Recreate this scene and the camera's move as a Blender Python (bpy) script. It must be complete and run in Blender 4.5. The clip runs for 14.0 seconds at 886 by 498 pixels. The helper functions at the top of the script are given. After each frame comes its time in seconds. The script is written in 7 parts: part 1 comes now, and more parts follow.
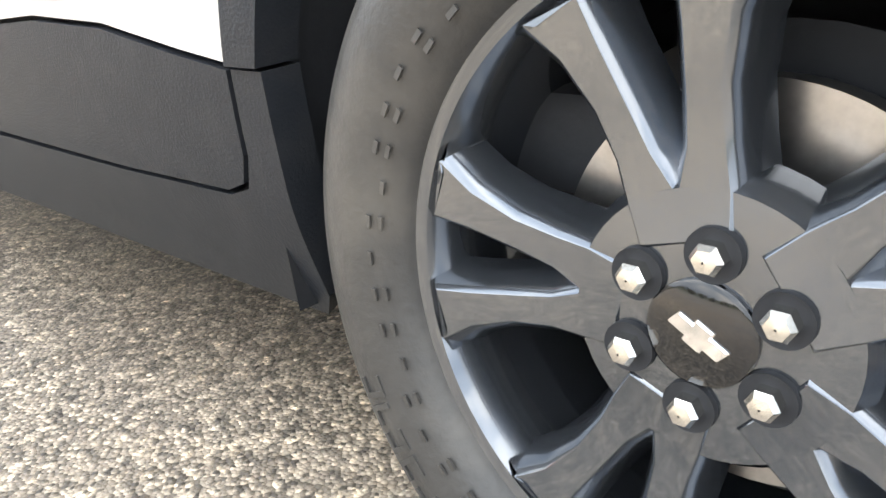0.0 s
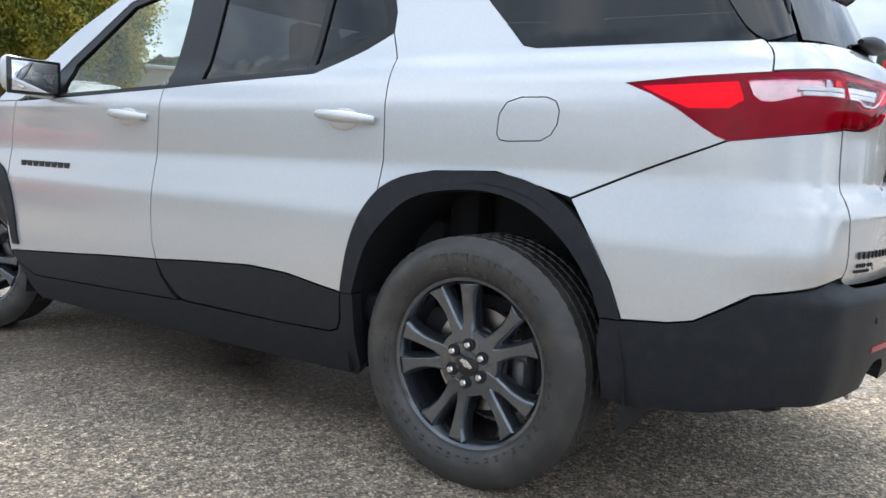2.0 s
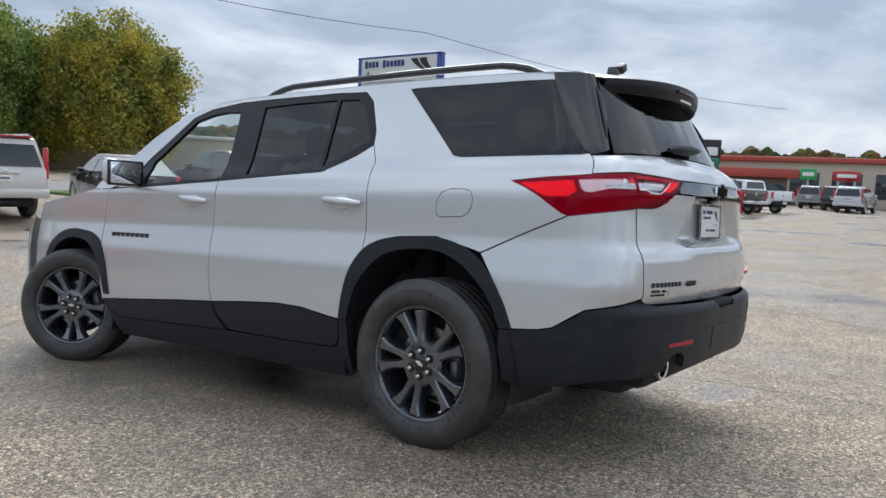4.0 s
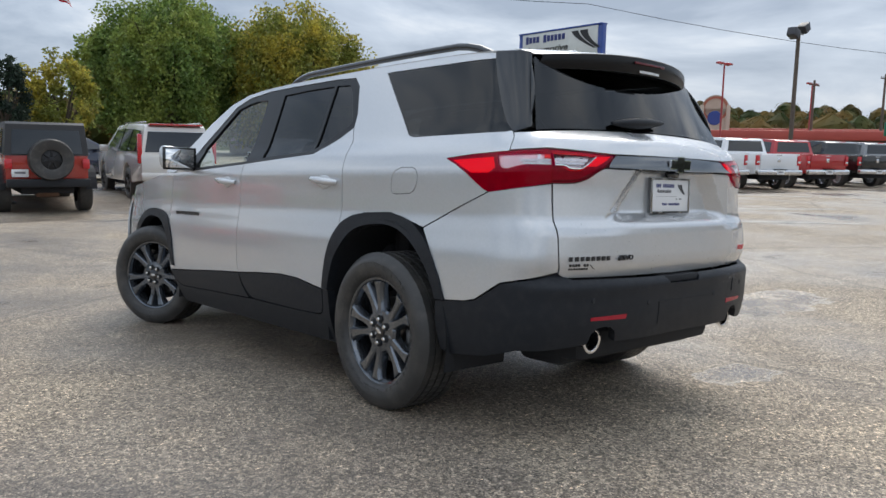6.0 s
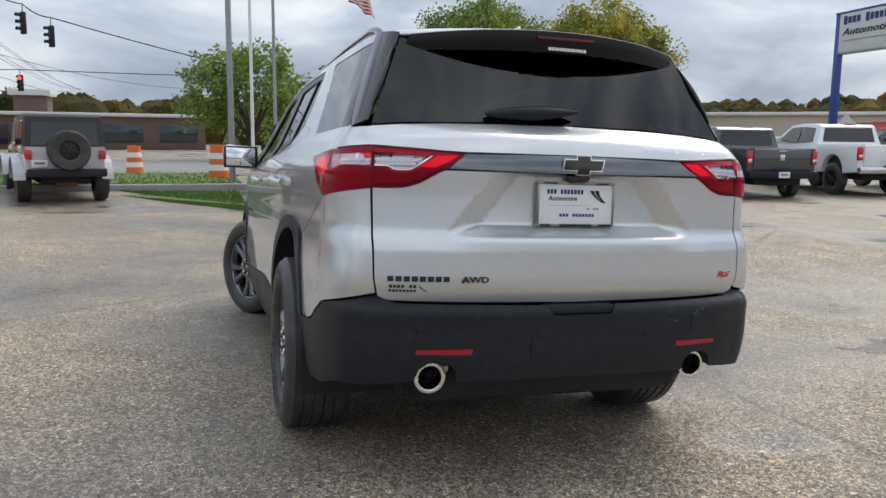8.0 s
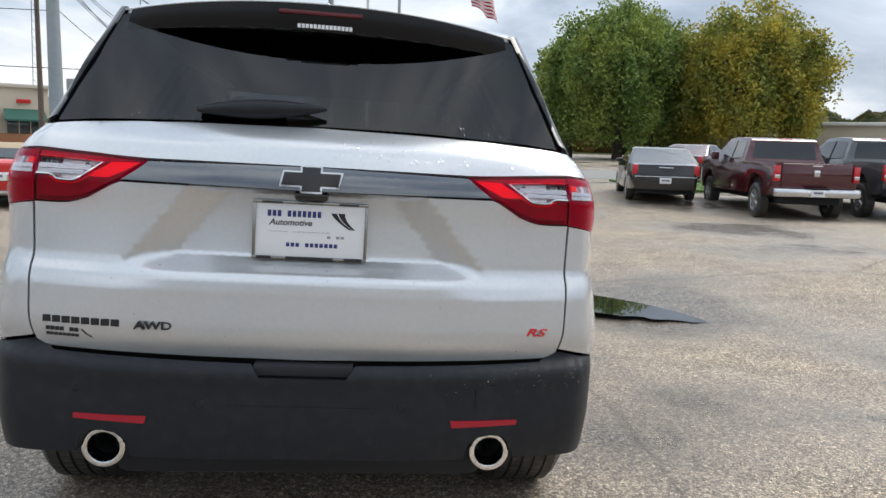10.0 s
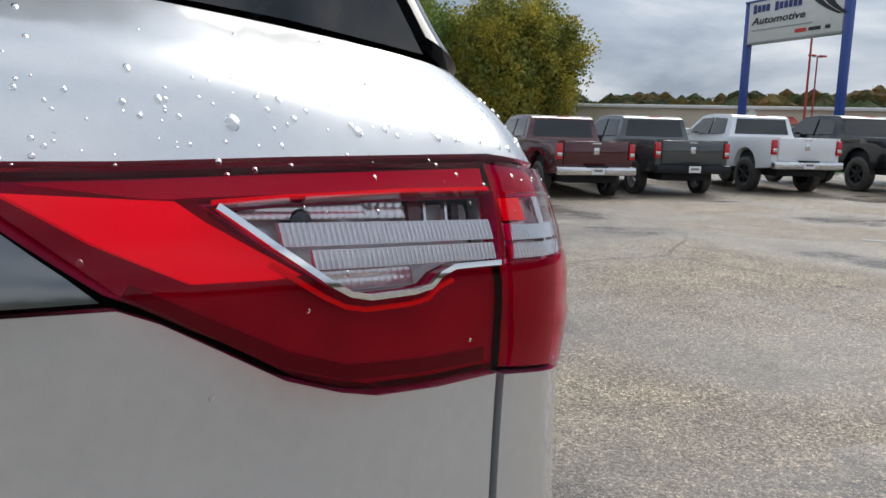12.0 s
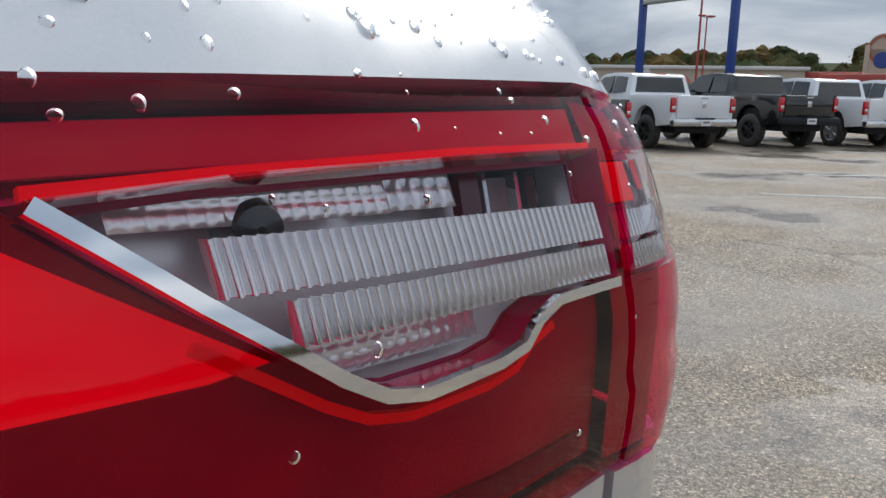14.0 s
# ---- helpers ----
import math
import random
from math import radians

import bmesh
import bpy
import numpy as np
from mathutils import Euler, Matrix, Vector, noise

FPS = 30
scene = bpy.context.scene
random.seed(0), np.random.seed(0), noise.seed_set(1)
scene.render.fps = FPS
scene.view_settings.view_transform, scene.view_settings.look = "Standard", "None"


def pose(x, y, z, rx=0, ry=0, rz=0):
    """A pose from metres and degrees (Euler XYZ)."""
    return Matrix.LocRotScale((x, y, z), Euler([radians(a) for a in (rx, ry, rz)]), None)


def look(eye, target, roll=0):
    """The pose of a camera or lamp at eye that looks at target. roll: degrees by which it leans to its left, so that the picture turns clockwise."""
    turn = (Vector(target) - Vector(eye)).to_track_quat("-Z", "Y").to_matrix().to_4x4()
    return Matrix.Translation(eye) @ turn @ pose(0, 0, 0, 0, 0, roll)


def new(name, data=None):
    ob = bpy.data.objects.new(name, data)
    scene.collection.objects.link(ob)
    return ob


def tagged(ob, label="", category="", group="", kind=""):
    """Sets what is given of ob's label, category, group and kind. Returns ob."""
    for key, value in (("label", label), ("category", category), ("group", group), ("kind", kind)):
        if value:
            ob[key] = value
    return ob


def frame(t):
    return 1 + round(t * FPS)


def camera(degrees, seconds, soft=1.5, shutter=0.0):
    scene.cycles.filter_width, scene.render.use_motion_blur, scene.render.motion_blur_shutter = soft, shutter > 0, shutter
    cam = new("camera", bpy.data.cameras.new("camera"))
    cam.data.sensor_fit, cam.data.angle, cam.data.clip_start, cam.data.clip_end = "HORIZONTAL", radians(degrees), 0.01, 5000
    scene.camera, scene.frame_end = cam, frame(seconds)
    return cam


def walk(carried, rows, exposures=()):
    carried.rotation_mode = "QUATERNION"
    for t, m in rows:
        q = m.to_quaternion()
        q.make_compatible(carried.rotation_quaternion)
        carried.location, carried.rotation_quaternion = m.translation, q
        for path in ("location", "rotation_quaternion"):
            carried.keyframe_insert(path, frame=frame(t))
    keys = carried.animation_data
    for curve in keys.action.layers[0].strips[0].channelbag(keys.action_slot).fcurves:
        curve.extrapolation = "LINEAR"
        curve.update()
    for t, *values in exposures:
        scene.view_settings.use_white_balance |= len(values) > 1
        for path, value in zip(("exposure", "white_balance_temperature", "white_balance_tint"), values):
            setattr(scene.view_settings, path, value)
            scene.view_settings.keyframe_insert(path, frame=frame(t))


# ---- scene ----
cam = camera(60.1, 14.0)
PATH = [
    (0, (-1.392, -0.157, 0.696), (-0.041, 1.069, -0.123), -2.1),
    (0.5, (-1.622, -0.396, 0.758), (-0.155, 0.693, -0.054), 0.5),
    (1, (-1.91, -0.678, 0.937), (-0.42, 0.464, 0.248), 0.5),
    (1.5, (-2.425, -0.881, 1.02), (-0.798, 0.205, 0.606), 4.5),
    (2, (-2.875, -1.146, 1.166), (-1.23, -0.061, 0.822), 3.7),
    (2.5, (-3.302, -1.421, 1.239), (-1.651, -0.324, 0.972), 3.3),
    (3, (-3.725, -1.65, 1.253), (-2.068, -0.551, 1.041), 3.2),
    (5.5, (-3.587, -2.769, 1.335), (-2.172, -1.376, 1.101), 1.4),
    (6, (-3.136, -3.008, 1.335), (-1.841, -1.507, 1.07), 1.1),
    (6.5, (-2.65, -3.245, 1.331), (-1.501, -1.632, 1.048), 0.9),
    (7, (-2.175, -3.429, 1.364), (-1.189, -1.713, 1.072), 0.7),
    (9.5, (-0.153, -3.545, 1.358), (0.072, -1.576, 1.088), 1.05),
    (10, (0.148, -3.114, 1.382), (0.387, -1.148, 1.105), 1.6),
    (10.5, (0.3, -2.593, 1.379), (0.64, -0.642, 1.098), 1.87),
    (11, (0.405, -2.094, 1.372), (0.906, -0.179, 1.09), 1.96),
    (11.5, (0.504, -1.645, 1.353), (1.162, 0.222, 1.066), 1.59),
    (12, (0.548, -1.349, 1.308), (1.341, 0.461, 0.998), 1.52),
    (12.5, (0.569, -1.203, 1.29), (1.457, 0.558, 0.961), 0.96),
    (13, (0.618, -1.142, 1.292), (1.574, 0.581, 0.945), 0.46),
    (13.5, (0.61, -1.1, 1.285), (1.608, 0.593, 0.912), 0.63),
    (14, (0.592, -1.1, 1.287), (1.596, 0.582, 0.886), 1.03),
]
EXPOSURE = [(0, 2.8, 7200, 10), (0.5, 2.8, 7200, 10), (1.0, 2.35, 6950, 10), (1.5, 1.45, 6650, 10), (2.0, 1.05, 6450, 10), (2.5, 0.82, 6400, 10), (3.0, 0.65, 6400, 10), (5.5, 0.42, 6450, 10), (7.0, 0.42, 6550, 10), (9.5, 0.5, 6650, 10), (10.5, 0.72, 6550, 10), (11.0, 0.52, 6550, 10), (12.0, 0.2, 6500, 10), (12.5, 0.08, 6450, 10), (13.5, 0.08, 6450, 10), (14, 0.08, 6450, 10)]
walk(cam, [(t, look(e, g, r)) for t, e, g, r in PATH], EXPOSURE)

# ---- light ----
world = bpy.data.worlds.new("sky")
scene.world = world
world.use_nodes = True


def build_sky():
    nt = world.node_tree
    nt.nodes.clear()
    n, l = nt.nodes, nt.links
    out = n.new("ShaderNodeOutputWorld")
    sky = n.new("ShaderNodeTexSky")
    sky.sky_type, sky.sun_disc = "NISHITA", False
    sky.sun_elevation, sky.sun_rotation = radians(SUN_EL), radians(SUN_AZ)
    sky.dust_density = 3.0
    bg1 = n.new("ShaderNodeBackground")
    bg1.inputs[1].default_value = 0.10
    l.new(sky.outputs[0], bg1.inputs[0])
    tc = n.new("ShaderNodeTexCoord")
    mp = n.new("ShaderNodeMapping")
    mp.inputs["Scale"].default_value = (1.6, 1.6, 5.0)
    l.new(tc.outputs["Generated"], mp.inputs[0])
    nz = n.new("ShaderNodeTexNoise")
    nz.inputs["Scale"].default_value, nz.inputs["Detail"].default_value = 1.7, 7.0
    nz.inputs["Roughness"].default_value, nz.inputs["Distortion"].default_value = 0.55, 0.4
    l.new(mp.outputs[0], nz.inputs["Vector"])
    ramp = n.new("ShaderNodeValToRGB")
    e = ramp.color_ramp.elements
    e[0].position, e[0].color = 0.36, (0.25, 0.31, 0.40, 1)
    e[1].position, e[1].color = 0.66, (0.74, 0.77, 0.80, 1)
    m = e.new(0.50)
    m.color = (0.42, 0.485, 0.575, 1)
    l.new(nz.outputs[0], ramp.inputs[0])
    bg2 = n.new("ShaderNodeBackground")
    bg2.inputs[1].default_value = CLOUD
    # an overcast sky is brighter overhead than at the horizon
    sep = n.new("ShaderNodeSeparateXYZ")
    l.new(tc.outputs["Generated"], sep.inputs[0])
    lift = n.new("ShaderNodeMapRange")
    lift.inputs[1].default_value, lift.inputs[2].default_value, lift.inputs[3].default_value, lift.inputs[4].default_value = 0.05, 0.80, 0.66, 1.08
    l.new(sep.outputs[2], lift.inputs[0])
    high = n.new("ShaderNodeVectorMath")
    high.operation = "SCALE"
    l.new(ramp.outputs[0], high.inputs[0])
    l.new(lift.outputs[0], high.inputs["Scale"])
    l.new(high.outputs[0], bg2.inputs[0])
    mix = n.new("ShaderNodeMixShader")
    mix.inputs[0].default_value = 0.93
    l.new(bg1.outputs[0], mix.inputs[1])
    l.new(bg2.outputs[0], mix.inputs[2])
    l.new(mix.outputs[0], out.inputs[0])


SUN_AZ, SUN_EL, CLOUD = 56, 46, 1.45
build_sky()
sun = new("sun", bpy.data.lights.new("sun", "SUN"))
sun.data.energy, sun.data.angle, sun.data.color = 1.5, radians(40), (1.0, 0.95, 0.87)
az, el = radians(SUN_AZ), radians(SUN_EL)
sun.matrix_world = look((math.sin(az) * math.cos(el) * 50, math.cos(az) * math.cos(el) * 50, math.sin(el) * 50), (0, 0, 0))


# ---- materials ----
def mat(name, color, rough=0.5, metal=0.0, coat=0.0, grain=0.0, scale=40.0, bump=0.0, spec=0.5, dirt=0.0, island=0.0, sheen=0.0):
    m = bpy.data.materials.new(name)
    m.use_nodes = True
    nt = m.node_tree
    n, l = nt.nodes, nt.links
    b = n["Principled BSDF"]
    b.inputs["Base Color"].default_value = (*color, 1)
    b.inputs["Roughness"].default_value, b.inputs["Metallic"].default_value = rough, metal
    b.inputs["Coat Weight"].default_value, b.inputs["Coat Roughness"].default_value = coat, 0.03
    b.inputs["Specular IOR Level"].default_value = spec
    if grain or bump or dirt:
        tc = n.new("ShaderNodeTexCoord")
        nz = n.new("ShaderNodeTexNoise")
        nz.inputs["Scale"].default_value, nz.inputs["Detail"].default_value = scale, 4
        l.new(tc.outputs["Object"], nz.inputs["Vector"])
        big = n.new("ShaderNodeTexNoise")
        big.inputs["Scale"].default_value, big.inputs["Detail"].default_value = scale / 11, 3
        l.new(tc.outputs["Object"], big.inputs["Vector"])
        add = n.new("ShaderNodeMath")
        add.operation = "ADD"
        l.new(nz.outputs[0], add.inputs[0])
        l.new(big.outputs[0], add.inputs[1])
        mr = n.new("ShaderNodeMapRange")
        mr.inputs[1].default_value, mr.inputs[2].default_value = 0.6, 1.4
        mr.inputs[3].default_value, mr.inputs[4].default_value = 1 - grain, 1 + grain
        l.new(add.outputs[0], mr.inputs[0])
        mul = n.new("ShaderNodeVectorMath")
        mul.operation = "SCALE"
        mul.inputs[0].default_value = color
        l.new(mr.outputs[0], mul.inputs["Scale"])
        src = mul.outputs[0]
        if island:
            geo = n.new("ShaderNodeNewGeometry")
            mr2 = n.new("ShaderNodeMapRange")
            mr2.inputs[3].default_value, mr2.inputs[4].default_value = 1 - island, 1 + island
            l.new(geo.outputs["Random Per Island"], mr2.inputs[0])
            mul2 = n.new("ShaderNodeVectorMath")
            mul2.operation = "SCALE"
            l.new(src, mul2.inputs[0])
            l.new(mr2.outputs[0], mul2.inputs["Scale"])
            src = mul2.outputs[0]
        if dirt:
            mx = n.new("ShaderNodeMix")
            mx.data_type = "RGBA"
            mx.inputs[7].default_value = (0.17, 0.15, 0.125, 1)
            mr3 = n.new("ShaderNodeMapRange")
            mr3.inputs[1].default_value, mr3.inputs[2].default_value = 0.48, 0.7
            mr3.inputs[4].default_value = dirt
            l.new(big.outputs[0], mr3.inputs[0])
            l.new(mr3.outputs[0], mx.inputs[0])
            l.new(src, mx.inputs[6])
            src = mx.outputs[2]
        l.new(src, b.inputs["Base Color"])
        if bump:
            bp = n.new("ShaderNodeBump")
            bp.inputs["Strength"].default_value, bp.inputs["Distance"].default_value = min(1.0, bump), 0.004
            l.new(nz.outputs[0], bp.inputs["Height"])
            l.new(bp.outputs[0], b.inputs["Normal"])
    return m


def glassy(name, tint, rough=0.02, ior=1.5, gloss=1.0):
    """Thin clear or tinted sheet: light passes straight on, with a gloss on top."""
    m = bpy.data.materials.new(name)
    m.use_nodes = True
    nt = m.node_tree
    nt.nodes.clear()
    n, l = nt.nodes, nt.links
    out = n.new("ShaderNodeOutputMaterial")
    tr = n.new("ShaderNodeBsdfTransparent")
    tr.inputs[0].default_value = (*tint, 1)
    gl = n.new("ShaderNodeBsdfGlossy")
    gl.inputs["Color"].default_value = (1, 1, 1, 1)
    gl.inputs["Roughness"].default_value = rough
    # a thin sheet has the same gloss from both sides
    lw = n.new("ShaderNodeLayerWeight")
    lw.inputs[0].default_value = 0.5
    pw = n.new("ShaderNodeMath")
    pw.operation = "POWER"
    l.new(lw.outputs["Facing"], pw.inputs[0])
    pw.inputs[1].default_value = 5.0
    f0 = ((ior - 1) / (ior + 1)) ** 2
    fr = n.new("ShaderNodeMath")
    fr.operation = "MULTIPLY_ADD"
    l.new(pw.outputs[0], fr.inputs[0])
    fr.inputs[1].default_value, fr.inputs[2].default_value = (0.9 - f0) * gloss, f0
    mx = n.new("ShaderNodeMixShader")
    l.new(fr.outputs[0], mx.inputs[0])
    l.new(tr.outputs[0], mx.inputs[1])
    l.new(gl.outputs[0], mx.inputs[2])
    l.new(mx.outputs[0], out.inputs[0])
    return m


def asphalt():
    m = bpy.data.materials.new("worn_asphalt")
    m.use_nodes = True
    nt = m.node_tree
    n, l = nt.nodes, nt.links
    b = n["Principled BSDF"]
    tc = n.new("ShaderNodeTexCoord")

    def tex(kind, scale, detail=3.0):
        t = n.new(kind)
        t.inputs["Scale"].default_value = scale
        if kind == "ShaderNodeTexNoise":
            t.inputs["Detail"].default_value = detail
        l.new(tc.outputs["Object"], t.inputs["Vector"])
        return t

    def ramp(src, stops):
        r = n.new("ShaderNodeValToRGB")
        e = r.color_ramp.elements
        while len(e) < len(stops):
            e.new(0.5)
        for k, (p, c) in zip(e, stops):
            k.position, k.color = p, (*c, 1)
        l.new(src, r.inputs[0])
        return r.outputs[0]

    def mixc(fac, a, c, mode="MIX"):
        x = n.new("ShaderNodeMix")
        x.data_type, x.blend_type = "RGBA", mode
        for s, v in ((0, fac), (6, a), (7, c)):
            if isinstance(v, (int, float)):
                x.inputs[s].default_value = v
            elif isinstance(v, tuple):
                x.inputs[s].default_value = (*v, 1)
            else:
                l.new(v, x.inputs[s])
        return x.outputs[2]

    stones = tex("ShaderNodeTexVoronoi", 135)
    fine = tex("ShaderNodeTexNoise", 320, 2)
    mid = tex("ShaderNodeTexNoise", 3.2, 6)
    large = tex("ShaderNodeTexNoise", 0.33, 5)
    crack = tex("ShaderNodeTexVoronoi", 0.16)
    crack.feature = "DISTANCE_TO_EDGE"
    # cracks wander with a noise
    wob = n.new("ShaderNodeMix")
    wob.data_type = "RGBA"
    wob.inputs[0].default_value = 0.22
    l.new(tc.outputs["Object"], wob.inputs[6])
    wn = tex("ShaderNodeTexNoise", 0.9, 6)
    l.new(wn.outputs["Color"], wob.inputs[7])
    l.new(wob.outputs[2], crack.inputs["Vector"])
    col = ramp(stones.outputs["Color"], [(0.0, (0.05, 0.044, 0.037)), (0.35, (0.21, 0.18, 0.146)), (0.7, (0.45, 0.385, 0.31)), (0.93, (0.74, 0.64, 0.51)), (1.0, (0.86, 0.80, 0.69))])
    gaps = ramp(stones.outputs["Distance"], [(0.0, (1, 1, 1)), (0.55, (0.9, 0.9, 0.9)), (0.95, (0.45, 0.43, 0.41))])
    col = mixc(1.0, col, gaps, "MULTIPLY")
    col = mixc(1.0, col, ramp(large.outputs[0], [(0.36, (0.56, 0.555, 0.56)), (0.48, (0.90, 0.885, 0.87)), (0.55, (1.02, 1.0, 0.97)), (0.64, (1.30, 1.27, 1.21))]), "MULTIPLY")
    col = mixc(1.0, col, ramp(mid.outputs[0], [(0.3, (0.82, 0.82, 0.84)), (0.7, (1.15, 1.14, 1.12))]), "MULTIPLY")
    grit = tex("ShaderNodeTexNoise", 42, 5)
    col = mixc(1.0, col, ramp(grit.outputs[0], [(0.36, (0.62, 0.62, 0.62)), (0.5, (0.98, 0.97, 0.96)), (0.64, (1.42, 1.39, 1.35))]), "MULTIPLY")
    chips = tex("ShaderNodeTexVoronoi", 58)
    col = mixc(1.0, col, ramp(chips.outputs["Color"], [(0.0, (0.55, 0.54, 0.53)), (0.35, (0.92, 0.91, 0.9)), (0.75, (1.08, 1.07, 1.05)), (1.0, (1.75, 1.68, 1.55))]), "MULTIPLY")
    line = ramp(crack.outputs["Distance"], [(0.0, (0.55, 0.55, 0.55)), (0.001, (0.65, 0.65, 0.65)), (0.0025, (1, 1, 1))])
    col = mixc(1.0, col, line, "MULTIPLY")
    l.new(col, b.inputs["Base Color"])
    wet = ramp(large.outputs[0], [(0.36, (0.10, 0.10, 0.10)), (0.47, (0.34, 0.34, 0.34)), (0.60, (0.62, 0.62, 0.62))])
    # rain water still stands in three spots of the lot
    for cx, cy, rx, ry in ((1.15, -0.75, 0.75, 0.42), (4.2, 0.6, 1.9, 1.1), (3.6, -2.2, 1.6, 0.7)):
        off = n.new("ShaderNodeMapping")
        off.vector_type = "TEXTURE"
        off.inputs["Location"].default_value, off.inputs["Scale"].default_value = (cx, cy, 0), (rx, ry, 1)
        l.new(tc.outputs["Object"], off.inputs[0])
        ln = n.new("ShaderNodeVectorMath")
        ln.operation = "LENGTH"
        l.new(off.outputs[0], ln.inputs[0])
        ad = n.new("ShaderNodeMath")
        ad.operation = "ADD"
        l.new(ln.outputs["Value"], ad.inputs[0])
        l.new(mid.outputs[0], ad.inputs[1])
        wet = mixc(1.0, wet, ramp(ad.outputs[0], [(0.62, (0.06, 0.06, 0.06)), (0.95, (0.34, 0.38, 0.38)), (1.45, (1, 1, 1))]), "MULTIPLY")
    rg = n.new("ShaderNodeMath")
    rg.operation = "MULTIPLY_ADD"
    l.new(fine.outputs[0], rg.inputs[0])
    rg.inputs[1].default_value = 0.25
    l.new(wet, rg.inputs[2])
    l.new(rg.outputs[0], b.inputs["Roughness"])
    bp = n.new("ShaderNodeBump")
    bp.invert = True
    bp.inputs["Strength"].default_value, bp.inputs["Distance"].default_value = 0.75, 0.006
    damp = n.new("ShaderNodeMapRange")
    damp.inputs[1].default_value, damp.inputs[2].default_value, damp.inputs[3].default_value, damp.inputs[4].default_value = 0.05, 0.6, 0.10, 0.85
    l.new(wet, damp.inputs[0])
    l.new(damp.outputs[0], bp.inputs["Strength"])
    l.new(stones.outputs["Distance"], bp.inputs["Height"])
    l.new(bp.outputs[0], b.inputs["Normal"])
    return m


PAINT = mat("silver_metallic_paint", (0.62, 0.63, 0.64), 0.26, 0.55, 0.9, 0.05, 900)
CLADDING = mat("charcoal_moulded_plastic", (0.016, 0.018, 0.022), 0.45, 0, 0, 0.12, 260, 0.25, dirt=0.03, spec=0.24)
GLOSSBLACK = mat("gloss_black_trim", (0.008, 0.008, 0.009), 0.08, 0, 0.6)
PILLAR = mat("black_pillar_gloss", (0.012, 0.013, 0.015), 0.14, 0, 0.3)
SPOILBLACK = mat("black_spoiler_plastic", (0.006, 0.006, 0.007), 0.32, 0, 0, 0.1, 200, spec=0.3)
SMOKED_RED = mat("smoked_red_plastic", (0.10, 0.004, 0.008), 0.15)
DARK = mat("black_liner_plastic", (0.012, 0.013, 0.016), 0.75, 0, 0, 0.2, 60, 0.3)
RUBBER = mat("tyre_rubber", (0.044, 0.042, 0.040), 0.42, 0, 0, 0.15, 120, 0.25, dirt=0.2, spec=0.45)
RIM = mat("dark_grey_alloy", (0.12, 0.132, 0.15), 0.16, 0.85, 1.0, 0.06, 300)
CHROME = mat("chrome", (0.82, 0.82, 0.83), 0.07, 1.0)
STEEL = mat("machined_steel", (0.42, 0.40, 0.38), 0.34, 1.0, 0, 0.15, 120)
LUG = mat("bright_lug_nut", (0.74, 0.72, 0.68), 0.22, 1.0)
RUST = mat("rusty_steel", (0.16, 0.085, 0.05), 0.8, 0.3, 0, 0.4, 70, 0.4)
BLACKGLASS = glassy("privacy_glass", (0.035, 0.04, 0.045), 0.012, 1.55)
CLEARGLASS = glassy("clear_glass", (0.90, 0.95, 0.92), 0.012, 1.5)
SCREENGLASS = glassy("coated_windshield_glass", (0.88, 0.93, 0.90), 0.02, 1.1, 0.02)
REDLENS = glassy("red_lens", (0.96, 0.035, 0.30), 0.02, 1.30)
CLEARLENS = glassy("clear_lens", (0.97, 0.96, 0.97), 0.015, 1.25)
REDPLASTIC = mat("bright_red_plastic", (0.95, 0.012, 0.012), 0.5)
DEEPRED = mat("deep_red_plastic", (0.25, 0.006, 0.055), 0.5, 0, 0, 0.3, 30)
LIGHTBAR = mat("red_light_bar", (0.80, 0.012, 0.04), 0.4)
LIGHTBAR.node_tree.nodes["Principled BSDF"].inputs["Emission Color"].default_value = (1.0, 0.03, 0.04, 1)
LIGHTBAR.node_tree.nodes["Principled BSDF"].inputs["Emission Strength"].default_value = 0.25
REFLEX = mat("red_reflex_plastic", (0.36, 0.01, 0.025), 0.25)
WHITEPLATE = mat("white_plate", (0.80, 0.80, 0.80), 0.4)
INK = mat("black_ink", (0.012, 0.012, 0.013), 0.4)
NAVY = mat("navy_ink", (0.02, 0.03, 0.16), 0.4)
REDINK = mat("red_ink", (0.6, 0.02, 0.02), 0.4)
GREYINK = mat("grey_ink", (0.30, 0.30, 0.31), 0.4)
MIRRORGLASS = mat("mirror", (0.9, 0.9, 0.9), 0.01, 1.0)
SEAT = mat("black_seat_fabric", (0.022, 0.022, 0.024), 0.8, 0, 0, 0.1, 40, spec=0.2)
ASPHALT = asphalt()


from mathutils.geometry import delaunay_2d_cdt


# ---- mesh helpers ----
def part(name, bm, material, parent=None, label=""):
    me = bpy.data.meshes.new(name)
    bm.to_mesh(me)
    bm.free()
    return link(name, me, material, parent, label)


def link(name, me, material, parent=None, label=""):
    if material is not None and not me.materials:
        me.materials.append(material)
    ob = new(name, me)
    if parent is not None:
        ob.parent = parent
    if label:
        ob["label"] = label
    return ob


def thing(name, label, category, group="", at=None, kind=""):
    ob = new(name)
    if at is not None:
        ob.matrix_basis = at
    return tagged(ob, label, category, group, kind)


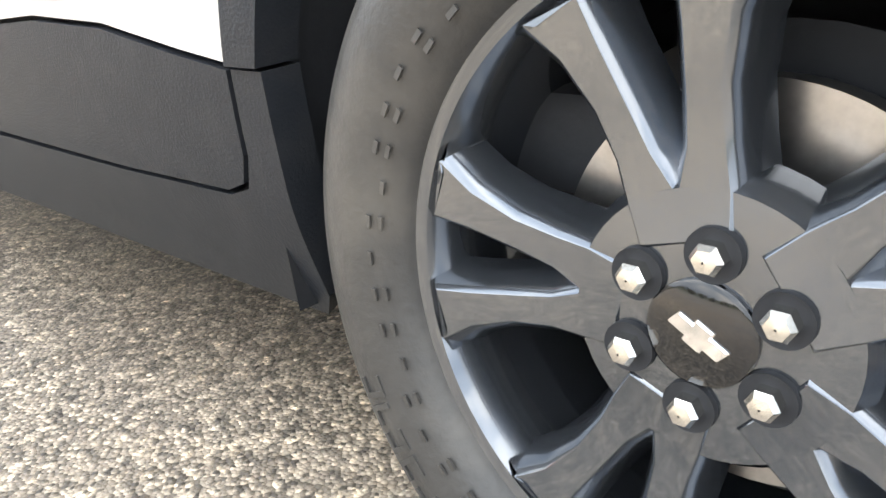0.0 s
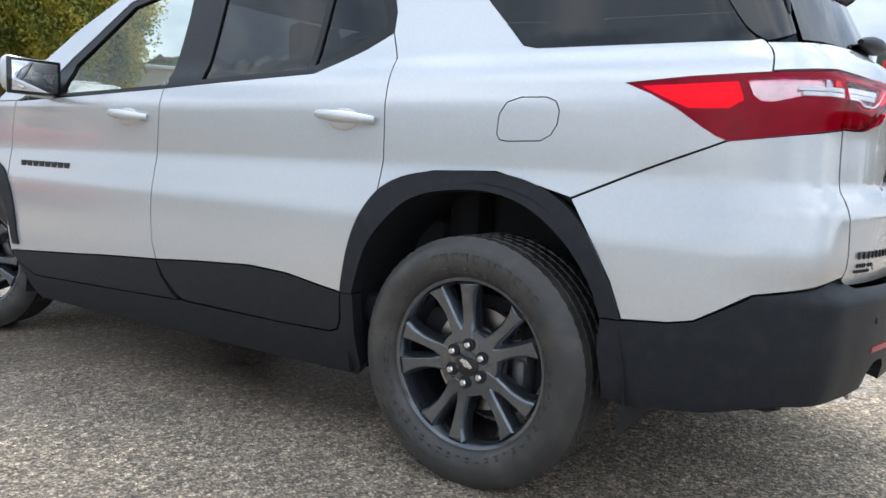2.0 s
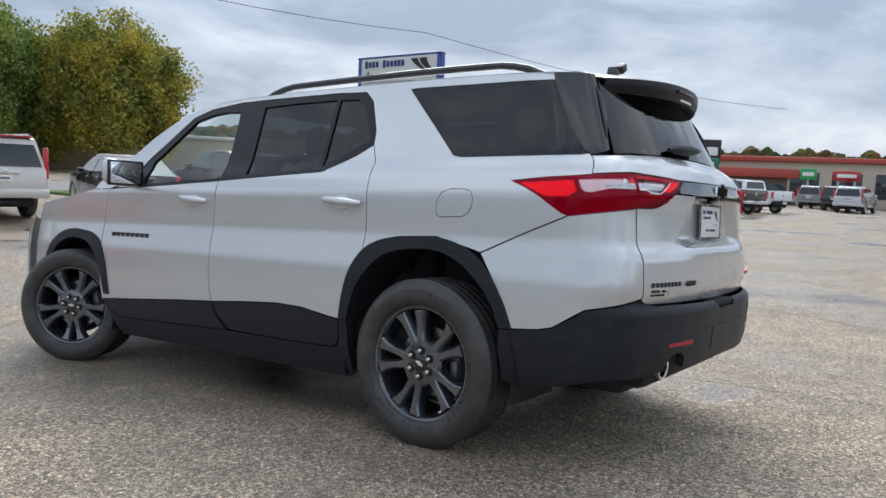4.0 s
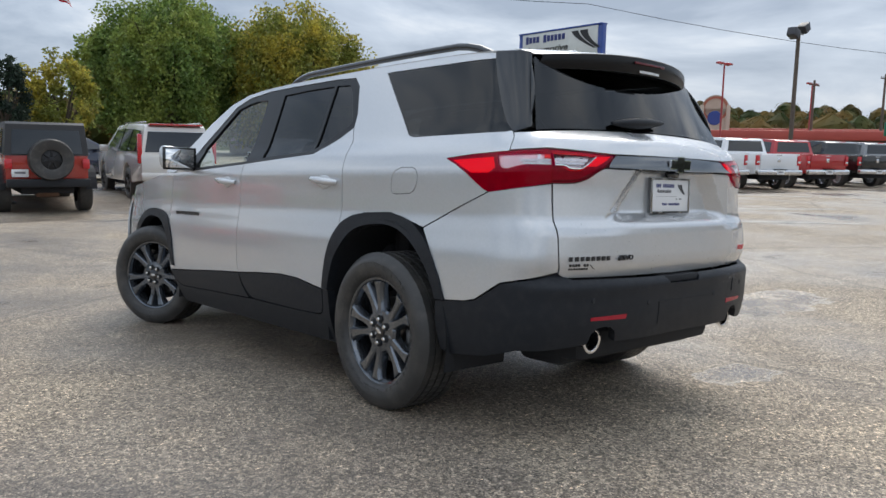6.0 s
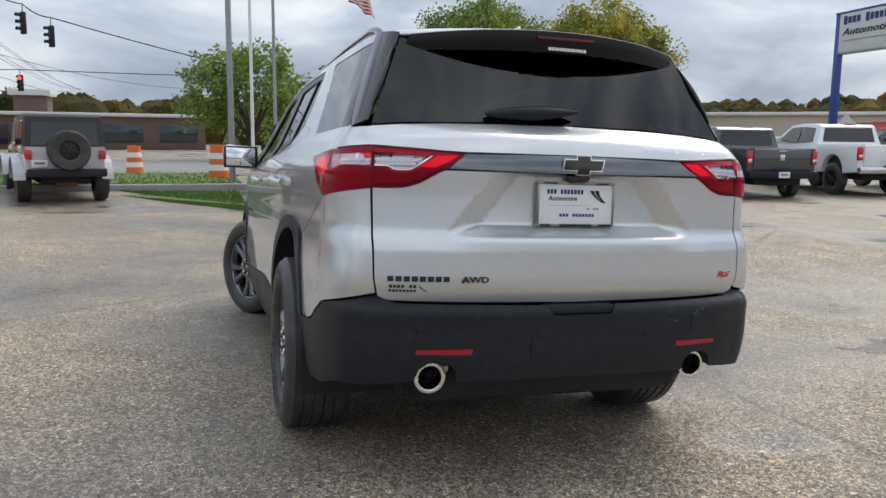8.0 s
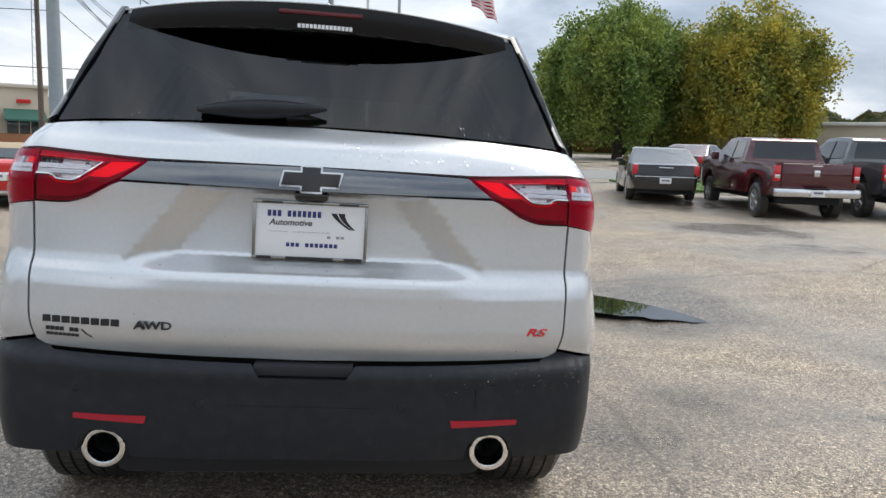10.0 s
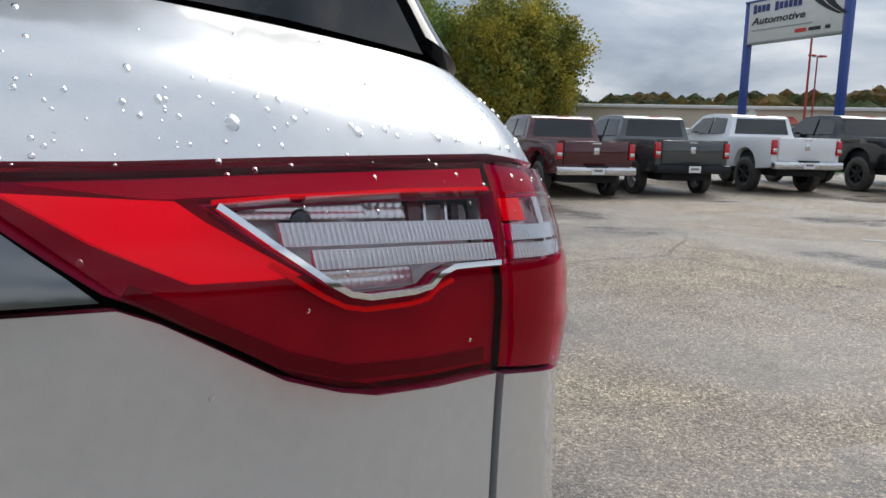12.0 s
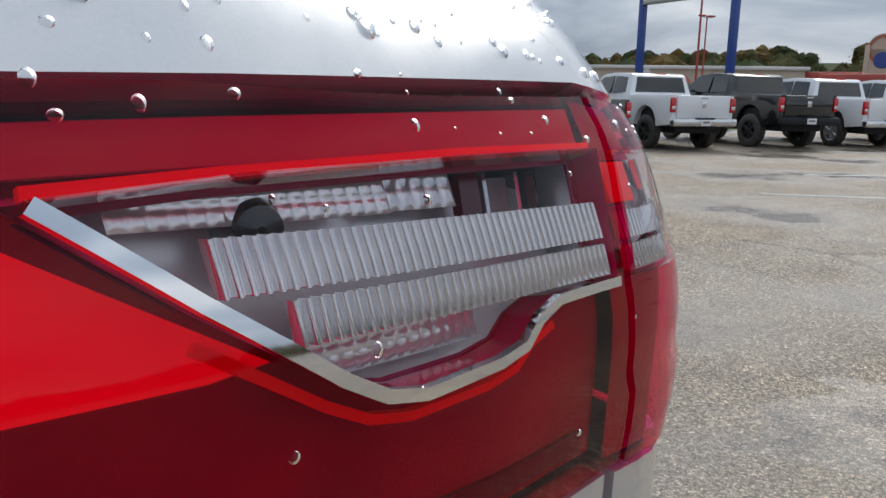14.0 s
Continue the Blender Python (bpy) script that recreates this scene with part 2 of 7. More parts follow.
def box(bm, c, s, bevel=0.0, m=None, seg=2):
    """A box of centre c and full size s, with rounded edges."""
    r = bmesh.ops.create_cube(bm, size=1)
    vs = r["verts"]
    for v in vs:
        v.co = Vector((v.co.x * s[0], v.co.y * s[1], v.co.z * s[2]))
    if bevel:
        es = {e for v in vs for e in v.link_edges}
        q = bmesh.ops.bevel(bm, geom=list(es), offset=min(bevel, min(s) * 0.48), segments=seg, profile=0.5, affect="EDGES")
        vs = list({v for f in q["faces"] for v in f.verts} | {v for v in vs if v.is_valid})
    for v in vs:
        v.co = v.co + Vector(c)
        if m is not None:
            v.co = m @ v.co
    return vs


def smooth(ob, angle=40):
    me = ob.data
    for p in me.polygons:
        p.use_smooth = True
    me.set_sharp_from_angle(angle=radians(angle))
    return ob


def boxpart(name, c, s, material, parent, bevel=0.01, label="", m=None):
    bm = bmesh.new()
    box(bm, c, s, bevel, m)
    return smooth(part(name, bm, material, parent, label))


def lathe(bm, profile, seg=64, axis="X", closed=False):
    """Turns (along, radius) points about the axis."""
    rings = []
    for a, r in profile:
        ring = []
        for i in range(seg):
            t = 2 * math.pi * i / seg
            c, s = r * math.cos(t), r * math.sin(t)
            co = {"X": (a, c, s), "Y": (c, a, s), "Z": (c, s, a)}[axis]
            ring.append(bm.verts.new(co))
        rings.append(ring)
    pairs = list(zip(rings, rings[1:])) + ([(rings[-1], rings[0])] if closed else [])
    for p, q in pairs:
        for i in range(seg):
            j = (i + 1) % seg
            bm.faces.new((p[i], p[j], q[j], q[i]))
    return rings


def tube(bm, pts, r, seg=8, caps=True):
    """A round bar along the points; r a number or one for each point."""
    pts = [Vector(p) for p in pts]
    rings = []
    for i, p in enumerate(pts):
        d = (pts[min(i + 1, len(pts) - 1)] - pts[max(i - 1, 0)]).normalized()
        u = d.orthogonal().normalized() if i == 0 else (rings_u - d * rings_u.dot(d)).normalized()
        rings_u = u
        w = d.cross(u)
        rad = r[i] if isinstance(r, (list, tuple)) else r
        rings.append([bm.verts.new(p + (u * math.cos(2 * math.pi * k / seg) + w * math.sin(2 * math.pi * k / seg)) * rad) for k in range(seg)])
    for a, b in zip(rings, rings[1:]):
        for k in range(seg):
            bm.faces.new((a[k], a[(k + 1) % seg], b[(k + 1) % seg], b[k]))
    if caps:
        bm.faces.new(rings[0][::-1])
        bm.faces.new(rings[-1])


def hermite(table):
    """A smooth curve through (key, value) pairs that does not overshoot."""
    xs = [t[0] for t in table]
    ys = [t[1] for t in table]
    d = [(ys[i + 1] - ys[i]) / (xs[i + 1] - xs[i]) for i in range(len(xs) - 1)]
    ms = [d[0]] + [0.0 if a * b <= 0 else 2 * a * b / (a + b) for a, b in zip(d, d[1:])] + [d[-1]]

    def f(x):
        if x <= xs[0]:
            return ys[0]
        if x >= xs[-1]:
            return ys[-1]
        lo, hi = 0, len(xs) - 1
        while hi - lo > 1:
            k = (lo + hi) // 2
            if xs[k] <= x:
                lo = k
            else:
                hi = k
        h = xs[hi] - xs[lo]
        t = (x - xs[lo]) / h
        return ((1 + 2 * t) * (1 - t) ** 2 * ys[lo] + t * (1 - t) ** 2 * h * ms[lo] + t * t * (3 - 2 * t) * ys[hi] + t * t * (t - 1) * h * ms[hi])
    return f


def sstep(a, b, x):
    t = max(0.0, min(1.0, (x - a) / (b - a)))
    return t * t * (3 - 2 * t)


def text_part(name, words, size, material, parent, m, label="", depth=0.0015, align="CENTER", shear=0.0, wide=1.0):
    cu = bpy.data.curves.new(name, "FONT")
    cu.body, cu.size, cu.extrude, cu.align_x, cu.align_y, cu.shear = words, size, depth, align, "CENTER", shear
    cu.resolution_u = 3
    cu.offset = size * 0.02
    tmp = bpy.data.objects.new("t", cu)
    scene.collection.objects.link(tmp)
    bpy.context.view_layer.update()
    me = bpy.data.meshes.new_from_object(tmp.evaluated_get(bpy.context.evaluated_depsgraph_get()))
    bpy.data.objects.remove(tmp)
    bpy.data.curves.remove(cu)
    me.transform(m @ Matrix.Diagonal((wide, 1, 1, 1)))
    me.materials.clear()
    return link(name, me, material, parent, label)

# ---- ground ----
LEAN = Matrix(((0.99946, 0.0, 0.03291, 0), (-0.00157, 0.99886, 0.04761, 0), (-0.03288, -0.04764, 0.99832, 0), (0, 0, 0, 1)))


def ground_z(x, y):
    """The lot dips towards the puddle where the car stands and is level further off."""
    r = math.hypot(x, y - 1.4)
    w = 1 / (1 + (r / 5.6) ** 6)
    u, v = ((x - 2.35) * -0.68 + (y - 4.1) * 0.735) / 1.45, ((x - 2.35) * 0.735 + (y - 4.1) * 0.68) / 0.75
    pit = 0.075 * math.exp(-(u * u + v * v))
    dip = 0.27 * math.exp(-((x - 5) / 9) ** 2 - ((y - 14.2) / 2.9) ** 2)
    return (-0.03297 * x - 0.04769 * y) * w - pit * 1.0 - 0.02 * (1 - w) - dip


def build_ground():
    bm = bmesh.new()
    radii = [0.0] + [0.15 * k for k in range(1, 81)] + [12 * 1.17 ** k for k in range(1, 32)]
    seg = 192
    prev = None
    for r in radii:
        if r == 0:
            ring = [bm.verts.new((0, 1.4, ground_z(0, 1.4)))]
        else:
            ring = []
            for i in range(seg):
                a = 2 * math.pi * i / seg
                x, y = r * math.sin(a), 1.4 + r * math.cos(a)
                ring.append(bm.verts.new((x, y, ground_z(x, y))))
        if prev is not None:
            for i in range(seg):
                j = (i + 1) % seg
                if len(prev) == 1:
                    bm.faces.new((prev[0], ring[j], ring[i]))
                else:
                    bm.faces.new((prev[i], prev[j], ring[j], ring[i]))
        prev = ring
    bmesh.ops.recalc_face_normals(bm, faces=bm.faces[:])
    ob = part("ground", bm, ASPHALT)
    smooth(ob)
    return tagged(ob, "worn speckled asphalt parking lot with damp patches", "ground", kind="structure")


build_ground()

# ---- the silver car: surface ----
car = thing("suv", "silver SUV with charcoal cladding, wet with rain, on asphalt", "car", at=LEAN)

PLAN = ((0, 0, -1.05), (0.25, 0.25, -1.045), (0.451, 0.45, -1.025), (0.604, 0.6, -0.995), (0.731, 0.72, -0.957), (0.831, 0.812, -0.917), (0.925, 0.864, -0.84),
        (1.066, 0.891, -0.70), (1.246, 0.899, -0.50), (1.496, 0.908, -0.25), (1.846, 0.92, 0.1), (2.246, 0.932, 0.5), (2.746, 0.942, 1.0), (3.746, 0.95, 2.0),
        (4.346, 0.95, 2.6), (4.816, 0.945, 3.07), (5.246, 0.93, 3.5), (5.499, 0.89, 3.75), (5.691, 0.8, 3.92), (5.915, 0.6, 4.02), (6.219, 0.3, 4.07), (6.519, 0, 4.08))
plan_x = hermite([(a, x) for a, x, y in PLAN])
plan_y = hermite([(a, y) for a, x, y in PLAN])
girth = hermite([(0.2, 0.94), (0.3, 0.985), (0.42, 1.02), (0.6, 1.035), (0.8, 1.028), (0.9, 1.013), (1.0, 1.0), (1.1, 1.0), (1.17, 1.0), (1.24, 0.982), (1.29, 0.957), (1.34, 0.917), (1.4, 0.885), (1.714, 0.735), (1.8, 0.69)])
gate_y = hermite([(0.70, -0.002), (0.74, -0.015), (0.785, -0.032), (0.82, -0.036), (0.90, -0.036), (0.935, -0.028), (0.985, -0.006), (1.1, -0.003), (1.19, -0.008), (1.24, 0.0),
                  (1.27, 0.012), (1.31, 0.035), (1.35, 0.085), (1.37, 0.115), (1.45, 0.165), (1.6, 0.24), (1.7, 0.295), (1.8, 0.34)])
bump_y = hermite([(0.30, 0.10), (0.36, 0.02), (0.42, -0.03), (0.5, -0.05), (0.56, -0.057), (0.64, -0.06), (0.685, -0.064), (0.705, -0.055), (0.73, -0.02), (0.76, 0.0)])


def skin(w, z, dy=gate_y, dent=None):
    """A point of the bodywork: w runs round the car from the middle of the tail, to its own right positive."""
    a = abs(w)
    b = 1 - sstep(0.80, 1.45, a)
    x = plan_x(a) * girth(z)
    y = plan_y(a) + dy(z) * b
    if a > 5.2:
        y -= 0.25 * sstep(0.85, 1.25, z) * sstep(5.2, 5.9, a)
    if dent is not None:
        y += dent(math.copysign(x, w), z)
    return Vector((math.copysign(x, w) if w else 0.0, y, z))


def of_x(x, z):
    lo, hi = 0.0, 1.3
    for _ in range(30):
        m = (lo + hi) / 2
        if plan_x(m) * girth(z) < abs(x):
            lo = m
        else:
            hi = m
    return math.copysign(lo, x)


def of_y(y, z, dy=gate_y):
    lo, hi = 0.6, 5.3
    for _ in range(34):
        m = (lo + hi) / 2
        if plan_y(m) + dy(z) * (1 - sstep(0.80, 1.45, m)) < y:
            lo = m
        else:
            hi = m
    return lo


def side_poly(pts, sgn, dy=gate_y):
    return [(sgn * of_y(y, z, dy), z) for y, z in pts]


def back_poly(pts):
    return [(of_x(x, z), z) for x, z in pts]


def dense(poly, step, rounded=False):
    out = []
    k = len(poly)
    for i in range(k):
        a, b = Vector(poly[i]), Vector(poly[(i + 1) % k])
        m = max(1, int((b - a).length / step))
        for j in range(m):
            if rounded:
                p, q = Vector(poly[i - 1]), Vector(poly[(i + 2) % k])
                t = j / m
                c = 0.5 * (2 * a + (b - p) * t + (2 * p - 5 * a + 4 * b - q) * t * t + (3 * a - p - 3 * b + q) * t ** 3)
            else:
                c = a.lerp(b, j / m)
            out.append((c[0], c[1]))
    return out


def inset(poly, d):
    """Moves the outline inwards by d."""
    k = len(poly)
    area = sum(poly[i][0] * poly[(i + 1) % k][1] - poly[(i + 1) % k][0] * poly[i][1] for i in range(k))
    s = 1 if area > 0 else -1
    out = []
    for i in range(k):
        p, c, q = Vector(poly[i - 1]), Vector(poly[i]), Vector(poly[(i + 1) % k])
        e1, e2 = c - p, q - c
        if e1.length < 1e-6 or e2.length < 1e-6:
            out.append((c[0], c[1]))
            continue
        e1, e2 = e1.normalized(), e2.normalized()
        n1, n2 = Vector((-e1[1], e1[0])) * s, Vector((-e2[1], e2[0])) * s
        b = n1 + n2
        m = b / max(0.35, b.dot(b)) * 2 if b.length > 1e-6 else n1
        c = c + m * d
        out.append((c[0], c[1]))
    return out


def within(p, poly):
    x, y = p
    ins = False
    k = len(poly)
    j = k - 1
    for i in range(k):
        xi, yi = poly[i]
        xj, yj = poly[j]
        if (yi > y) != (yj > y) and x < (xj - xi) * (y - yi) / (yj - yi) + xi:
            ins = not ins
        j = i
    return ins


def sheet(name, poly, material, parent, holes=(), step=0.03, off=0.0, thick=0.012, surf=skin, label="", gap=0.0, rounded=False, relief=None):
    """A panel cut out of a surface: the outline in the surface's own two measures, with a turned-in edge."""
    if gap:
        poly = inset(poly, gap)
    poly = dense(poly, step * 0.7, rounded)
    holes = [dense(h, step * 0.7) for h in holes]
    pts, edges = [], []
    for ring in [poly] + holes:
        b = len(pts)
        pts += [Vector(p) for p in ring]
        edges += [(b + i, b + (i + 1) % len(ring)) for i in range(len(ring))]
    x0, x1 = min(p[0] for p in poly), max(p[0] for p in poly)
    z0, z1 = min(p[1] for p in poly), max(p[1] for p in poly)
    ring_pts = np.array([(p[0], p[1]) for p in pts])
    for i in range(1, int((x1 - x0) / step) + 1):
        for j in range(1, int((z1 - z0) / step) + 1):
            c = (x0 + i * step, z0 + (j + 0.25 * (i % 2)) * step)
            if within(c, poly) and not any(within(c, h) for h in holes):
                if ((ring_pts - c) ** 2).sum(1).min() > (0.33 * step) ** 2:
                    pts.append(Vector(c))
    vs, _, fs, *_ = delaunay_2d_cdt(pts, edges, [], 0, 1e-6)
    faces = []
    for f in fs:
        c = ((vs[f[0]][0] + vs[f[1]][0] + vs[f[2]][0]) / 3, (vs[f[0]][1] + vs[f[1]][1] + vs[f[2]][1]) / 3)
        if within(c, poly) and not any(within(c, h) for h in holes):
            faces.append(f)
    co, nor = [], []
    e = 0.002
    for v in vs:
        p = surf(v[0], v[1])
        du, dv = surf(v[0] + e, v[1]) - surf(v[0] - e, v[1]), surf(v[0], v[1] + e) - surf(v[0], v[1] - e)
        n = du.cross(dv).normalized()
        if n.dot(p - Vector((0, 1.5, 0.6))) < 0:
            n.negate()
        o = off + (relief(v[0], v[1]) if relief else 0.0)
        co.append(p + n * o)
        nor.append(n)
    out, count = [], {}
    for f in faces:
        a, b, c = f
        if (co[b] - co[a]).cross(co[c] - co[a]).dot(nor[a]) < 0:
            a, b, c = a, c, b
        out.append((a, b, c))
        for s, t in ((a, b), (b, c), (c, a)):
            count[(s, t)] = 1
    normals = [nor[i] for f in out for i in f]
    rim = [(s, t) for s, t in count if (t, s) not in count]
    verts = list(co)
    if thick:
        for s, t in rim:
            k = len(verts)
            verts += [co[s], co[t], co[t] - nor[t] * thick, co[s] - nor[s] * thick]
            out.append((k, k + 3, k + 2, k + 1))
            n = (verts[k + 3] - verts[k]).cross(verts[k + 1] - verts[k])
            n = n.normalized() if n.length > 1e-12 else nor[s]
            normals += [n] * 4
    me = bpy.data.meshes.new(name)
    me.from_pydata(verts, [], out)
    for p in me.polygons:
        p.use_smooth = True
    me.normals_split_custom_set(normals)
    return link(name, me, material, parent, label)


ARCH_OUT = [(-0.474, 0.597), (-0.435, 0.694), (-0.345, 0.842), (-0.22, 0.935), (-0.05, 0.978), (0.17, 0.97), (0.29, 0.945), (0.378, 0.895), (0.445, 0.80), (0.482, 0.69), (0.505, 0.547)]
ARCH_IN = [(-0.415, 0.597), (-0.375, 0.69), (-0.29, 0.795), (-0.17, 0.878), (-0.03, 0.917), (0.14, 0.908), (0.25, 0.873), (0.33, 0.805), (0.402, 0.71), (0.452, 0.547)]
FRONT_Y = 3.071


def open_curve(pts, n=5):
    """A smooth open line through the points."""
    q = [Vector(p) for p in [pts[0]] + list(pts) + [pts[-1]]]
    out = []
    for i in range(1, len(q) - 2):
        a, b, c, d = q[i - 1:i + 3]
        for k in range(n):
            t = k / n
            v = 0.5 * (2 * b + (c - a) * t + (2 * a - 5 * b + 4 * c - d) * t * t + (3 * b - a - 3 * c + d) * t ** 3)
            out.append((v[0], v[1]))
    return out + [tuple(pts[-1])]


ARCH_OUT, ARCH_IN = open_curve(ARCH_OUT), open_curve(ARCH_IN)


def front_arch(pts):
    return [(FRONT_Y - 0.05 - y * 0.92, z * 0.965 - 0.02) for y, z in pts]


LAMP_TOP = [(-0.79, 1.259), (-0.60, 1.250), (-0.428, 1.236)]
LAMP_LOW = [(-0.50, 1.207), (-0.57, 1.17), (-0.64, 1.122), (-0.675, 1.10), (-0.705, 1.088)]


def dent_plate(x, z):
    """The number-plate recess and the shelf under it."""
    ax = abs(x)
    edge = 0.30 + 0.165 * (1.18 - z) / 0.2
    r = (1 - min(1.0, max(0.0, (ax - edge + 0.075) / 0.105))) * sstep(0.955, 1.01, z) * (1 - sstep(1.185, 1.20, z))
    shelf = (1 - sstep(0.35, 0.52, ax)) * math.exp(-((z - 0.945) / 0.025) ** 2)
    return 0.052 * r - 0.008 * shelf


def gate_skin(w, z):
    return skin(w, z, gate_y, dent_plate)


def bumper_skin(w, z):
    p = skin(w, z, bump_y)
    p.x *= 1 - 0.03 * (1 - sstep(0.80, 1.25, abs(w)))
    return p


def build_body(sgn):
    side = "left" if sgn < 0 else "right"
    SP = lambda pts: side_poly(pts, sgn)
    seam = [(0.759, 1.123), (0.757, 0.95), (0.752, 0.80), (0.742, 0.755)]
    seam_a = [(sgn * of_x(x, z), z) for x, z in seam]
    low_edge = [(sgn * of_x(0.80, 0.742), 0.742), (sgn * of_x(0.83, 0.735), 0.735)] + side_poly([(-0.80, 0.705), (-0.665, 0.622), (-0.60, 0.608)], sgn)
    # fuel flap on the left side only
    flap = [(-0.045, 1.09), (-0.05, 1.15), (-0.075, 1.185), (-0.12, 1.20), (-0.20, 1.20), (-0.232, 1.188), (-0.245, 1.16), (-0.24, 1.12), (-0.222, 1.09), (-0.19, 1.072), (-0.08, 1.068), (-0.055, 1.073)]
    qglass = [(0.306, 1.716), (0.25, 1.718), (-0.515, 1.70), (-0.75, 1.352), (-0.72, 1.346), (-0.12, 1.347), (-0.075, 1.357)]
    holes = [SP(qglass)] + ([SP(flap)] if sgn < 0 else [])
    outline = SP([(0.378, 0.90), (0.366, 1.005), (0.368, 1.20), (0.378, 1.33), (0.43, 1.425), (0.445, 1.50), (0.53, 1.665), (0.60, 1.72), (0.80, 1.730), (1.30, 1.733), (1.60, 1.730), (1.86, 1.705), (2.02, 1.655),
                  (2.31, 1.40), (2.44, 1.25), (2.615, 1.20), (2.80, 1.20), (2.60, 1.36), (2.36, 1.545), (2.12, 1.68), (1.9, 1.735), (1.6, 1.755), (1.2, 1.762), (0.5, 1.762), (-0.2, 1.752), (-0.49, 1.738), (-0.757, 1.343)])
    outline += SP(LAMP_TOP + LAMP_LOW) + SP([(-0.296, 0.917), (-0.22, 0.937), (-0.05, 0.980), (0.17, 0.972), (0.29, 0.947)])
    sheet("quarter_panel", outline, PAINT, car, holes, gap=0.002, label="silver side panel with roof rail and pillars")
    lower = [(-0.705, 1.0865)]
    lower = SP(lower) + seam_a + low_edge + SP([(-0.474, 0.598), (-0.435, 0.696), (-0.345, 0.844), (-0.298, 0.914)])
    sheet("bumper_corner", lower, PAINT, car, gap=0.002, label="silver painted bumper corner")
    if sgn < 0:
        sheet("fuel_flap", SP(flap), PAINT, car, gap=0.0035, step=0.02)
        sheet("fuel_well", inset(SP(flap), -0.01), DARK, car, off=-0.014, step=0.04)
    sheet("quarter_window", SP(qglass), BLACKGLASS, car, gap=0.002, off=-0.003, step=0.05, label="dark privacy glass")
    # doors
    fdoor = [(2.615, 1.198), (2.65, 1.06), (2.663, 0.89), (2.65, 0.60), (2.635, 0.475), (2.2, 0.505), (1.80, 0.535), (1.49, 0.553), (1.515, 0.62), (1.528, 0.74), (1.530, 0.87), (1.52, 1.05), (1.505, 1.245), (2.0, 1.222)]
    rdoor = [(1.505, 1.245), (1.52, 1.05), (1.530, 0.87), (1.528, 0.74), (1.515, 0.62), (1.49, 0.553), (1.25, 0.572), (0.95, 0.590), (0.76, 0.583), (0.60, 0.558), (0.508, 0.546), (0.485, 0.69), (0.447, 0.80), (0.378, 0.90), (0.366, 1.005), (0.368, 1.20), (0.378, 1.33), (0.43, 1.425), (0.52, 1.372), (0.71, 1.288), (1.30, 1.257)]
    fd = sheet("front_door", SP(fdoor), PAINT, car, gap=0.0025)
    rd = sheet("rear_door", SP(rdoor), PAINT, car, gap=0.0025)
    fclad = [(2.635, 0.473), (2.2, 0.503), (1.80, 0.533), (1.49, 0.551), (1.46, 0.48), (1.40, 0.42), (1.37, 0.40), (2.45, 0.37), (2.58, 0.42)]
    rclad = [(1.488, 0.551), (1.25, 0.570), (0.95, 0.588), (0.76, 0.581), (0.60, 0.556), (0.508, 0.544), (0.512, 0.45), (0.525, 0.415), (0.56, 0.402), (0.80, 0.398), (1.31, 0.403), (1.37, 0.42), (1.44, 0.48)]
    sheet("door_cladding", SP(fclad), CLADDING, fd, gap=0.002, off=0.004, thick=0.02)
    sheet("door_cladding", SP(rclad), CLADDING, rd, gap=0.002, off=0.004, thick=0.02)
    rocker = [(0.505, 0.545), (0.452, 0.545), (0.450, 0.42), (0.447, 0.285), (0.47, 0.25), (2.47, 0.25), (2.52, 0.30), (2.585, 0.42), (2.45, 0.367), (1.37, 0.397), (0.80, 0.395), (0.56, 0.399), (0.522, 0.412), (0.508, 0.45)]
    sheet("rocker_panel", SP(rocker), CLADDING, car, gap=0.0015, off=0.003, thick=0.05)
    sheet("wheel_arch_trim", SP(ARCH_OUT + ARCH_IN[::-1]), CLADDING, car, gap=0.001, off=0.010, thick=0.055, step=0.02)
    sheet("wheel_arch_trim", SP(front_arch(ARCH_OUT + ARCH_IN[::-1])), CLADDING, car, gap=0.001, off=0.010, thick=0.055, step=0.02)
    fa = front_arch(ARCH_OUT)
    fender = fa[::-1] + [(3.75, 0.55), (3.78, 0.80), (3.80, 1.00), (3.5, 1.10), (3.0, 1.17), (2.80, 1.198), (2.617, 1.199), (2.653, 1.06), (2.666, 0.89), (2.653, 0.60), (2.637, 0.475)]
    fender = [p for p in fender if p[1] > 0.3]
    sheet("front_fender", SP(fender), PAINT, car, gap=0.002)
    # side glazing
    dlo = [(2.44, 1.215), (2.44, 1.25), (2.31, 1.40), (2.02, 1.655), (1.86, 1.705), (1.60, 1.730), (1.30, 1.733), (0.80, 1.730), (0.60, 1.72), (0.53, 1.665), (0.445, 1.50), (0.43, 1.425), (0.52, 1.372), (0.71, 1.288), (1.30, 1.257), (1.505, 1.245), (2.0, 1.222)]
    g1 = [(2.24, 1.232), (2.26, 1.37), (1.98, 1.635), (1.84, 1.668), (1.72, 1.678), (1.585, 1.672), (1.555, 1.56), (1.50, 1.262), (1.9, 1.245)]
    g2 = [(1.300, 1.278), (1.375, 1.688), (1.1, 1.695), (0.80, 1.692), (0.762, 1.309)]
    g3 = [(0.735, 1.318), (0.775, 1.692), (0.64, 1.685), (0.575, 1.63), (0.478, 1.475), (0.472, 1.45)]
    sheet("window_trim", SP(dlo), SPOILBLACK, car, [SP(g1), SP(g2), SP(g3)], gap=0.001, off=-0.004, thick=0.02, step=0.04)
    sheet("front_window", SP(g1), CLEARGLASS, car, off=-0.014, thick=0, step=0.06, label="clear door glass")
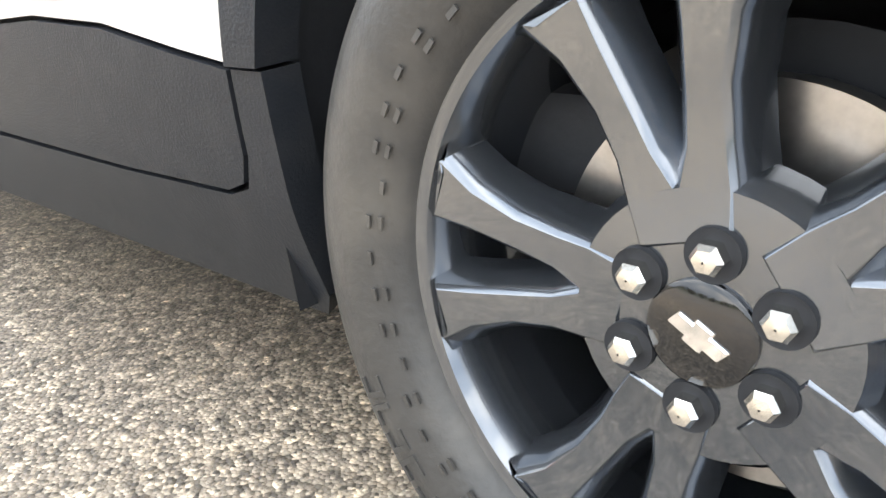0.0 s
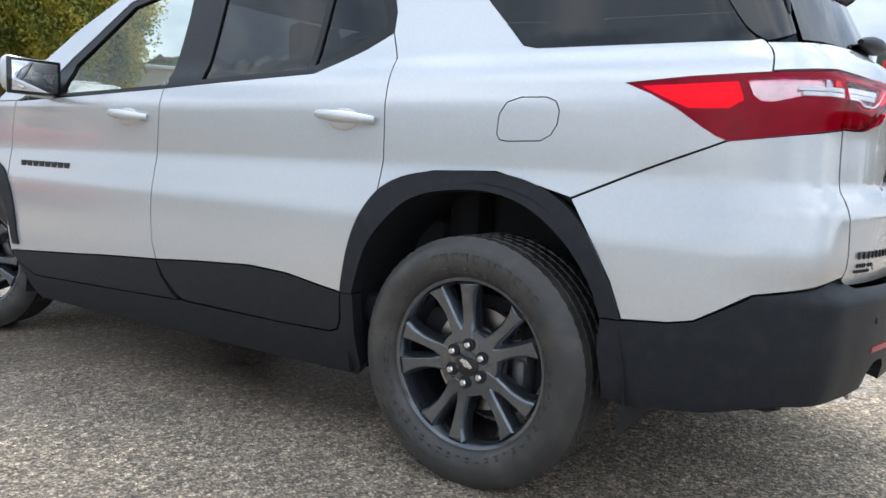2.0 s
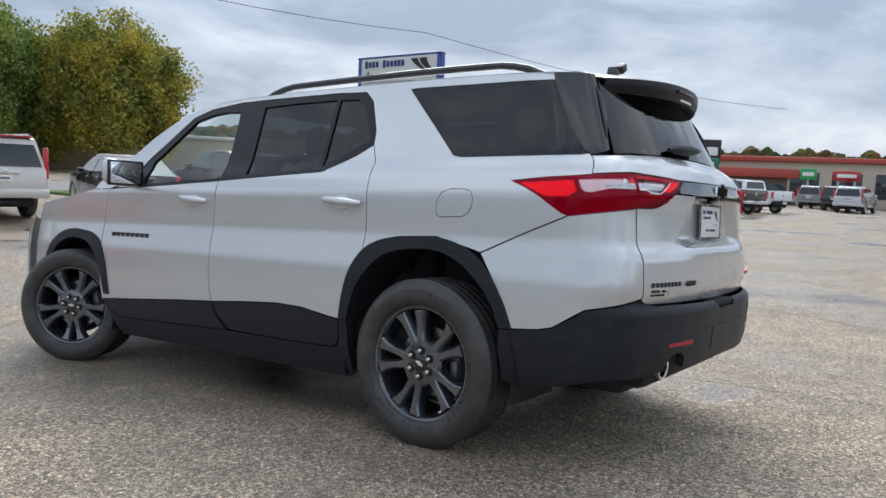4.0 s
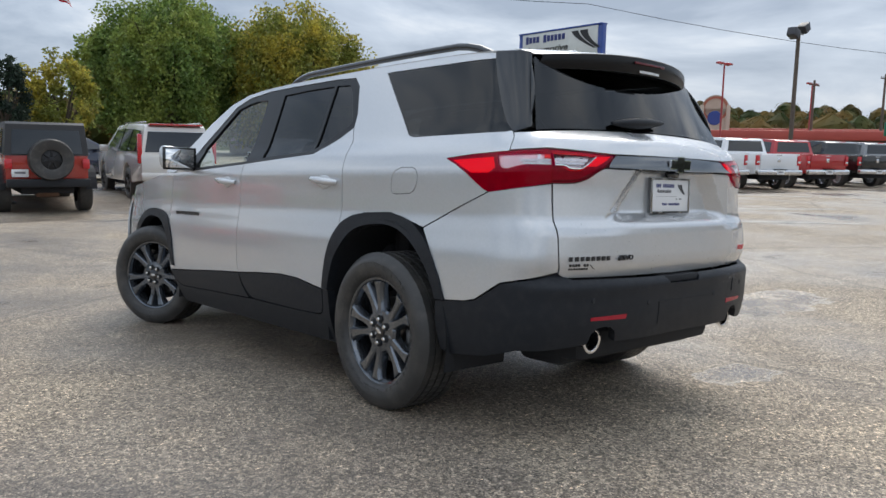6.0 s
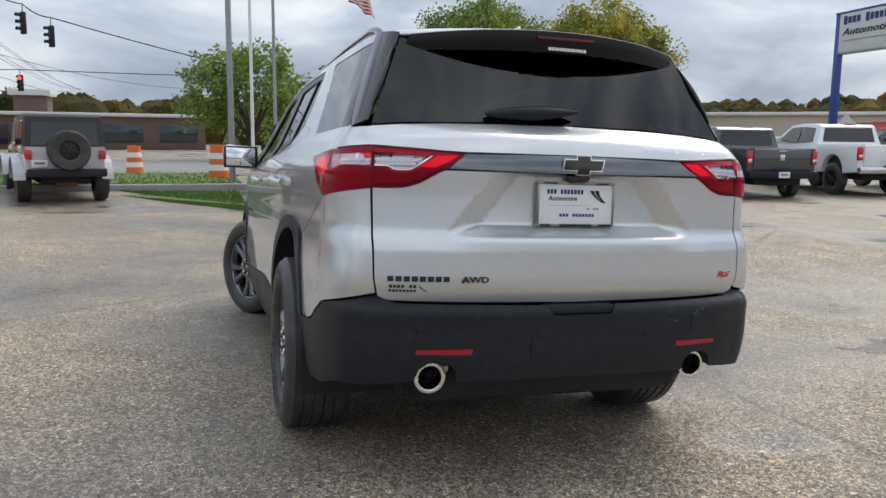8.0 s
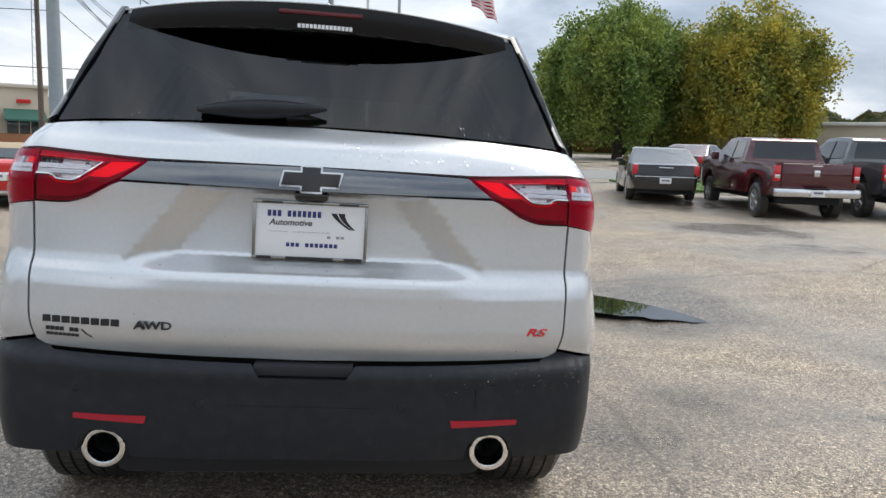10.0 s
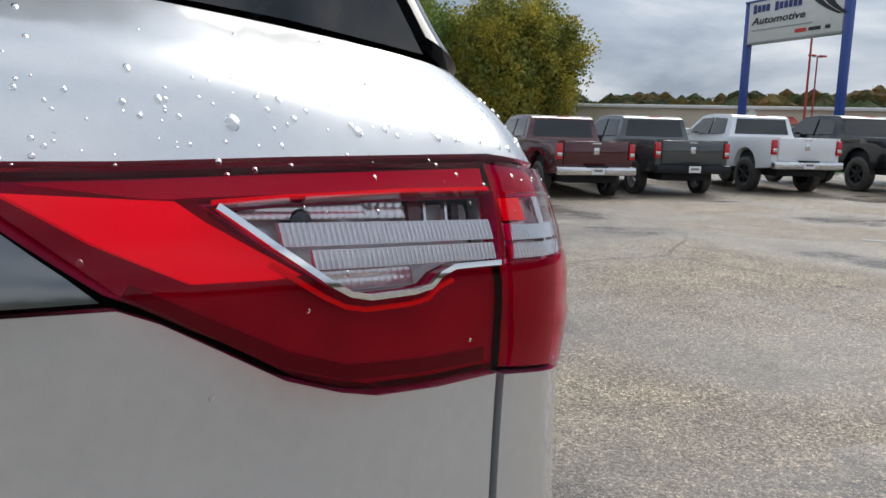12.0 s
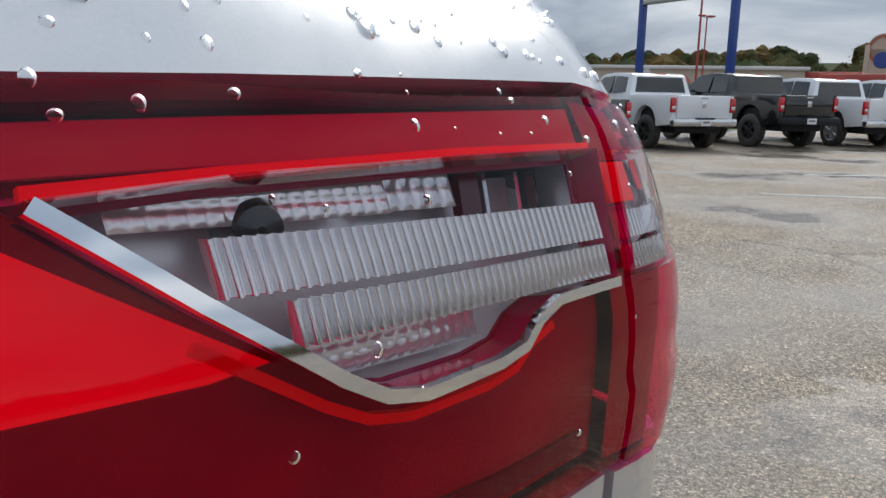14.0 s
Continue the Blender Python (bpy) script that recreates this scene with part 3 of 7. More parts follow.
    sheet("rear_window", SP(g2), BLACKGLASS, car, off=-0.012, thick=0, step=0.06, label="dark privacy glass")
    sheet("fixed_window", SP(g3), BLACKGLASS, car, off=-0.012, thick=0, step=0.06, label="dark privacy glass")
    # handles
    for y in (1.71, 0.53):
        c = skin(sgn * of_y(y, 1.13), 1.13)
        n = Vector((sgn, 0, 0.08))
        bm = bmesh.new()
        pts = []
        for k in range(13):
            t = k / 12
            pts.append(Vector((c.x + sgn * (0.006 + 0.036 * math.sin(math.pi * t) ** 0.5), y + 0.125 - 0.25 * t, 1.145 - 0.018 * t)))
        tube(bm, pts, [0.012 + 0.006 * math.sin(math.pi * k / 12) for k in range(13)], 10)
        for v in bm.verts:
            v.co.z = 1.136 + (v.co.z - 1.136) * 1.15
        smooth(part("door_handle", bm, PAINT, car, "silver pull handle"))
        bm = bmesh.new()
        bmesh.ops.create_uvsphere(bm, u_segments=20, v_segments=8, radius=1)
        for v in bm.verts:
            v.co = Vector((c.x + v.co.x * 0.006, y + 0.01 + v.co.y * 0.07, 1.128 + v.co.z * 0.038))
        smooth(part("handle_cup", bm, PAINT, car))
    # wheel wells and inner shell
    for yc in (0.0, FRONT_Y):
        bm = bmesh.new()
        pts = []
        for k in range(21):
            t = math.pi * (k / 20) * 1.16 - 0.25
            pts.append((yc + 0.495 * math.cos(t), 0.40 + 0.545 * math.sin(t)))
        rows = []
        for x in (0.935, 0.55):
            rows.append([bm.verts.new((sgn * x, y, z)) for y, z in pts])
        for i in range(20):
            bm.faces.new((rows[0][i], rows[0][i + 1], rows[1][i + 1], rows[1][i]))
        bm.faces.new(rows[1])
        smooth(part("wheel_well", bm, DARK, car, "black plastic wheel-arch liner"))
    shell = [(0.52, 0.40), (2.55, 0.40), (2.60, 1.19), (-0.10, 1.19), (-0.10, 1.02), (0.2, 0.99), (0.40, 0.9), (0.50, 0.7)]
    sheet("inner_shell", SP(shell), DARK, car, off=-0.03, thick=0, step=0.12)
    shell = [(-0.10, 1.215), (-0.60, 1.06), (-0.80, 1.0), (-0.85, 0.7), (-0.52, 0.62), (-0.40, 0.85), (-0.10, 1.0)]
    sheet("inner_shell", SP(shell), DARK, car, off=-0.03, thick=0, step=0.12)
    return side


for sg in (-1, 1):
    build_body(sg)


def both(pts):
    """A closed outline from its right half, given from the bottom up."""
    r = back_poly(pts)
    return r + [(-w, z) for w, z in reversed(r)]


# tailgate
sheet("tailgate", both([(0.0, 0.722), (0.14, 0.722), (0.705, 0.728), (0.737, 0.745), (0.750, 0.80), (0.754, 0.95), (0.755, 1.125), (0.70, 1.1245), (0.655, 1.127), (0.63, 1.133), (0.596, 1.145), (0.53, 1.183), (0.510, 1.191), (0.0, 1.187)]), PAINT, car, step=0.016, surf=gate_skin, gap=0.002,
      label="silver tailgate with recessed plate panel")
up = back_poly([(0.0, 1.258), (0.44, 1.2545), (0.513, 1.2575), (0.60, 1.2635), (0.752, 1.2725)]) + side_poly([(-0.79, 1.263), (-0.757, 1.343)], 1) + back_poly([(0.75, 1.345), (0.66, 1.353), (0.5, 1.361), (0.3, 1.366), (0, 1.368)])
sheet("tailgate_shoulder", up + [(-w, z) for w, z in reversed(up)], PAINT, car, step=0.018, gap=0.002, label="silver upper tailgate")
sheet("applique", both([(0.0, 1.190), (0.505, 1.193), (0.437, 1.249), (0.0, 1.2545)]), mat("smoked_chrome", (0.16, 0.17, 0.18), 0.12, 0.9, 0.5), car, step=0.02, gap=0.002, off=0.002,
      relief=lambda w, z: 0.014 * math.exp(-((z - 1.196) / 0.012) ** 2), label="smoked chrome tailgate strip")
# rear glass and pillar trims


def glass_skin(x, z):
    """The rear glass is flatter than the bodywork round it."""
    return Vector((x, -0.931 + 0.545 * (z - 1.37) + 0.115 * (x / 0.735) ** 2, z))


sheet("rear_window", [(-0.735, 1.350), (-0.62, 1.360), (-0.3, 1.370), (0.3, 1.370), (0.62, 1.360), (0.735, 1.350), (0.60, 1.69), (0.3, 1.70), (-0.3, 1.70), (-0.60, 1.69)], BLACKGLASS, car, step=0.04, surf=glass_skin, off=0.006, label="dark tinted rear glass beaded with rain")


def pillar_skin(sg):
    """From the side panel's edge round to the edge of the rear glass."""
    w_low, w_top = of_y(-0.759, 1.345), of_y(-0.492, 1.735)

    def f(u, t):
        z = 1.345 + 0.395 * t
        front = skin(sg * (w_low + (w_top - w_low) * t), z)
        rear = glass_skin(sg * (0.738 - (z - 1.365) * 0.415), z + 0.012 * (1 - t))
        bend = front.lerp(rear, 0.5).lerp(Vector((front.x, rear.y, z)), 0.75)
        return front * (1 - u) ** 2 + bend * (2 * u * (1 - u)) + rear * u ** 2
    return f


for sg in (-1, 1):
    sheet("pillar_trim", [(0.0, 0.0), (0.97, 0.03), (0.97, 0.94), (0.0, 0.985)], PILLAR, car, step=0.07, surf=pillar_skin(sg), off=0.003, label="gloss black rear pillar cover")
    bm = bmesh.new()
    edge_pts = [pillar_skin(sg)(0.93, 0.18 + 0.62 * k / 10) + Vector((sg * 0.004, -0.010 * math.sin(math.pi * k / 10) - 0.004, 0)) for k in range(11)]
    tube(bm, edge_pts, [0.003 + 0.007 * math.sin(math.pi * k / 10) for k in range(11)], 8)
    smooth(part("pillar_fin", bm, PILLAR, car, "slim gloss black air fin"))


# roof, hood and windshield
roof_z = hermite([(-0.62, 1.752), (-0.3, 1.780), (0.2, 1.795), (0.8, 1.800), (1.3, 1.793), (1.65, 1.772), (1.85, 1.742)])
rail_edge = hermite([(-0.75, 1.72), (-0.49, 1.738), (-0.2, 1.752), (0.5, 1.762), (1.2, 1.762), (1.6, 1.755), (1.9, 1.735)])


def roof_skin(x, y):
    e = rail_edge(y)
    hw = plan_x(y + 1.746) * girth(e)
    t = min(1.2, abs(x) / hw)
    return Vector((x, y, e + (roof_z(y) - e) * (1 - t ** 2.6)))


def roof_half(y):
    return plan_x(y + 1.746) * girth(rail_edge(y)) + 0.002


edge = [(roof_half(y), y) for y in (-0.50, -0.2, 0.3, 0.8, 1.3, 1.6, 1.82)]
sheet("roof", edge + [(0.3, 1.90), (0, 1.92), (-0.3, 1.90)] + [(-x, y) for x, y in reversed(edge)] + [(-0.4, -0.62), (0, -0.66), (0.4, -0.62)], PAINT, car, surf=roof_skin, step=0.07)


def screen_skin(x, t):
    """The windshield, from the roof down to the cowl."""
    y = 1.86 + 0.95 * t
    return Vector((x, y - 0.10 * (x / 0.7) ** 2, 1.74 - 0.56 * t - 0.05 * (x / 0.7) ** 2 * (1 - t) + 0.05 * math.sin(math.pi * t)))


sheet("windshield", [(-0.63, 0), (0.63, 0), (0.80, 1), (-0.80, 1)], SCREENGLASS, car, surf=screen_skin, step=0.1, thick=0)
hood_z = hermite([(2.6, 1.185), (2.9, 1.165), (3.3, 1.12), (3.7, 1.03), (3.95, 0.93), (4.1, 0.80)])


def hood_skin(x, y):
    hw = 0.90 - 0.35 * sstep(3.4, 4.1, y) ** 2
    return Vector((x, y, hood_z(y) + 0.035 - 0.05 * (x / hw) ** 4))


sheet("hood", [(-0.86, 2.72), (0.86, 2.72), (0.88, 3.2), (0.86, 3.55), (0.78, 3.78), (0.55, 3.93), (0, 4.0), (-0.55, 3.93), (-0.78, 3.78), (-0.86, 3.55), (-0.88, 3.2)], PAINT, car, surf=hood_skin, step=0.08)
fr = [(5.46, 0.30), (6.519, 0.28), (6.519, 0.84), (6.2, 0.88), (5.8, 0.97), (5.55, 1.02), (5.50, 0.80), (5.47, 0.55)]
sheet("front_bumper", fr, PAINT, car, step=0.08)
sheet("front_bumper", [(-w, z) for w, z in fr], PAINT, car, step=0.08)
for sg in (-1, 1):
    sheet("headlight", [(sg * w, z) for w, z in ((5.10, 1.02), (5.45, 0.93), (5.75, 0.86), (5.70, 0.93), (5.40, 1.02), (5.15, 1.05))], CLEARLENS, car, step=0.05, off=0.004, label="clear headlight cover")

# rear bumper
bl = back_poly([(0.0, 0.45), (0.30, 0.445), (0.475, 0.445), (0.485, 0.49), (0.515, 0.512), (0.55, 0.517), (0.585, 0.512), (0.615, 0.49), (0.63, 0.445), (0.72, 0.435)]) + side_poly([(-0.86, 0.42), (-0.70, 0.375), (-0.50, 0.352), (-0.425, 0.365), (-0.410, 0.50), (-0.415, 0.592), (-0.474, 0.5945), (-0.60, 0.605), (-0.665, 0.619), (-0.80, 0.702)], 1, bump_y)
bl += back_poly([(0.83, 0.732), (0.80, 0.739), (0.745, 0.750), (0.735, 0.738), (0.70, 0.722), (0.145, 0.716), (0.118, 0.682), (0, 0.682)])
sheet("rear_bumper", bl + [(-w, z) for w, z in reversed(bl[1:-1])], CLADDING, car, surf=bumper_skin, step=0.022, gap=0.001, off=0.002, thick=0.04, label="textured charcoal plastic rear bumper")
boxpart("bumper_step", (0, -1.02, 0.70), (0.27, 0.16, 0.03), DARK, car, 0.004)
boxpart("underbody", (0, 0.02, 0.40), (1.10, 1.90, 0.14), DARK, car, 0.05)
boxpart("underbody", (0, 1.6, 0.33), (1.66, 2.1, 0.15), DARK, car, 0.04)
boxpart("underbody", (0, 3.2, 0.42), (1.05, 1.4, 0.2), DARK, car, 0.04)
boxpart("cabin_floor", (0, 1.0, 0.48), (1.70, 3.5, 0.1), DARK, car, 0.02)
boxpart("load_wall", (0, -0.80, 0.85), (1.5, 0.04, 0.70), DARK, car, 0.01)

# spoiler: silver top, black underside
lip_y = lambda x: -0.880 + 0.20 * (abs(x) / 0.62) ** 2.2
lip_z = lambda x: 1.729 - 0.028 * (abs(x) / 0.62) ** 2


def spoiler_skin(x, t):
    y0, z0 = -0.56 - 0.05 * (1 - (x / 0.62) ** 2), roof_skin(x, -0.50).z + 0.002
    y1, z1 = lip_y(x), lip_z(x)
    return Vector((x, y0 + (y1 - y0) * t, z0 + (z1 - z0) * (0.55 * t + 0.45 * t * t)))


def spoiler_back(x, t):
    k = abs(x) / 0.62
    y1, z1 = lip_y(x), lip_z(x)
    deep = 0.078 * (1 - 0.25 * k ** 2)
    if t < 0.4:
        u = t / 0.4
        return Vector((x, y1 + 0.016 * u - 0.006 * math.sin(math.pi * u), z1 - 0.003 - deep * u))
    u = (t - 0.4) / 0.6
    return Vector((x, y1 + 0.016 + (-0.56 - y1) * u, z1 - deep + 0.045 * u))


SP_OUT = [(-0.60, 0.0), (0.60, 0.0), (0.605, 0.5), (0.60, 0.9), (0.57, 1.0), (-0.57, 1.0), (-0.60, 0.9), (-0.605, 0.5)]
sp = sheet("spoiler", SP_OUT, PAINT, car, surf=spoiler_skin, step=0.05, thick=0.004, label="silver roof spoiler with black underside")
sheet("spoiler_underside", [(-0.57, 0.0), (0.57, 0.0), (0.60, 0.5), (0.60, 1.0), (-0.60, 1.0), (-0.60, 0.5)], SPOILBLACK, sp, surf=spoiler_back, step=0.04, thick=0)
boxpart("brake_light", (0, -0.8825, 1.700), (0.24, 0.008, 0.012), SMOKED_RED, sp, 0.002, label="dark red high brake light")
# roof rails, antenna, wiper
for sg in (-1, 1):
    bm = bmesh.new()
    pts = []
    for k in range(25):
        t = k / 24
        y = -0.42 + 1.90 * t
        lift = 0.055 * min(1.0, min(t, 1 - t) * 9) ** 0.6
        p = roof_skin(sg * 0.60, y)
        pts.append((sg * 0.60, y, p.z - 0.012 + lift))
    tube(bm, pts, 0.019, 10)
    smooth(part("roof_rail", bm, GLOSSBLACK, car, "black roof rail"))
bm = bmesh.new()
box(bm, (0, 0, 0.03), (0.035, 0.15, 0.06), 0.012)
for v in bm.verts:
    k = (v.co.z) / 0.06
    v.co.x *= 1 - 0.6 * k
    v.co.y = v.co.y * (1 - 0.55 * k) - 0.04 * k
    v.co += roof_skin(0, -0.35) - Vector((0, 0, 0.004))
smooth(part("antenna", bm, PAINT, car, "silver fin antenna"))
bm = bmesh.new()
pts = []
for k in range(15):
    t = k / 14
    x = -0.33 + 0.36 * t
    p = gate_skin(of_x(x, 1.405), 1.40 + 0.012 * t)
    pts.append(p + Vector((0, -0.022 - 0.02 * t, 0.012 * t)))
tube(bm, pts, [0.005 + 0.027 * math.sin(math.pi * min(1.0, 0.03 + k / 14.2)) ** 0.8 for k in range(15)], 12)
for v in bm.verts:
    v.co.z = 1.412 + (v.co.z - 1.412) * 0.85
smooth(part("wiper", bm, CLADDING, car, "black rear wiper arm"))

# badge bars and plate
RX = lambda x, z, dy=0.0: Matrix.Translation(gate_skin(of_x(x, z), z) + Vector((0, -0.0015 - dy, 0))) @ pose(0, 0, 0, 90, 0, 0)


def bow(name, c, w, material, trim, parent, m):
    """The plain cross-shaped badge."""
    for k, (g, mt, dz) in enumerate(((0.0, trim, 0.0), (0.0045, material, 0.0025))):
        bm = bmesh.new()
        o = [(-0.5, -0.13), (-0.44, 0.13), (-0.17, 0.13), (-0.17, 0.22), (0.17, 0.22), (0.17, 0.13), (0.5, 0.13), (0.44, -0.13), (0.17, -0.13), (0.17, -0.22), (-0.17, -0.22), (-0.17, -0.13)]
        o = inset([(x * w, y * w) for x, y in o], g * w / 0.17)
        f = bm.faces.new([bm.verts.new((x, y, 0.004 * w / 0.17 + dz)) for x, y in o])
        r = bmesh.ops.extrude_face_region(bm, geom=[f])
        for v in r["geom"]:
            if isinstance(v, bmesh.types.BMVert):
                v.co.z -= 0.008 * w / 0.17
        bmesh.ops.recalc_face_normals(bm, faces=bm.faces[:])
        bm.transform(m)
        part(name if k == 0 else name + "_face", bm, mt, parent)


bow("badge", None, 0.172, GLOSSBLACK, CHROME, car, Matrix.Translation(gate_skin(0, 1.222) + Vector((0, -0.012, 0))) @ pose(0, 0, 0, 90, 0, 0))
boxpart("camera_pod", (0, gate_skin(0, 1.19).y - 0.005, 1.178), (0.095, 0.03, 0.032), GLOSSBLACK, car, 0.012)

plate_y = gate_skin(0, 1.08).y
plate = boxpart("number_plate", (0, plate_y - 0.016, 1.079), (0.302, 0.004, 0.152), WHITEPLATE, car, 0.001, "white dealer plate with a road emblem")
PM = lambda x, z: pose(x, plate_y - 0.0185, 1.079 + z, 90, 0, 0)


def framed(w, h, t, d, y, name, material, parent):
    bm = bmesh.new()
    for c, s in (((0, h / 2 - t / 2), (w, t)), ((0, -h / 2 + t / 2), (w, t)), ((-w / 2 + t / 2, 0), (t, h - 2 * t)), ((w / 2 - t / 2, 0), (t, h - 2 * t))):
        box(bm, (c[0], y, 1.079 + c[1]), (s[0], d, s[1]), 0.002)
    return smooth(part(name, bm, material, parent))


framed(0.316, 0.163, 0.0085, 0.010, plate_y - 0.018, "plate_frame", mat("dark_chrome", (0.30, 0.29, 0.27), 0.2, 1.0), plate)
bars = [("name_bar", -0.045, 0.046, 0.15, 0.017, NAVY), ("rule", -0.03, -0.004, 0.17, 0.0015, GREYINK), ("site_bar", 0.005, -0.040, 0.145, 0.011, NAVY), ("logo_bar", 0.07, -0.016, 0.05, 0.007, GREYINK)]
for nm, x, z, w, h, mt in bars:
    n = max(1, int(w / 0.0125))
    for k in range(n):
        if n > 2 and k == n // 3:
            continue
        ww = w / n
        boxpart(nm, (x - w / 2 + ww * (k + 0.5), plate_y - 0.0187, 1.079 + z), (ww * 0.72 if n > 3 else w, 0.001, h), mt, plate, 0)
text_part("lettering", "Automotive", 0.024, INK, plate, PM(-0.055, 0.021), shear=0.25, depth=0.0004)
text_part("lettering", "NEW CASTLE", 0.011, INK, plate, pose(0.0, plate_y - 0.0235, 1.079 + 0.0765, 90, 0, 0), depth=0.0004)
for x, w in ((-0.105, 0.055), (0.105, 0.055)):
    boxpart("frame_bar", (x, plate_y - 0.0235, 1.079 + 0.0765), (w, 0.001, 0.006), INK, plate, 0)
for x, w in ((-0.125, 0.04), (0.0, 0.13), (0.12, 0.05)):
    boxpart("frame_bar", (x, plate_y - 0.0235, 1.079 - 0.0772), (w, 0.001, 0.009), INK, plate, 0)


def road_emblem(s, m, parent, material):
    """A plain winding-road shape: a dark fan with a light centre line."""
    bm = bmesh.new()
    for a, b in ((0.0, 0.42), (0.52, 1.0)):
        vs = []
        for t in range(9):
            u = t / 8
            vs.append((s * (u ** 1.6 * 0.9 + (a - 0.5) * (0.35 + 0.5 * (1 - u))), s * (0.6 - 1.0 * u)))
        ws = []
        for t in range(8, -1, -1):
            u = t / 8
            ws.append((s * (u ** 1.6 * 0.9 + (b - 0.5) * (0.35 + 0.5 * (1 - u))), s * (0.6 - 1.0 * u)))
        bm.faces.new([bm.verts.new((x, y, 0.0006)) for x, y in vs + ws])
    bmesh.ops.recalc_face_normals(bm, faces=bm.faces[:])
    bm.transform(m)
    part("emblem", bm, material, parent)


road_emblem(0.045, PM(0.075, 0.025), plate, INK)


def letter_bars(name, x, z, w, h, n, material, parent, m_of, skipped=()):
    """A name badge as plain bars, one for each letter."""
    for k in range(n):
        if k in skipped:
            continue
        xx = x - w / 2 + w * (k + 0.5) / n
        bm = bmesh.new()
        box(bm, (0, 0, 0), (w / n * 0.80, h, 0.004), 0.001)
        bm.transform(m_of(xx, z))
        part(name, bm, material, parent)


letter_bars("badge_letter", -0.602, 0.810, 0.218, 0.019, 8, INK, car, RX)
text_part("badge_letter", "AWD", 0.030, INK, car, RX(-0.404, 0.808), depth=0.006, wide=1.35)
letter_bars("decal_bar", -0.655, 0.783, 0.095, 0.011, 7, INK, car, RX, (4,))
letter_bars("decal_bar", -0.655, 0.767, 0.095, 0.008, 8, INK, car, RX)
road_emblem(0.022, RX(-0.592, 0.773), car, INK)
for dx, mt, s in ((0.0, CHROME, 0.034), (0.003, REDINK, 0.031)):
    text_part("trim_badge", "RS", s, mt, car, RX(0.655 + dx * 0.3, 0.812, dx), depth=0.002, shear=0.35, wide=1.7)
letter_bars("window_bar", 0.012, 1.625, 0.16, 0.012, 14, WHITEPLATE, car, lambda x, z: Matrix.Translation(spoiler_back(x, 0.32) + Vector((0, -0.004, 0))) @ pose(0, 0, 0, 90, 0, 0))
for sg in (-1, 1):
    def side_m(y, z):
        p = skin(sg * of_y(y, z), z)
        return Matrix.Translation(p + Vector((sg * 0.001, 0, 0))) @ (pose(0, 0, 0, 90, 0, -90) if sg < 0 else pose(0, 0, 0, 90, 0, 90))
    letter_bars("badge_letter", 2.345, 0.905, 0.42, 0.026, 8, INK, car, side_m)

# reflectors, sensors, tow cover, exhausts
for sg in (-1, 1):
    rp = back_poly([(sg * 0.43, 0.545), (sg * 0.63, 0.547), (sg * 0.63, 0.562), (sg * 0.425, 0.566)])
    sheet("reflector", rp, REFLEX, car, surf=bumper_skin, step=0.03, off=0.004, label="red bumper reflector")
    for x, z in ((0.28, 0.605), (0.62, 0.635)):
        p = bumper_skin(sg * abs(of_x(x, z)), z)
        bm = bmesh.new()
        lathe(bm, [(-0.004, 0.001), (-0.004, 0.010), (-0.001, 0.0125), (0.004, 0.013)], 20, "Y")
        bm.transform(Matrix.Translation(p))
        smooth(part("parking_sensor", bm, CLADDING, car))
    x0, y0, z0 = sg * 0.545, -0.905, 0.457
    bm = bmesh.new()
    lathe(bm, [(0.10, 0.034), (0.0, 0.040), (-0.085, 0.047), (-0.098, 0.056), (-0.105, 0.058), (-0.108, 0.054), (-0.104, 0.044), (0.06, 0.040)], 36, "Y")
    bm.transform(Matrix.Translation((x0, y0, z0)) @ pose(0, 0, 0, 4, 0, 0))
    smooth(part("exhaust_tip", bm, CHROME, car, "round chrome exhaust tip"), 60)
    bm = bmesh.new()
    lathe(bm, [(0.09, 0.002), (0.08, 0.038), (-0.06, 0.039)], 24, "Y")
    bm.transform(Matrix.Translation((x0, y0, z0)))
    part("exhaust_bore", bm, DARK, car)
    boxpart("exhaust_bracket", (sg * 0.475, -0.92, 0.465), (0.05, 0.03, 0.04), STEEL, car, 0.01)
tow = back_poly([(-0.205, 0.50), (0.20, 0.50), (0.20, 0.605), (-0.205, 0.605)])
sheet("tow_cover", tow, CLADDING, car, surf=bumper_skin, step=0.04, off=0.0045, gap=0.002, thick=0.006)
hook = back_poly([(0.495, 0.60), (0.56, 0.60), (0.56, 0.665), (0.495, 0.665)])
sheet("tow_eye_cover", hook, CLADDING, car, surf=bumper_skin, step=0.03, off=0.0045, gap=0.002, thick=0.006)
boxpart("muffler", (0, -0.70, 0.36), (1.1, 0.28, 0.13), DARK, car, 0.05)

# mirrors
for sg in (-1, 1):
    bm = bmesh.new()
    box(bm, (0, 0, 0), (0.25, 0.12, 0.165), 0.045, seg=4)
    for v in bm.verts:
        if v.co.y > 0:
            v.co.x *= 0.82
            v.co.z *= 0.8
        v.co.z += 0.012 * sg * v.co.x / 0.12
        v.co += Vector((sg * 1.045, 2.33, 1.292))
    mir = smooth(part("door_mirror", bm, PAINT, car, "silver mirror housing with black back"))
    boxpart("mirror_rim", (sg * 1.045, 2.268, 1.292), (0.242, 0.012, 0.157), GLOSSBLACK, mir, 0.03)
    boxpart("mirror_glass", (sg * 1.045, 2.2605, 1.292), (0.205, 0.004, 0.13), MIRRORGLASS, mir, 0.02)
    boxpart("mirror_foot", (sg * 0.93, 2.335, 1.235), (0.10, 0.07, 0.05), GLOSSBLACK, mir, 0.015)

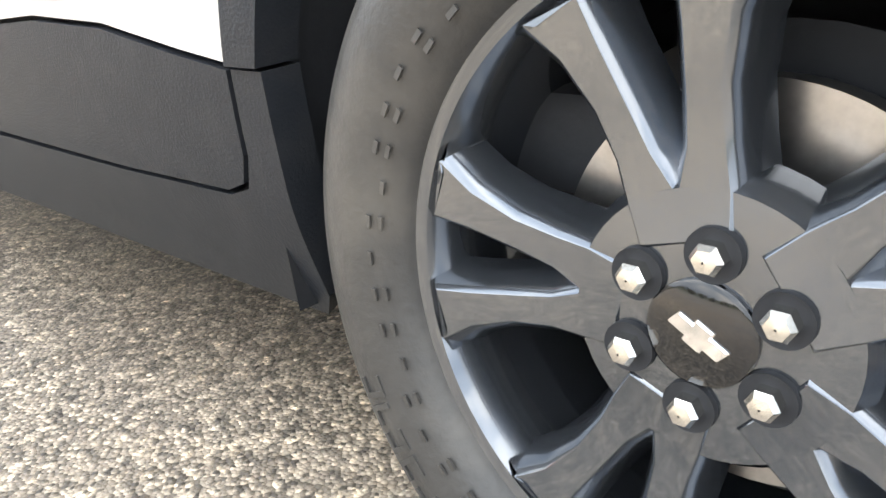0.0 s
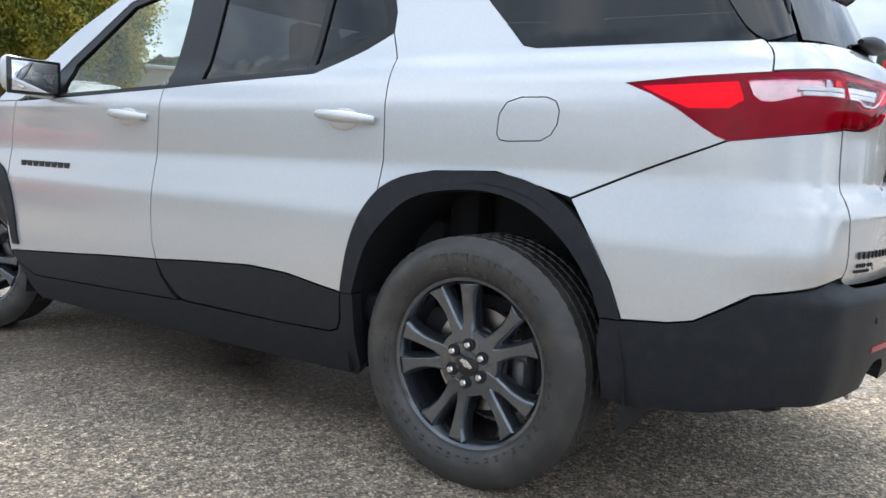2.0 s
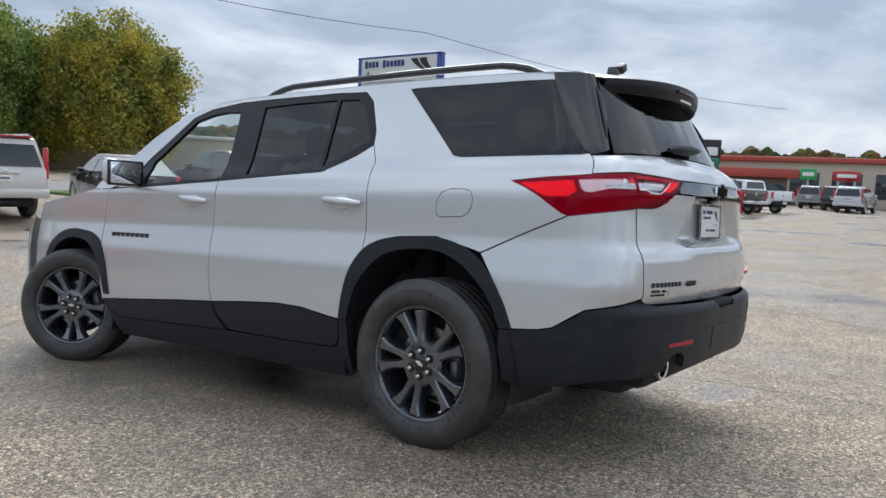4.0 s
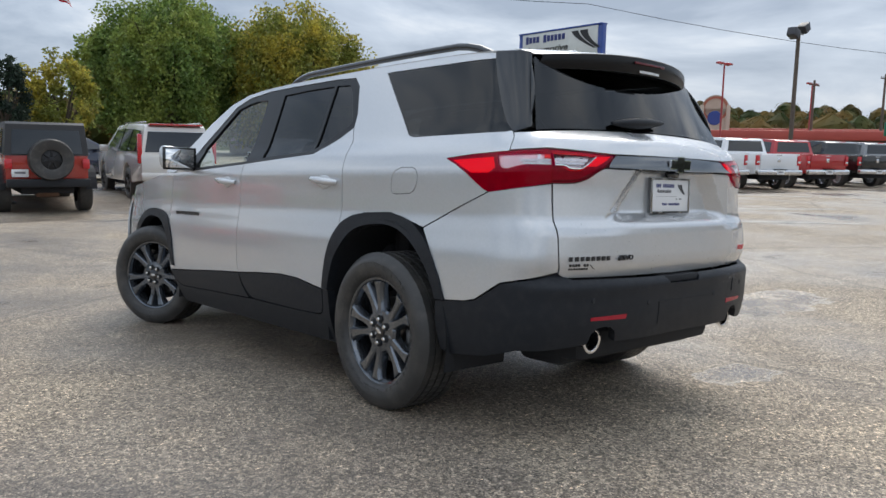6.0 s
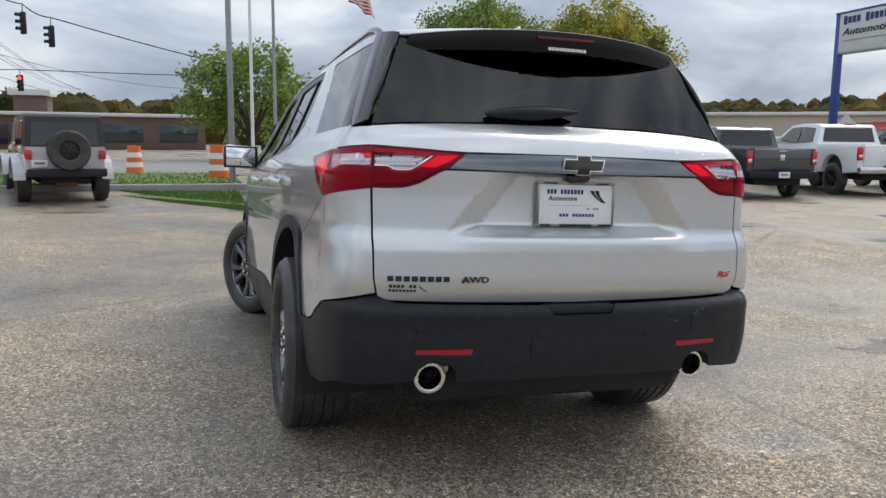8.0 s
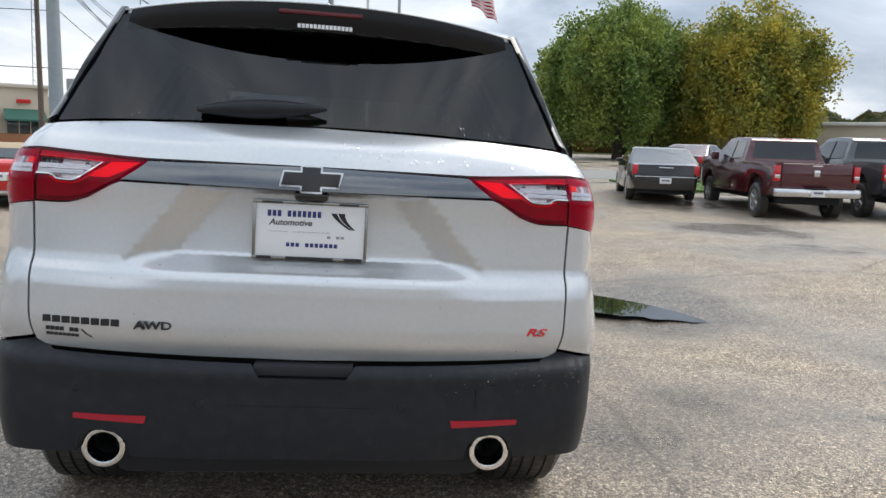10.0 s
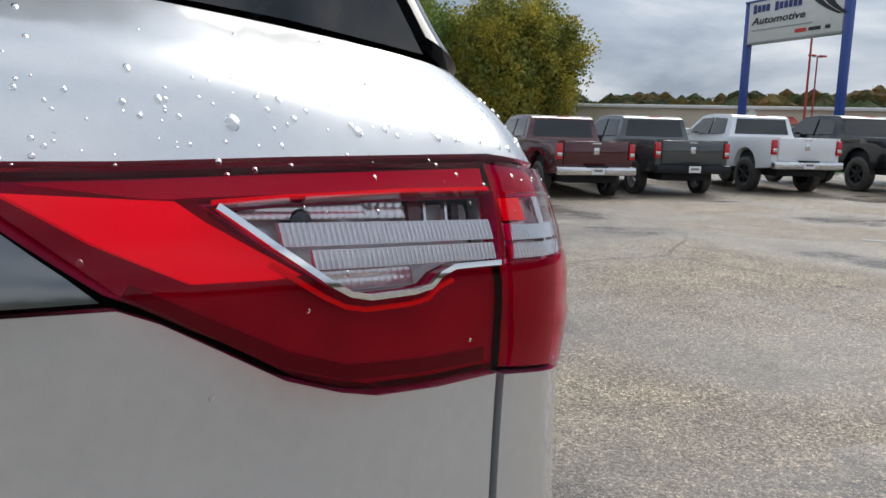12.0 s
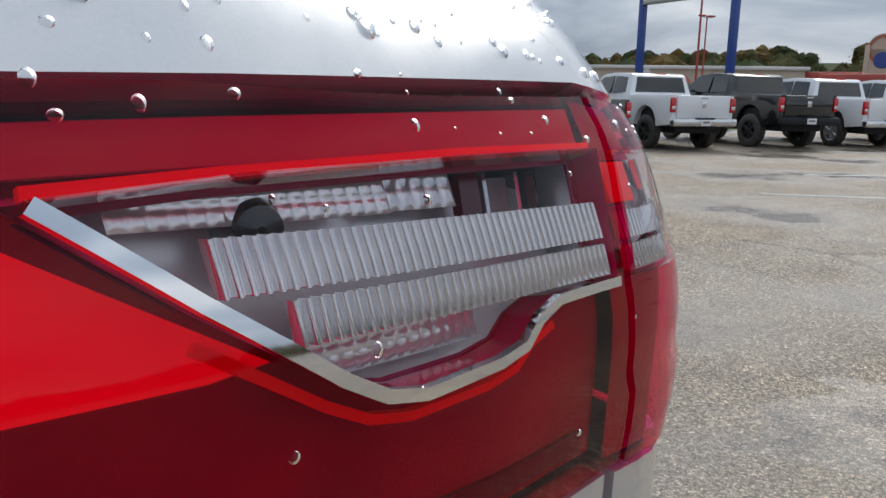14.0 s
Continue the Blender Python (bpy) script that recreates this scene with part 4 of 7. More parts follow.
# cabin seen through the clear door glass
boxpart("dashboard", (0, 2.45, 1.03), (1.5, 0.55, 0.28), SEAT, car, 0.08)
for sg in (-1, 1):
    for y, k in ((1.45, 1.0), (0.45, 0.95)):
        bm = bmesh.new()
        box(bm, (sg * 0.40, y + 0.10, 0.72), (0.52, 0.52, 0.18), 0.07)
        box(bm, (sg * 0.40, y - 0.22, 1.06 * k), (0.50, 0.15, 0.66), 0.06)
        box(bm, (sg * 0.40, y - 0.27, 1.47 * k), (0.27, 0.09, 0.17), 0.035)
        smooth(part("seat", bm, SEAT, car, "black seat with headrest"))
bm = bmesh.new()
for k in range(24):
    a0, a1 = 2 * math.pi * k / 24, 2 * math.pi * (k + 1) / 24
    tube(bm, [(-0.40 + 0.185 * math.cos(a), 2.06 + 0.07 * math.sin(a), 1.13 + 0.17 * math.sin(a)) for a in (a0, a1)], 0.016, 8, False)
tube(bm, [(-0.58, 2.06, 1.13), (-0.22, 2.06, 1.13)], 0.025)
smooth(part("steering_wheel", bm, SEAT, car))
boxpart("headliner", (0, 0.7, 1.735), (1.2, 2.2, 0.02), mat("grey_headliner", (0.22, 0.22, 0.22), 0.9), car, 0.005)


# ---- wheels ----
def polar(r, deg):
    a = radians(deg)
    return (r * math.sin(a), r * math.cos(a))


def wheel_meshes():
    out = {}
    bm = bmesh.new()
    lathe(bm, [(-0.025, 0.2705), (-0.010, 0.2725), (-0.004, 0.270), (-0.006, 0.264), (-0.0080, 0.2570), (-0.030, 0.2450), (-0.06, 0.241), (-0.13, 0.236), (-0.215, 0.240), (-0.225, 0.262)], 96)
    # hub disc
    lathe(bm, [(-0.055, 0.117), (-0.030, 0.1125), (-0.0165, 0.103), (-0.0125, 0.060), (-0.012, 0.045), (-0.012, 0.001)], 48)
    depth = hermite([(0.06, -0.010), (0.13, -0.017), (0.20, -0.010), (0.27, -0.002)])
    bmesh.ops.recalc_face_normals(bm, faces=bm.faces[:])
    out["wheel"] = (bm, RIM)
    # one split spoke, upright
    bm, c = bmesh.new(), 0
    half = [(0.070, 35), (0.106, 26.0), (0.135, 21.0), (0.172, 18.6), (0.214, 19.2), (0.246, 21.5), (0.256, 24.0), (0.256, 6.4), (0.212, 6.0), (0.165, 4.4), (0.132, 2.2)]
    outline = [polar(r, c - d) for r, d in half] + [polar(0.120, c)] + [polar(r, c + d) for r, d in reversed(half)]
    top = inset(outline, 0.0092)
    rows = []
    foot = inset(outline, -0.0085)
    for pts, dx in ((top, 0.0), (inset(outline, 0.0078), -0.0010), (outline, -0.012), (foot, -0.045)):
        rows.append([bm.verts.new((depth(math.hypot(*outline[i])) + dx, p[0], p[1])) for i, p in enumerate(pts)])
    m = len(outline)
    for i in range(m):
        j = (i + 1) % m
        for up_, lo_ in zip(rows, rows[1:]):
            bm.faces.new((up_[i], up_[j], lo_[j], lo_[i]))
    # faces of the two legs, strip by strip, and the web at the root
    h = len(half)
    t = rows[0]
    bm.faces.new((t[0], t[1], t[m - 2], t[m - 1]))
    bm.faces.new((t[1], t[2], t[10], t[11], t[12], t[m - 3], t[m - 2]))
    for lo, hi in ((2, 10), (3, 9), (4, 8)):
        bm.faces.new((t[lo], t[lo + 1], t[hi - 1], t[hi]))
        bm.faces.new((t[m - 1 - lo], t[m - 2 - lo], t[m - hi], t[m - 1 - hi]))
    bm.faces.new((t[5], t[6], t[7]))
    bm.faces.new((t[m - 6], t[m - 7], t[m - 8]))
    bmesh.ops.recalc_face_normals(bm, faces=bm.faces[:])
    out["spoke"] = (bm, RIM)
    # tyre with ribbed tread
    bm = bmesh.new()
    prof = [(-0.030, 0.262), (-0.002, 0.268), (0.010, 0.276), (0.020, 0.292), (0.027, 0.315), (0.028, 0.335), (0.022, 0.357), (0.010, 0.376), (-0.006, 0.3865)]
    tread = []
    x = -0.010
    rows = [(-0.010, 1), (-0.045, 1), (-0.047, 0), (-0.055, 0), (-0.057, 1), (-0.090, 1), (-0.092, 0), (-0.100, 0), (-0.102, 1), (-0.135, 1), (-0.137, 0), (-0.145, 0), (-0.147, 1), (-0.180, 1), (-0.182, 0), (-0.190, 0), (-0.192, 1), (-0.228, 1)]
    prof += [(a, 0.393 if b else 0.3845) for a, b in rows]
    prof += [(-0.240, 0.385), (-0.255, 0.370), (-0.262, 0.335), (-0.255, 0.29), (-0.225, 0.262)]
    seg = 300
    rings = lathe(bm, prof, seg)
    # fine lateral sipes across the ribs and shoulders
    for r in range(8, 9 + len(rows)):
        for i in range(seg):
            if (i + 2 * (r // 5)) % 5 == 0:
                v = rings[r][i]
                k = 0.992 if r > 8 else 0.997
                v.co.y *= k
                v.co.z *= k
    out["tyre"] = (bm, RUBBER)
    # raised sidewall marks
    bm = bmesh.new()
    for start, n, w, r in ((-20, 11, 5.2, 0.332), (196, 11, 4.0, 0.334)):
        for k in range(n):
            a = start + w * 1.25 * k
            m = pose(0, 0, 0, -a, 0, 0) @ Matrix.Translation((0.0275, 0, r))
            box(bm, (0, 0, 0), (0.003, 0.022, 0.004), 0, m @ Matrix.Translation((0, 0, 0.011)))
            box(bm, (0, 0, 0), (0.003, 0.006, 0.022), 0, m @ Matrix.Translation((0, 0.008 if k % 2 else -0.008, 0)))
            if k % 3:
                box(bm, (0, 0, 0), (0.003, 0.022, 0.004), 0, m @ Matrix.Translation((0, 0, -0.011)))
    for r in (0.287, 0.298):
        for k in range(52):
            if (k * 7 + int(r * 1000)) % 5:
                m = pose(0, 0, 0, -k * 360 / 52, 0, 0) @ Matrix.Translation((0.0205 if r < 0.29 else 0.0245, 0, r))
                box(bm, (0, 0, 0), (0.002, 0.012, 0.005), 0, m)
    out["sidewall_lettering"] = (bm, RUBBER)
    bm = bmesh.new()
    lathe(bm, [(-0.02, 0.041), (-0.0085, 0.0405), (-0.0065, 0.037), (-0.006, 0.001)], 40)
    out["hub_cap"] = (bm, GLOSSBLACK)
    bm = bmesh.new()
    lathe(bm, [(-0.014, 0.0205), (-0.0072, 0.0200), (-0.0088, 0.0170), (-0.0088, 0.001)], 24)
    out["lug_recess"] = (bm, DARK)
    bm = bmesh.new()
    lathe(bm, [(-0.03, 0.0122), (0.002, 0.0122), (0.0065, 0.0088), (0.0080, 0.001)], 6)
    out["lug_nut"] = (bm, LUG)
    bm = bmesh.new()
    lathe(bm, [(-0.095, 0.08), (-0.092, 0.165), (-0.118, 0.165), (-0.12, 0.08), (-0.06, 0.078), (-0.05, 0.001)], 64)
    out["brake_disc"] = (bm, STEEL)
    bm = bmesh.new()
    box(bm, (-0.125, 0.140, -0.02), (0.08, 0.06, 0.15), 0.02)
    box(bm, (-0.100, 0.145, -0.02), (0.05, 0.04, 0.09), 0.015)
    tube(bm, [(-0.08, 0.13, -0.09), (-0.08, 0.17, -0.12), (-0.10, 0.22, -0.12)], 0.011)
    out["brake_caliper"] = (bm, mat("cast_caliper", (0.20, 0.20, 0.20), 0.55, 0.6, 0, 0.3, 60, 0.4))
    bm = bmesh.new()
    lathe(bm, [(-0.14, 0.20), (-0.135, 0.05), (-0.20, 0.05)], 40)
    out["backing_plate"] = (bm, DARK)
    made = {}
    for k, (b, m) in out.items():
        me = bpy.data.meshes.new(k)
        b.to_mesh(me)
        b.free()
        me.materials.append(m)
        for p in me.polygons:
            p.use_smooth = True
        me.set_sharp_from_angle(angle=radians(22 if k in ("wheel", "spoke") else 30))
        made[k] = me
    return made


WHEEL = wheel_meshes()


def place_wheel(m):
    """x of m points outwards along the axle."""
    w = link("wheel", WHEEL["wheel"], None, car, "dark grey alloy wheel with five split spokes")
    w.matrix_basis = m
    for k in ("tyre", "sidewall_lettering", "hub_cap", "brake_disc", "brake_caliper", "backing_plate"):
        o = link(k, WHEEL[k], None, w)
        if k == "sidewall_lettering":
            tagged(o, kind="stuff")
    for k in range(5):
        link("spoke", WHEEL["spoke"], None, w).matrix_basis = pose(0, 0, 0, 16 - 72 * k, 0, 0)
    for k in range(6):
        y, z = polar(0.060, 4 + 60 * k)
        for nm in ("lug_recess", "lug_nut"):
            o = link(nm, WHEEL[nm], None, w)
            o.matrix_basis = Matrix.Translation((0.0 if nm == "lug_nut" else 0.0, y, z))
    bow("hub_badge", None, 0.046, CHROME, CHROME, w, Matrix.Translation((-0.0062, 0, 0)) @ pose(0, 0, 0, 0, 90, 0) @ pose(0, 0, 0, 0, 0, 90) @ pose(0, 0, 0, 0, 0, -30))


HUB = 0.388
place_wheel(pose(-0.957, 0, HUB, 0, 0, 180))
place_wheel(pose(0.957, 0, HUB))
place_wheel(pose(-0.957, FRONT_Y, HUB, 0, 0, 180 + 27) @ pose(0, 0, 0, 23, 0, 0))
place_wheel(pose(0.957, FRONT_Y, HUB, 0, 0, 27))

# ---- tail lights ----
def lens_relief(w, z):
    """The lens bellies out and has a step along its upper edge."""
    belly = 0.006 * (1 - sstep(1.257, 1.2635, z)) * sstep(1.115, 1.15, z)
    ledge = 0.0045 * (1 - sstep(1.157, 1.1635, z)) * sstep(1.110, 1.145, z)
    fade = 1 - 0.85 * sstep(0.56, 0.75, abs(w))
    return 0.001 + (0.003 + belly) * fade + ledge * (0.4 + 0.6 * fade)


def band(line, wd):
    """An outline round a polyline, wd wide."""
    up, lo = [], []
    for i, p in enumerate(line):
        a, b = Vector(line[max(0, i - 1)]), Vector(line[min(len(line) - 1, i + 1)])
        d = (b - a).normalized()
        n = Vector((-d[1], d[0])) * wd / 2
        up.append((p[0] + n[0], p[1] + n[1]))
        lo.append((p[0] - n[0], p[1] - n[1]))
    return up + lo[::-1]


SILVERED = mat("silvered_reflector", (0.80, 0.79, 0.80), 0.3, 0.5, 0, 0.1, 160)
FROST = mat("fluted_plastic", (0.68, 0.67, 0.68), 0.06, 0.8)
# darker red that paints in the shade low in the lens
BANDRED = mat("painted_shade_red", (0.09, 0.003, 0.012), 0.4)
SMOKE = mat("smoked_plastic", (0.02, 0.018, 0.02), 0.2)
PINK = mat("pink_reflector", (0.66, 0.46, 0.47), 0.15, 0.9, 0, 0.2, 200, 0.4)
MAROON = mat("maroon_plastic", (0.42, 0.010, 0.09), 0.4)


def flutes(name, w0, w1, z0, z1, pitch, parent, sgn, off):
    """A strip of upright half-round prisms."""
    bm = bmesh.new()
    n = int((w1 - w0) / pitch)
    per = 8
    rows = []
    for j in range(4):
        z = z0 + (z1 - z0) * j / 3
        row = []
        for i in range(n * per + 1):
            w = w0 + (w1 - w0) * i / (n * per)
            h = abs(math.sin(math.pi * (i % per) / per)) * pitch * 0.75
            p = skin(sgn * w, z)
            q = skin(sgn * (w + 0.002), z)
            d = (q - p).normalized()
            nn = Vector((d.y, -d.x, 0)) * (1 if sgn > 0 else -1)
            if nn.dot(p - Vector((0, 1.5, z))) < 0:
                nn.negate()
            row.append(bm.verts.new(p + nn * (off + h)))
        rows.append(row)
    for a, b in zip(rows, rows[1:]):
        for i in range(len(a) - 1):
            bm.faces.new((a[i], a[i + 1], b[i + 1], b[i]))
    ob = part(name, bm, FROST, parent)
    for p in ob.data.polygons:
        p.use_smooth = True
    return ob


def waffle(w0, w1, z0, z1, parent, sgn, off, pitch=0.0050):
    """A pressed grid of small pillows, as on the inside of a clear lamp cover."""
    bm = bmesh.new()
    k = 5
    nx, nz = max(1, int((w1 - w0) / pitch)) * k, max(1, int((z1 - z0) / pitch)) * k
    rows = []
    for j in range(nz + 1):
        z = z0 + (z1 - z0) * j / nz
        row = []
        for i in range(nx + 1):
            w = w0 + (w1 - w0) * i / nx
            h = 0.0006 * (1 - (2 * (i % k) / k - 1) ** 4) * (1 - (2 * (j % k) / k - 1) ** 4)
            p, q = skin(sgn * w, z), skin(sgn * (w + 0.002), z)
            d = (q - p).normalized()
            nn = Vector((d.y, -d.x, 0))
            if nn.dot(p - Vector((0, 1.5, z))) < 0:
                nn.negate()
            row.append(bm.verts.new(p + nn * (off + h)))
        rows.append(row)
    for a, b in zip(rows, rows[1:]):
        for i in range(len(a) - 1):
            bm.faces.new((a[i], a[i + 1], b[i + 1], b[i]))
    ob = part("pressed_grid", bm, GRID, parent)
    for p in ob.data.polygons:
        p.use_smooth = True
    return ob


GRID = mat("pressed_clear_grid", (0.78, 0.77, 0.78), 0.12, 0.6)


def build_lamp(sgn):
    B = lambda pts: [(sgn * w, z) for w, z in back_poly(pts)]
    S = lambda pts: side_poly(pts, sgn)
    inner = [(0.4395, 1.2495), (0.513, 1.2535), (0.60, 1.2595), (0.749, 1.2680), (0.752, 1.20), (0.757, 1.1285), (0.70, 1.1285), (0.655, 1.131), (0.63, 1.137), (0.596, 1.149), (0.53, 1.187), (0.507, 1.198)]
    clear = [(0.554, 1.2375), (0.596, 1.2415), (0.673, 1.2460), (0.7475, 1.2486), (0.7490, 1.200), (0.729, 1.2015), (0.710, 1.2015), (0.697, 1.197), (0.689, 1.1895), (0.675, 1.1870), (0.643, 1.1865), (0.630, 1.1895), (0.618, 1.196), (0.584, 1.217)]
    lamp = sheet("tail_light", B(inner), REDLENS, car, [B(clear)], step=0.005, relief=lens_relief, thick=0.016, label="red tail light with clear reversing lamp, beaded with rain")
    sheet("reversing_lens", B(clear), CLEARLENS, lamp, step=0.006, relief=lens_relief, thick=0.0, label="clear reversing lamp cover")
    sheet("housing", B(inset(inner, -0.002)), DEEPRED, lamp, [B(inset(clear, 0.001))], step=0.02, off=-0.012, thick=0.0)
    sheet("light_bar", B([(0.462, 1.2445), (0.538, 1.2415), (0.553, 1.2310), (0.605, 1.2015), (0.590, 1.1995), (0.546, 1.1995), (0.500, 1.2215)]), LIGHTBAR, lamp, step=0.02, off=-0.004, thick=0.006, label="bright red light bar")
    # no real part: a dark strip painting shade along the lens's lower edge
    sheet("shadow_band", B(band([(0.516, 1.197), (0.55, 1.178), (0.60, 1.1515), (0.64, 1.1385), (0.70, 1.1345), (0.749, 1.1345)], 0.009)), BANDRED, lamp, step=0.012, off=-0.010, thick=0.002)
    # clear chamber
    sheet("reflector", B(inset(clear, -0.002)), SILVERED, lamp, step=0.008, off=-0.030, thick=0.0, relief=lambda w, z: 0.0006 * math.sin(w * 900) + 0.0006 * math.sin(z * 1300))
    chamber = inset(clear, -0.001)
    rim = [(x, z) for x, z in chamber]
    bm = bmesh.new()
    a = [skin(sgn * w, z) for w, z in back_poly(rim)]
    vs0 = [bm.verts.new(p + Vector((0, -0.002, 0))) for p in a]
    vs1 = [bm.verts.new(p + Vector((-sgn * 0.004, 0.034, 0))) for p in a]
    for i in range(len(a)):
        j = (i + 1) % len(a)
        bm.faces.new((vs0[i], vs0[j], vs1[j], vs1[i]))
    part("chamber_wall", bm, SILVERED, lamp)
    line = [(0.5545, 1.2365), (0.584, 1.2165), (0.616, 1.1965), (0.629, 1.1900), (0.643, 1.1872), (0.675, 1.1878), (0.688, 1.1900), (0.696, 1.1965), (0.708, 1.2005), (0.7485, 1.2010)]
    sheet("chrome_edge", B(band(line, 0.0034)), CHROME, lamp, step=0.006, relief=lens_relief, off=0.0008, thick=0.003, label="bright chrome edge strip")
    low = [(x + 0.002, z - 0.0085) for x, z in line[1:-1]]
    sheet("red_edge", B(band(low, 0.0028)), REDPLASTIC, lamp, step=0.008, off=-0.001, thick=0.003)
    sheet("red_edge", B(band([(0.556, 1.2405), (0.596, 1.2438), (0.673, 1.2482), (0.747, 1.2505)], 0.0028)), REDPLASTIC, lamp, step=0.008, off=-0.001, thick=0.003)
    sheet("upper_band", B([(0.470, 1.2500), (0.513, 1.2525), (0.60, 1.2585), (0.748, 1.2670), (0.748, 1.2535), (0.673, 1.2510), (0.596, 1.2468), (0.530, 1.2430)]), MAROON, lamp, step=0.012, off=-0.006, thick=0.002)
    wl = lambda x, z: abs(of_x(x, z))
    flutes("fluted_strip", wl(0.592, 1.22), wl(0.7475, 1.22), 1.2165, 1.2295, 0.0036, lamp, sgn, -0.004)
    flutes("fluted_strip", wl(0.610, 1.208), wl(0.748, 1.208), 1.2035, 1.2145, 0.0036, lamp, sgn, -0.003)
    waffle(wl(0.575, 1.235), wl(0.655, 1.235), 1.2300, 1.2400, lamp, sgn, -0.016)
    waffle(wl(0.657, 1.235), wl(0.688, 1.235), 1.2300, 1.2450, lamp, sgn, -0.020, 0.006)
    waffle(wl(0.615, 1.195), wl(0.690, 1.195), 1.1885, 1.2020, lamp, sgn, -0.018)
    for x, wd, m in ((0.690, 0.010, SMOKED_RED), (0.7025, 0.002, FROST), (0.7205, 0.002, FROST), (0.7265, 0.006, SMOKE)):
        sheet("divider", B([(x, 1.2275), (x + wd, 1.2275), (x + wd, 1.2475), (x, 1.2470)]), m, lamp, step=0.01, off=-0.018, thick=0.004)
    bm = bmesh.new()
    lathe(bm, [(-0.010, 0.001), (-0.009, 0.006), (0.0, 0.0085), (0.012, 0.009)], 20, "Y")
    p = skin(sgn * wl(0.607, 1.229), 1.229)
    bm.transform(Matrix.Translation(p + Vector((0, 0.022, 0))))
    smooth(part("bulb", bm, mat("blackened_bulb", (0.05, 0.055, 0.06), 0.1, 0.4), lamp, "dark tipped bulb"))
    # outer half, on the body corner
    outer = B([(0.7625, 1.1265), (0.7575, 1.20), (0.7545, 1.2685)]) + S(LAMP_TOP + LAMP_LOW)
    oclear = B([(0.7610, 1.2015), (0.7585, 1.2478)]) + S([(-0.845, 1.2475), (-0.735, 1.2435), (-0.755, 1.2010), (-0.775, 1.1860), (-0.805, 1.1850), (-0.835, 1.1930), (-0.870, 1.2015)])
    olamp = sheet("corner_light", outer, REDLENS, car, [oclear], step=0.006, relief=lens_relief, thick=0.004, label="red tail light wrapping the body corner")
    sheet("corner_lens", oclear, CLEARLENS, olamp, step=0.012, relief=lens_relief, thick=0.0)
    sheet("housing", inset(outer, -0.002), DEEPRED, olamp, [inset(oclear, 0.001)], step=0.02, off=-0.006, thick=0.0)
    sheet("reflector", inset(oclear, -0.002), PINK, olamp, step=0.008, off=-0.008, thick=0.0, relief=lambda w, z: 0.0015 * math.sin(w * 1000) + 0.0015 * math.sin(z * 1300))
    bar = S([(-0.715, 1.2375), (-0.47, 1.2285), (-0.60, 1.1680), (-0.70, 1.1680), (-0.735, 1.1900)])
    sheet("light_bar", bar, LIGHTBAR, olamp, step=0.02, off=-0.004, thick=0.006)
    ow = sorted([abs(oclear[0][0]), abs(oclear[2][0])])
    flutes("fluted_strip", ow[0] + 0.003, ow[1], 1.2150, 1.2255, 0.0036, olamp, sgn, -0.004)
    flutes("fluted_strip", ow[0] + 0.003, ow[1] - 0.012, 1.2025, 1.2125, 0.0036, olamp, sgn, -0.004)
    sheet("divider", [(sgn * (ow[0] + 0.055), 1.203), (sgn * (ow[0] + 0.068), 1.203), (sgn * (ow[0] + 0.068), 1.246), (sgn * (ow[0] + 0.055), 1.246)], FROST, olamp, step=0.008, off=-0.003, thick=0.003)
    sheet("red_pane", [(sgn * (ow[0] + 0.008), 1.2295), (sgn * (ow[0] + 0.034), 1.2295), (sgn * (ow[0] + 0.034), 1.2455), (sgn * (ow[0] + 0.008), 1.2455)], REDPLASTIC, olamp, step=0.01, off=-0.004, thick=0.002)
    # black backing so that nothing shows through the joints
    for pts, sf in ((B([(0.42, 1.10), (0.80, 1.08), (0.80, 1.29), (0.42, 1.28)]), skin),):
        sheet("lamp_backing", pts, DARK, lamp, step=0.05, off=-0.045, thick=0)
    sheet("lamp_backing", S([(-0.86, 1.06), (-0.38, 1.06), (-0.38, 1.29), (-0.86, 1.29)]), DARK, olamp, step=0.05, off=-0.045, thick=0)


for sg in (-1, 1):
    build_lamp(sg)

# rain beads on the tail
WATER = bpy.data.materials.new("water_beads")
WATER.use_nodes = True
wb = WATER.node_tree.nodes["Principled BSDF"]
wb.inputs["Roughness"].default_value, wb.inputs["IOR"].default_value, wb.inputs["Transmission Weight"].default_value = 0.0, 1.33, 1.0


def bead(bm, p, n, r, stretch):
    up = Vector((0, 0, 1))
    t = n.cross(up).normalized()
    u = t.cross(n)
    rings = []
    for j in range(5):
        ph = math.pi / 2 * j / 4
        rr, h = r * math.cos(ph), r * 0.62 * math.sin(ph)
        if j == 4:
            rings.append([bm.verts.new(p + n * h)])
            break
        rings.append([bm.verts.new(p + n * (h - 0.0002) + t * rr * math.cos(2 * math.pi * k / 10) + u * (rr * math.sin(2 * math.pi * k / 10) * stretch * (1.25 if k > 5 else 1.0))) for k in range(10)])
    for a, b in zip(rings, rings[1:]):
        for k in range(10):
            if len(b) == 1:
                bm.faces.new((a[k], a[(k + 1) % 10], b[0]))
            else:
                bm.faces.new((a[k], a[(k + 1) % 10], b[(k + 1) % 10], b[k]))


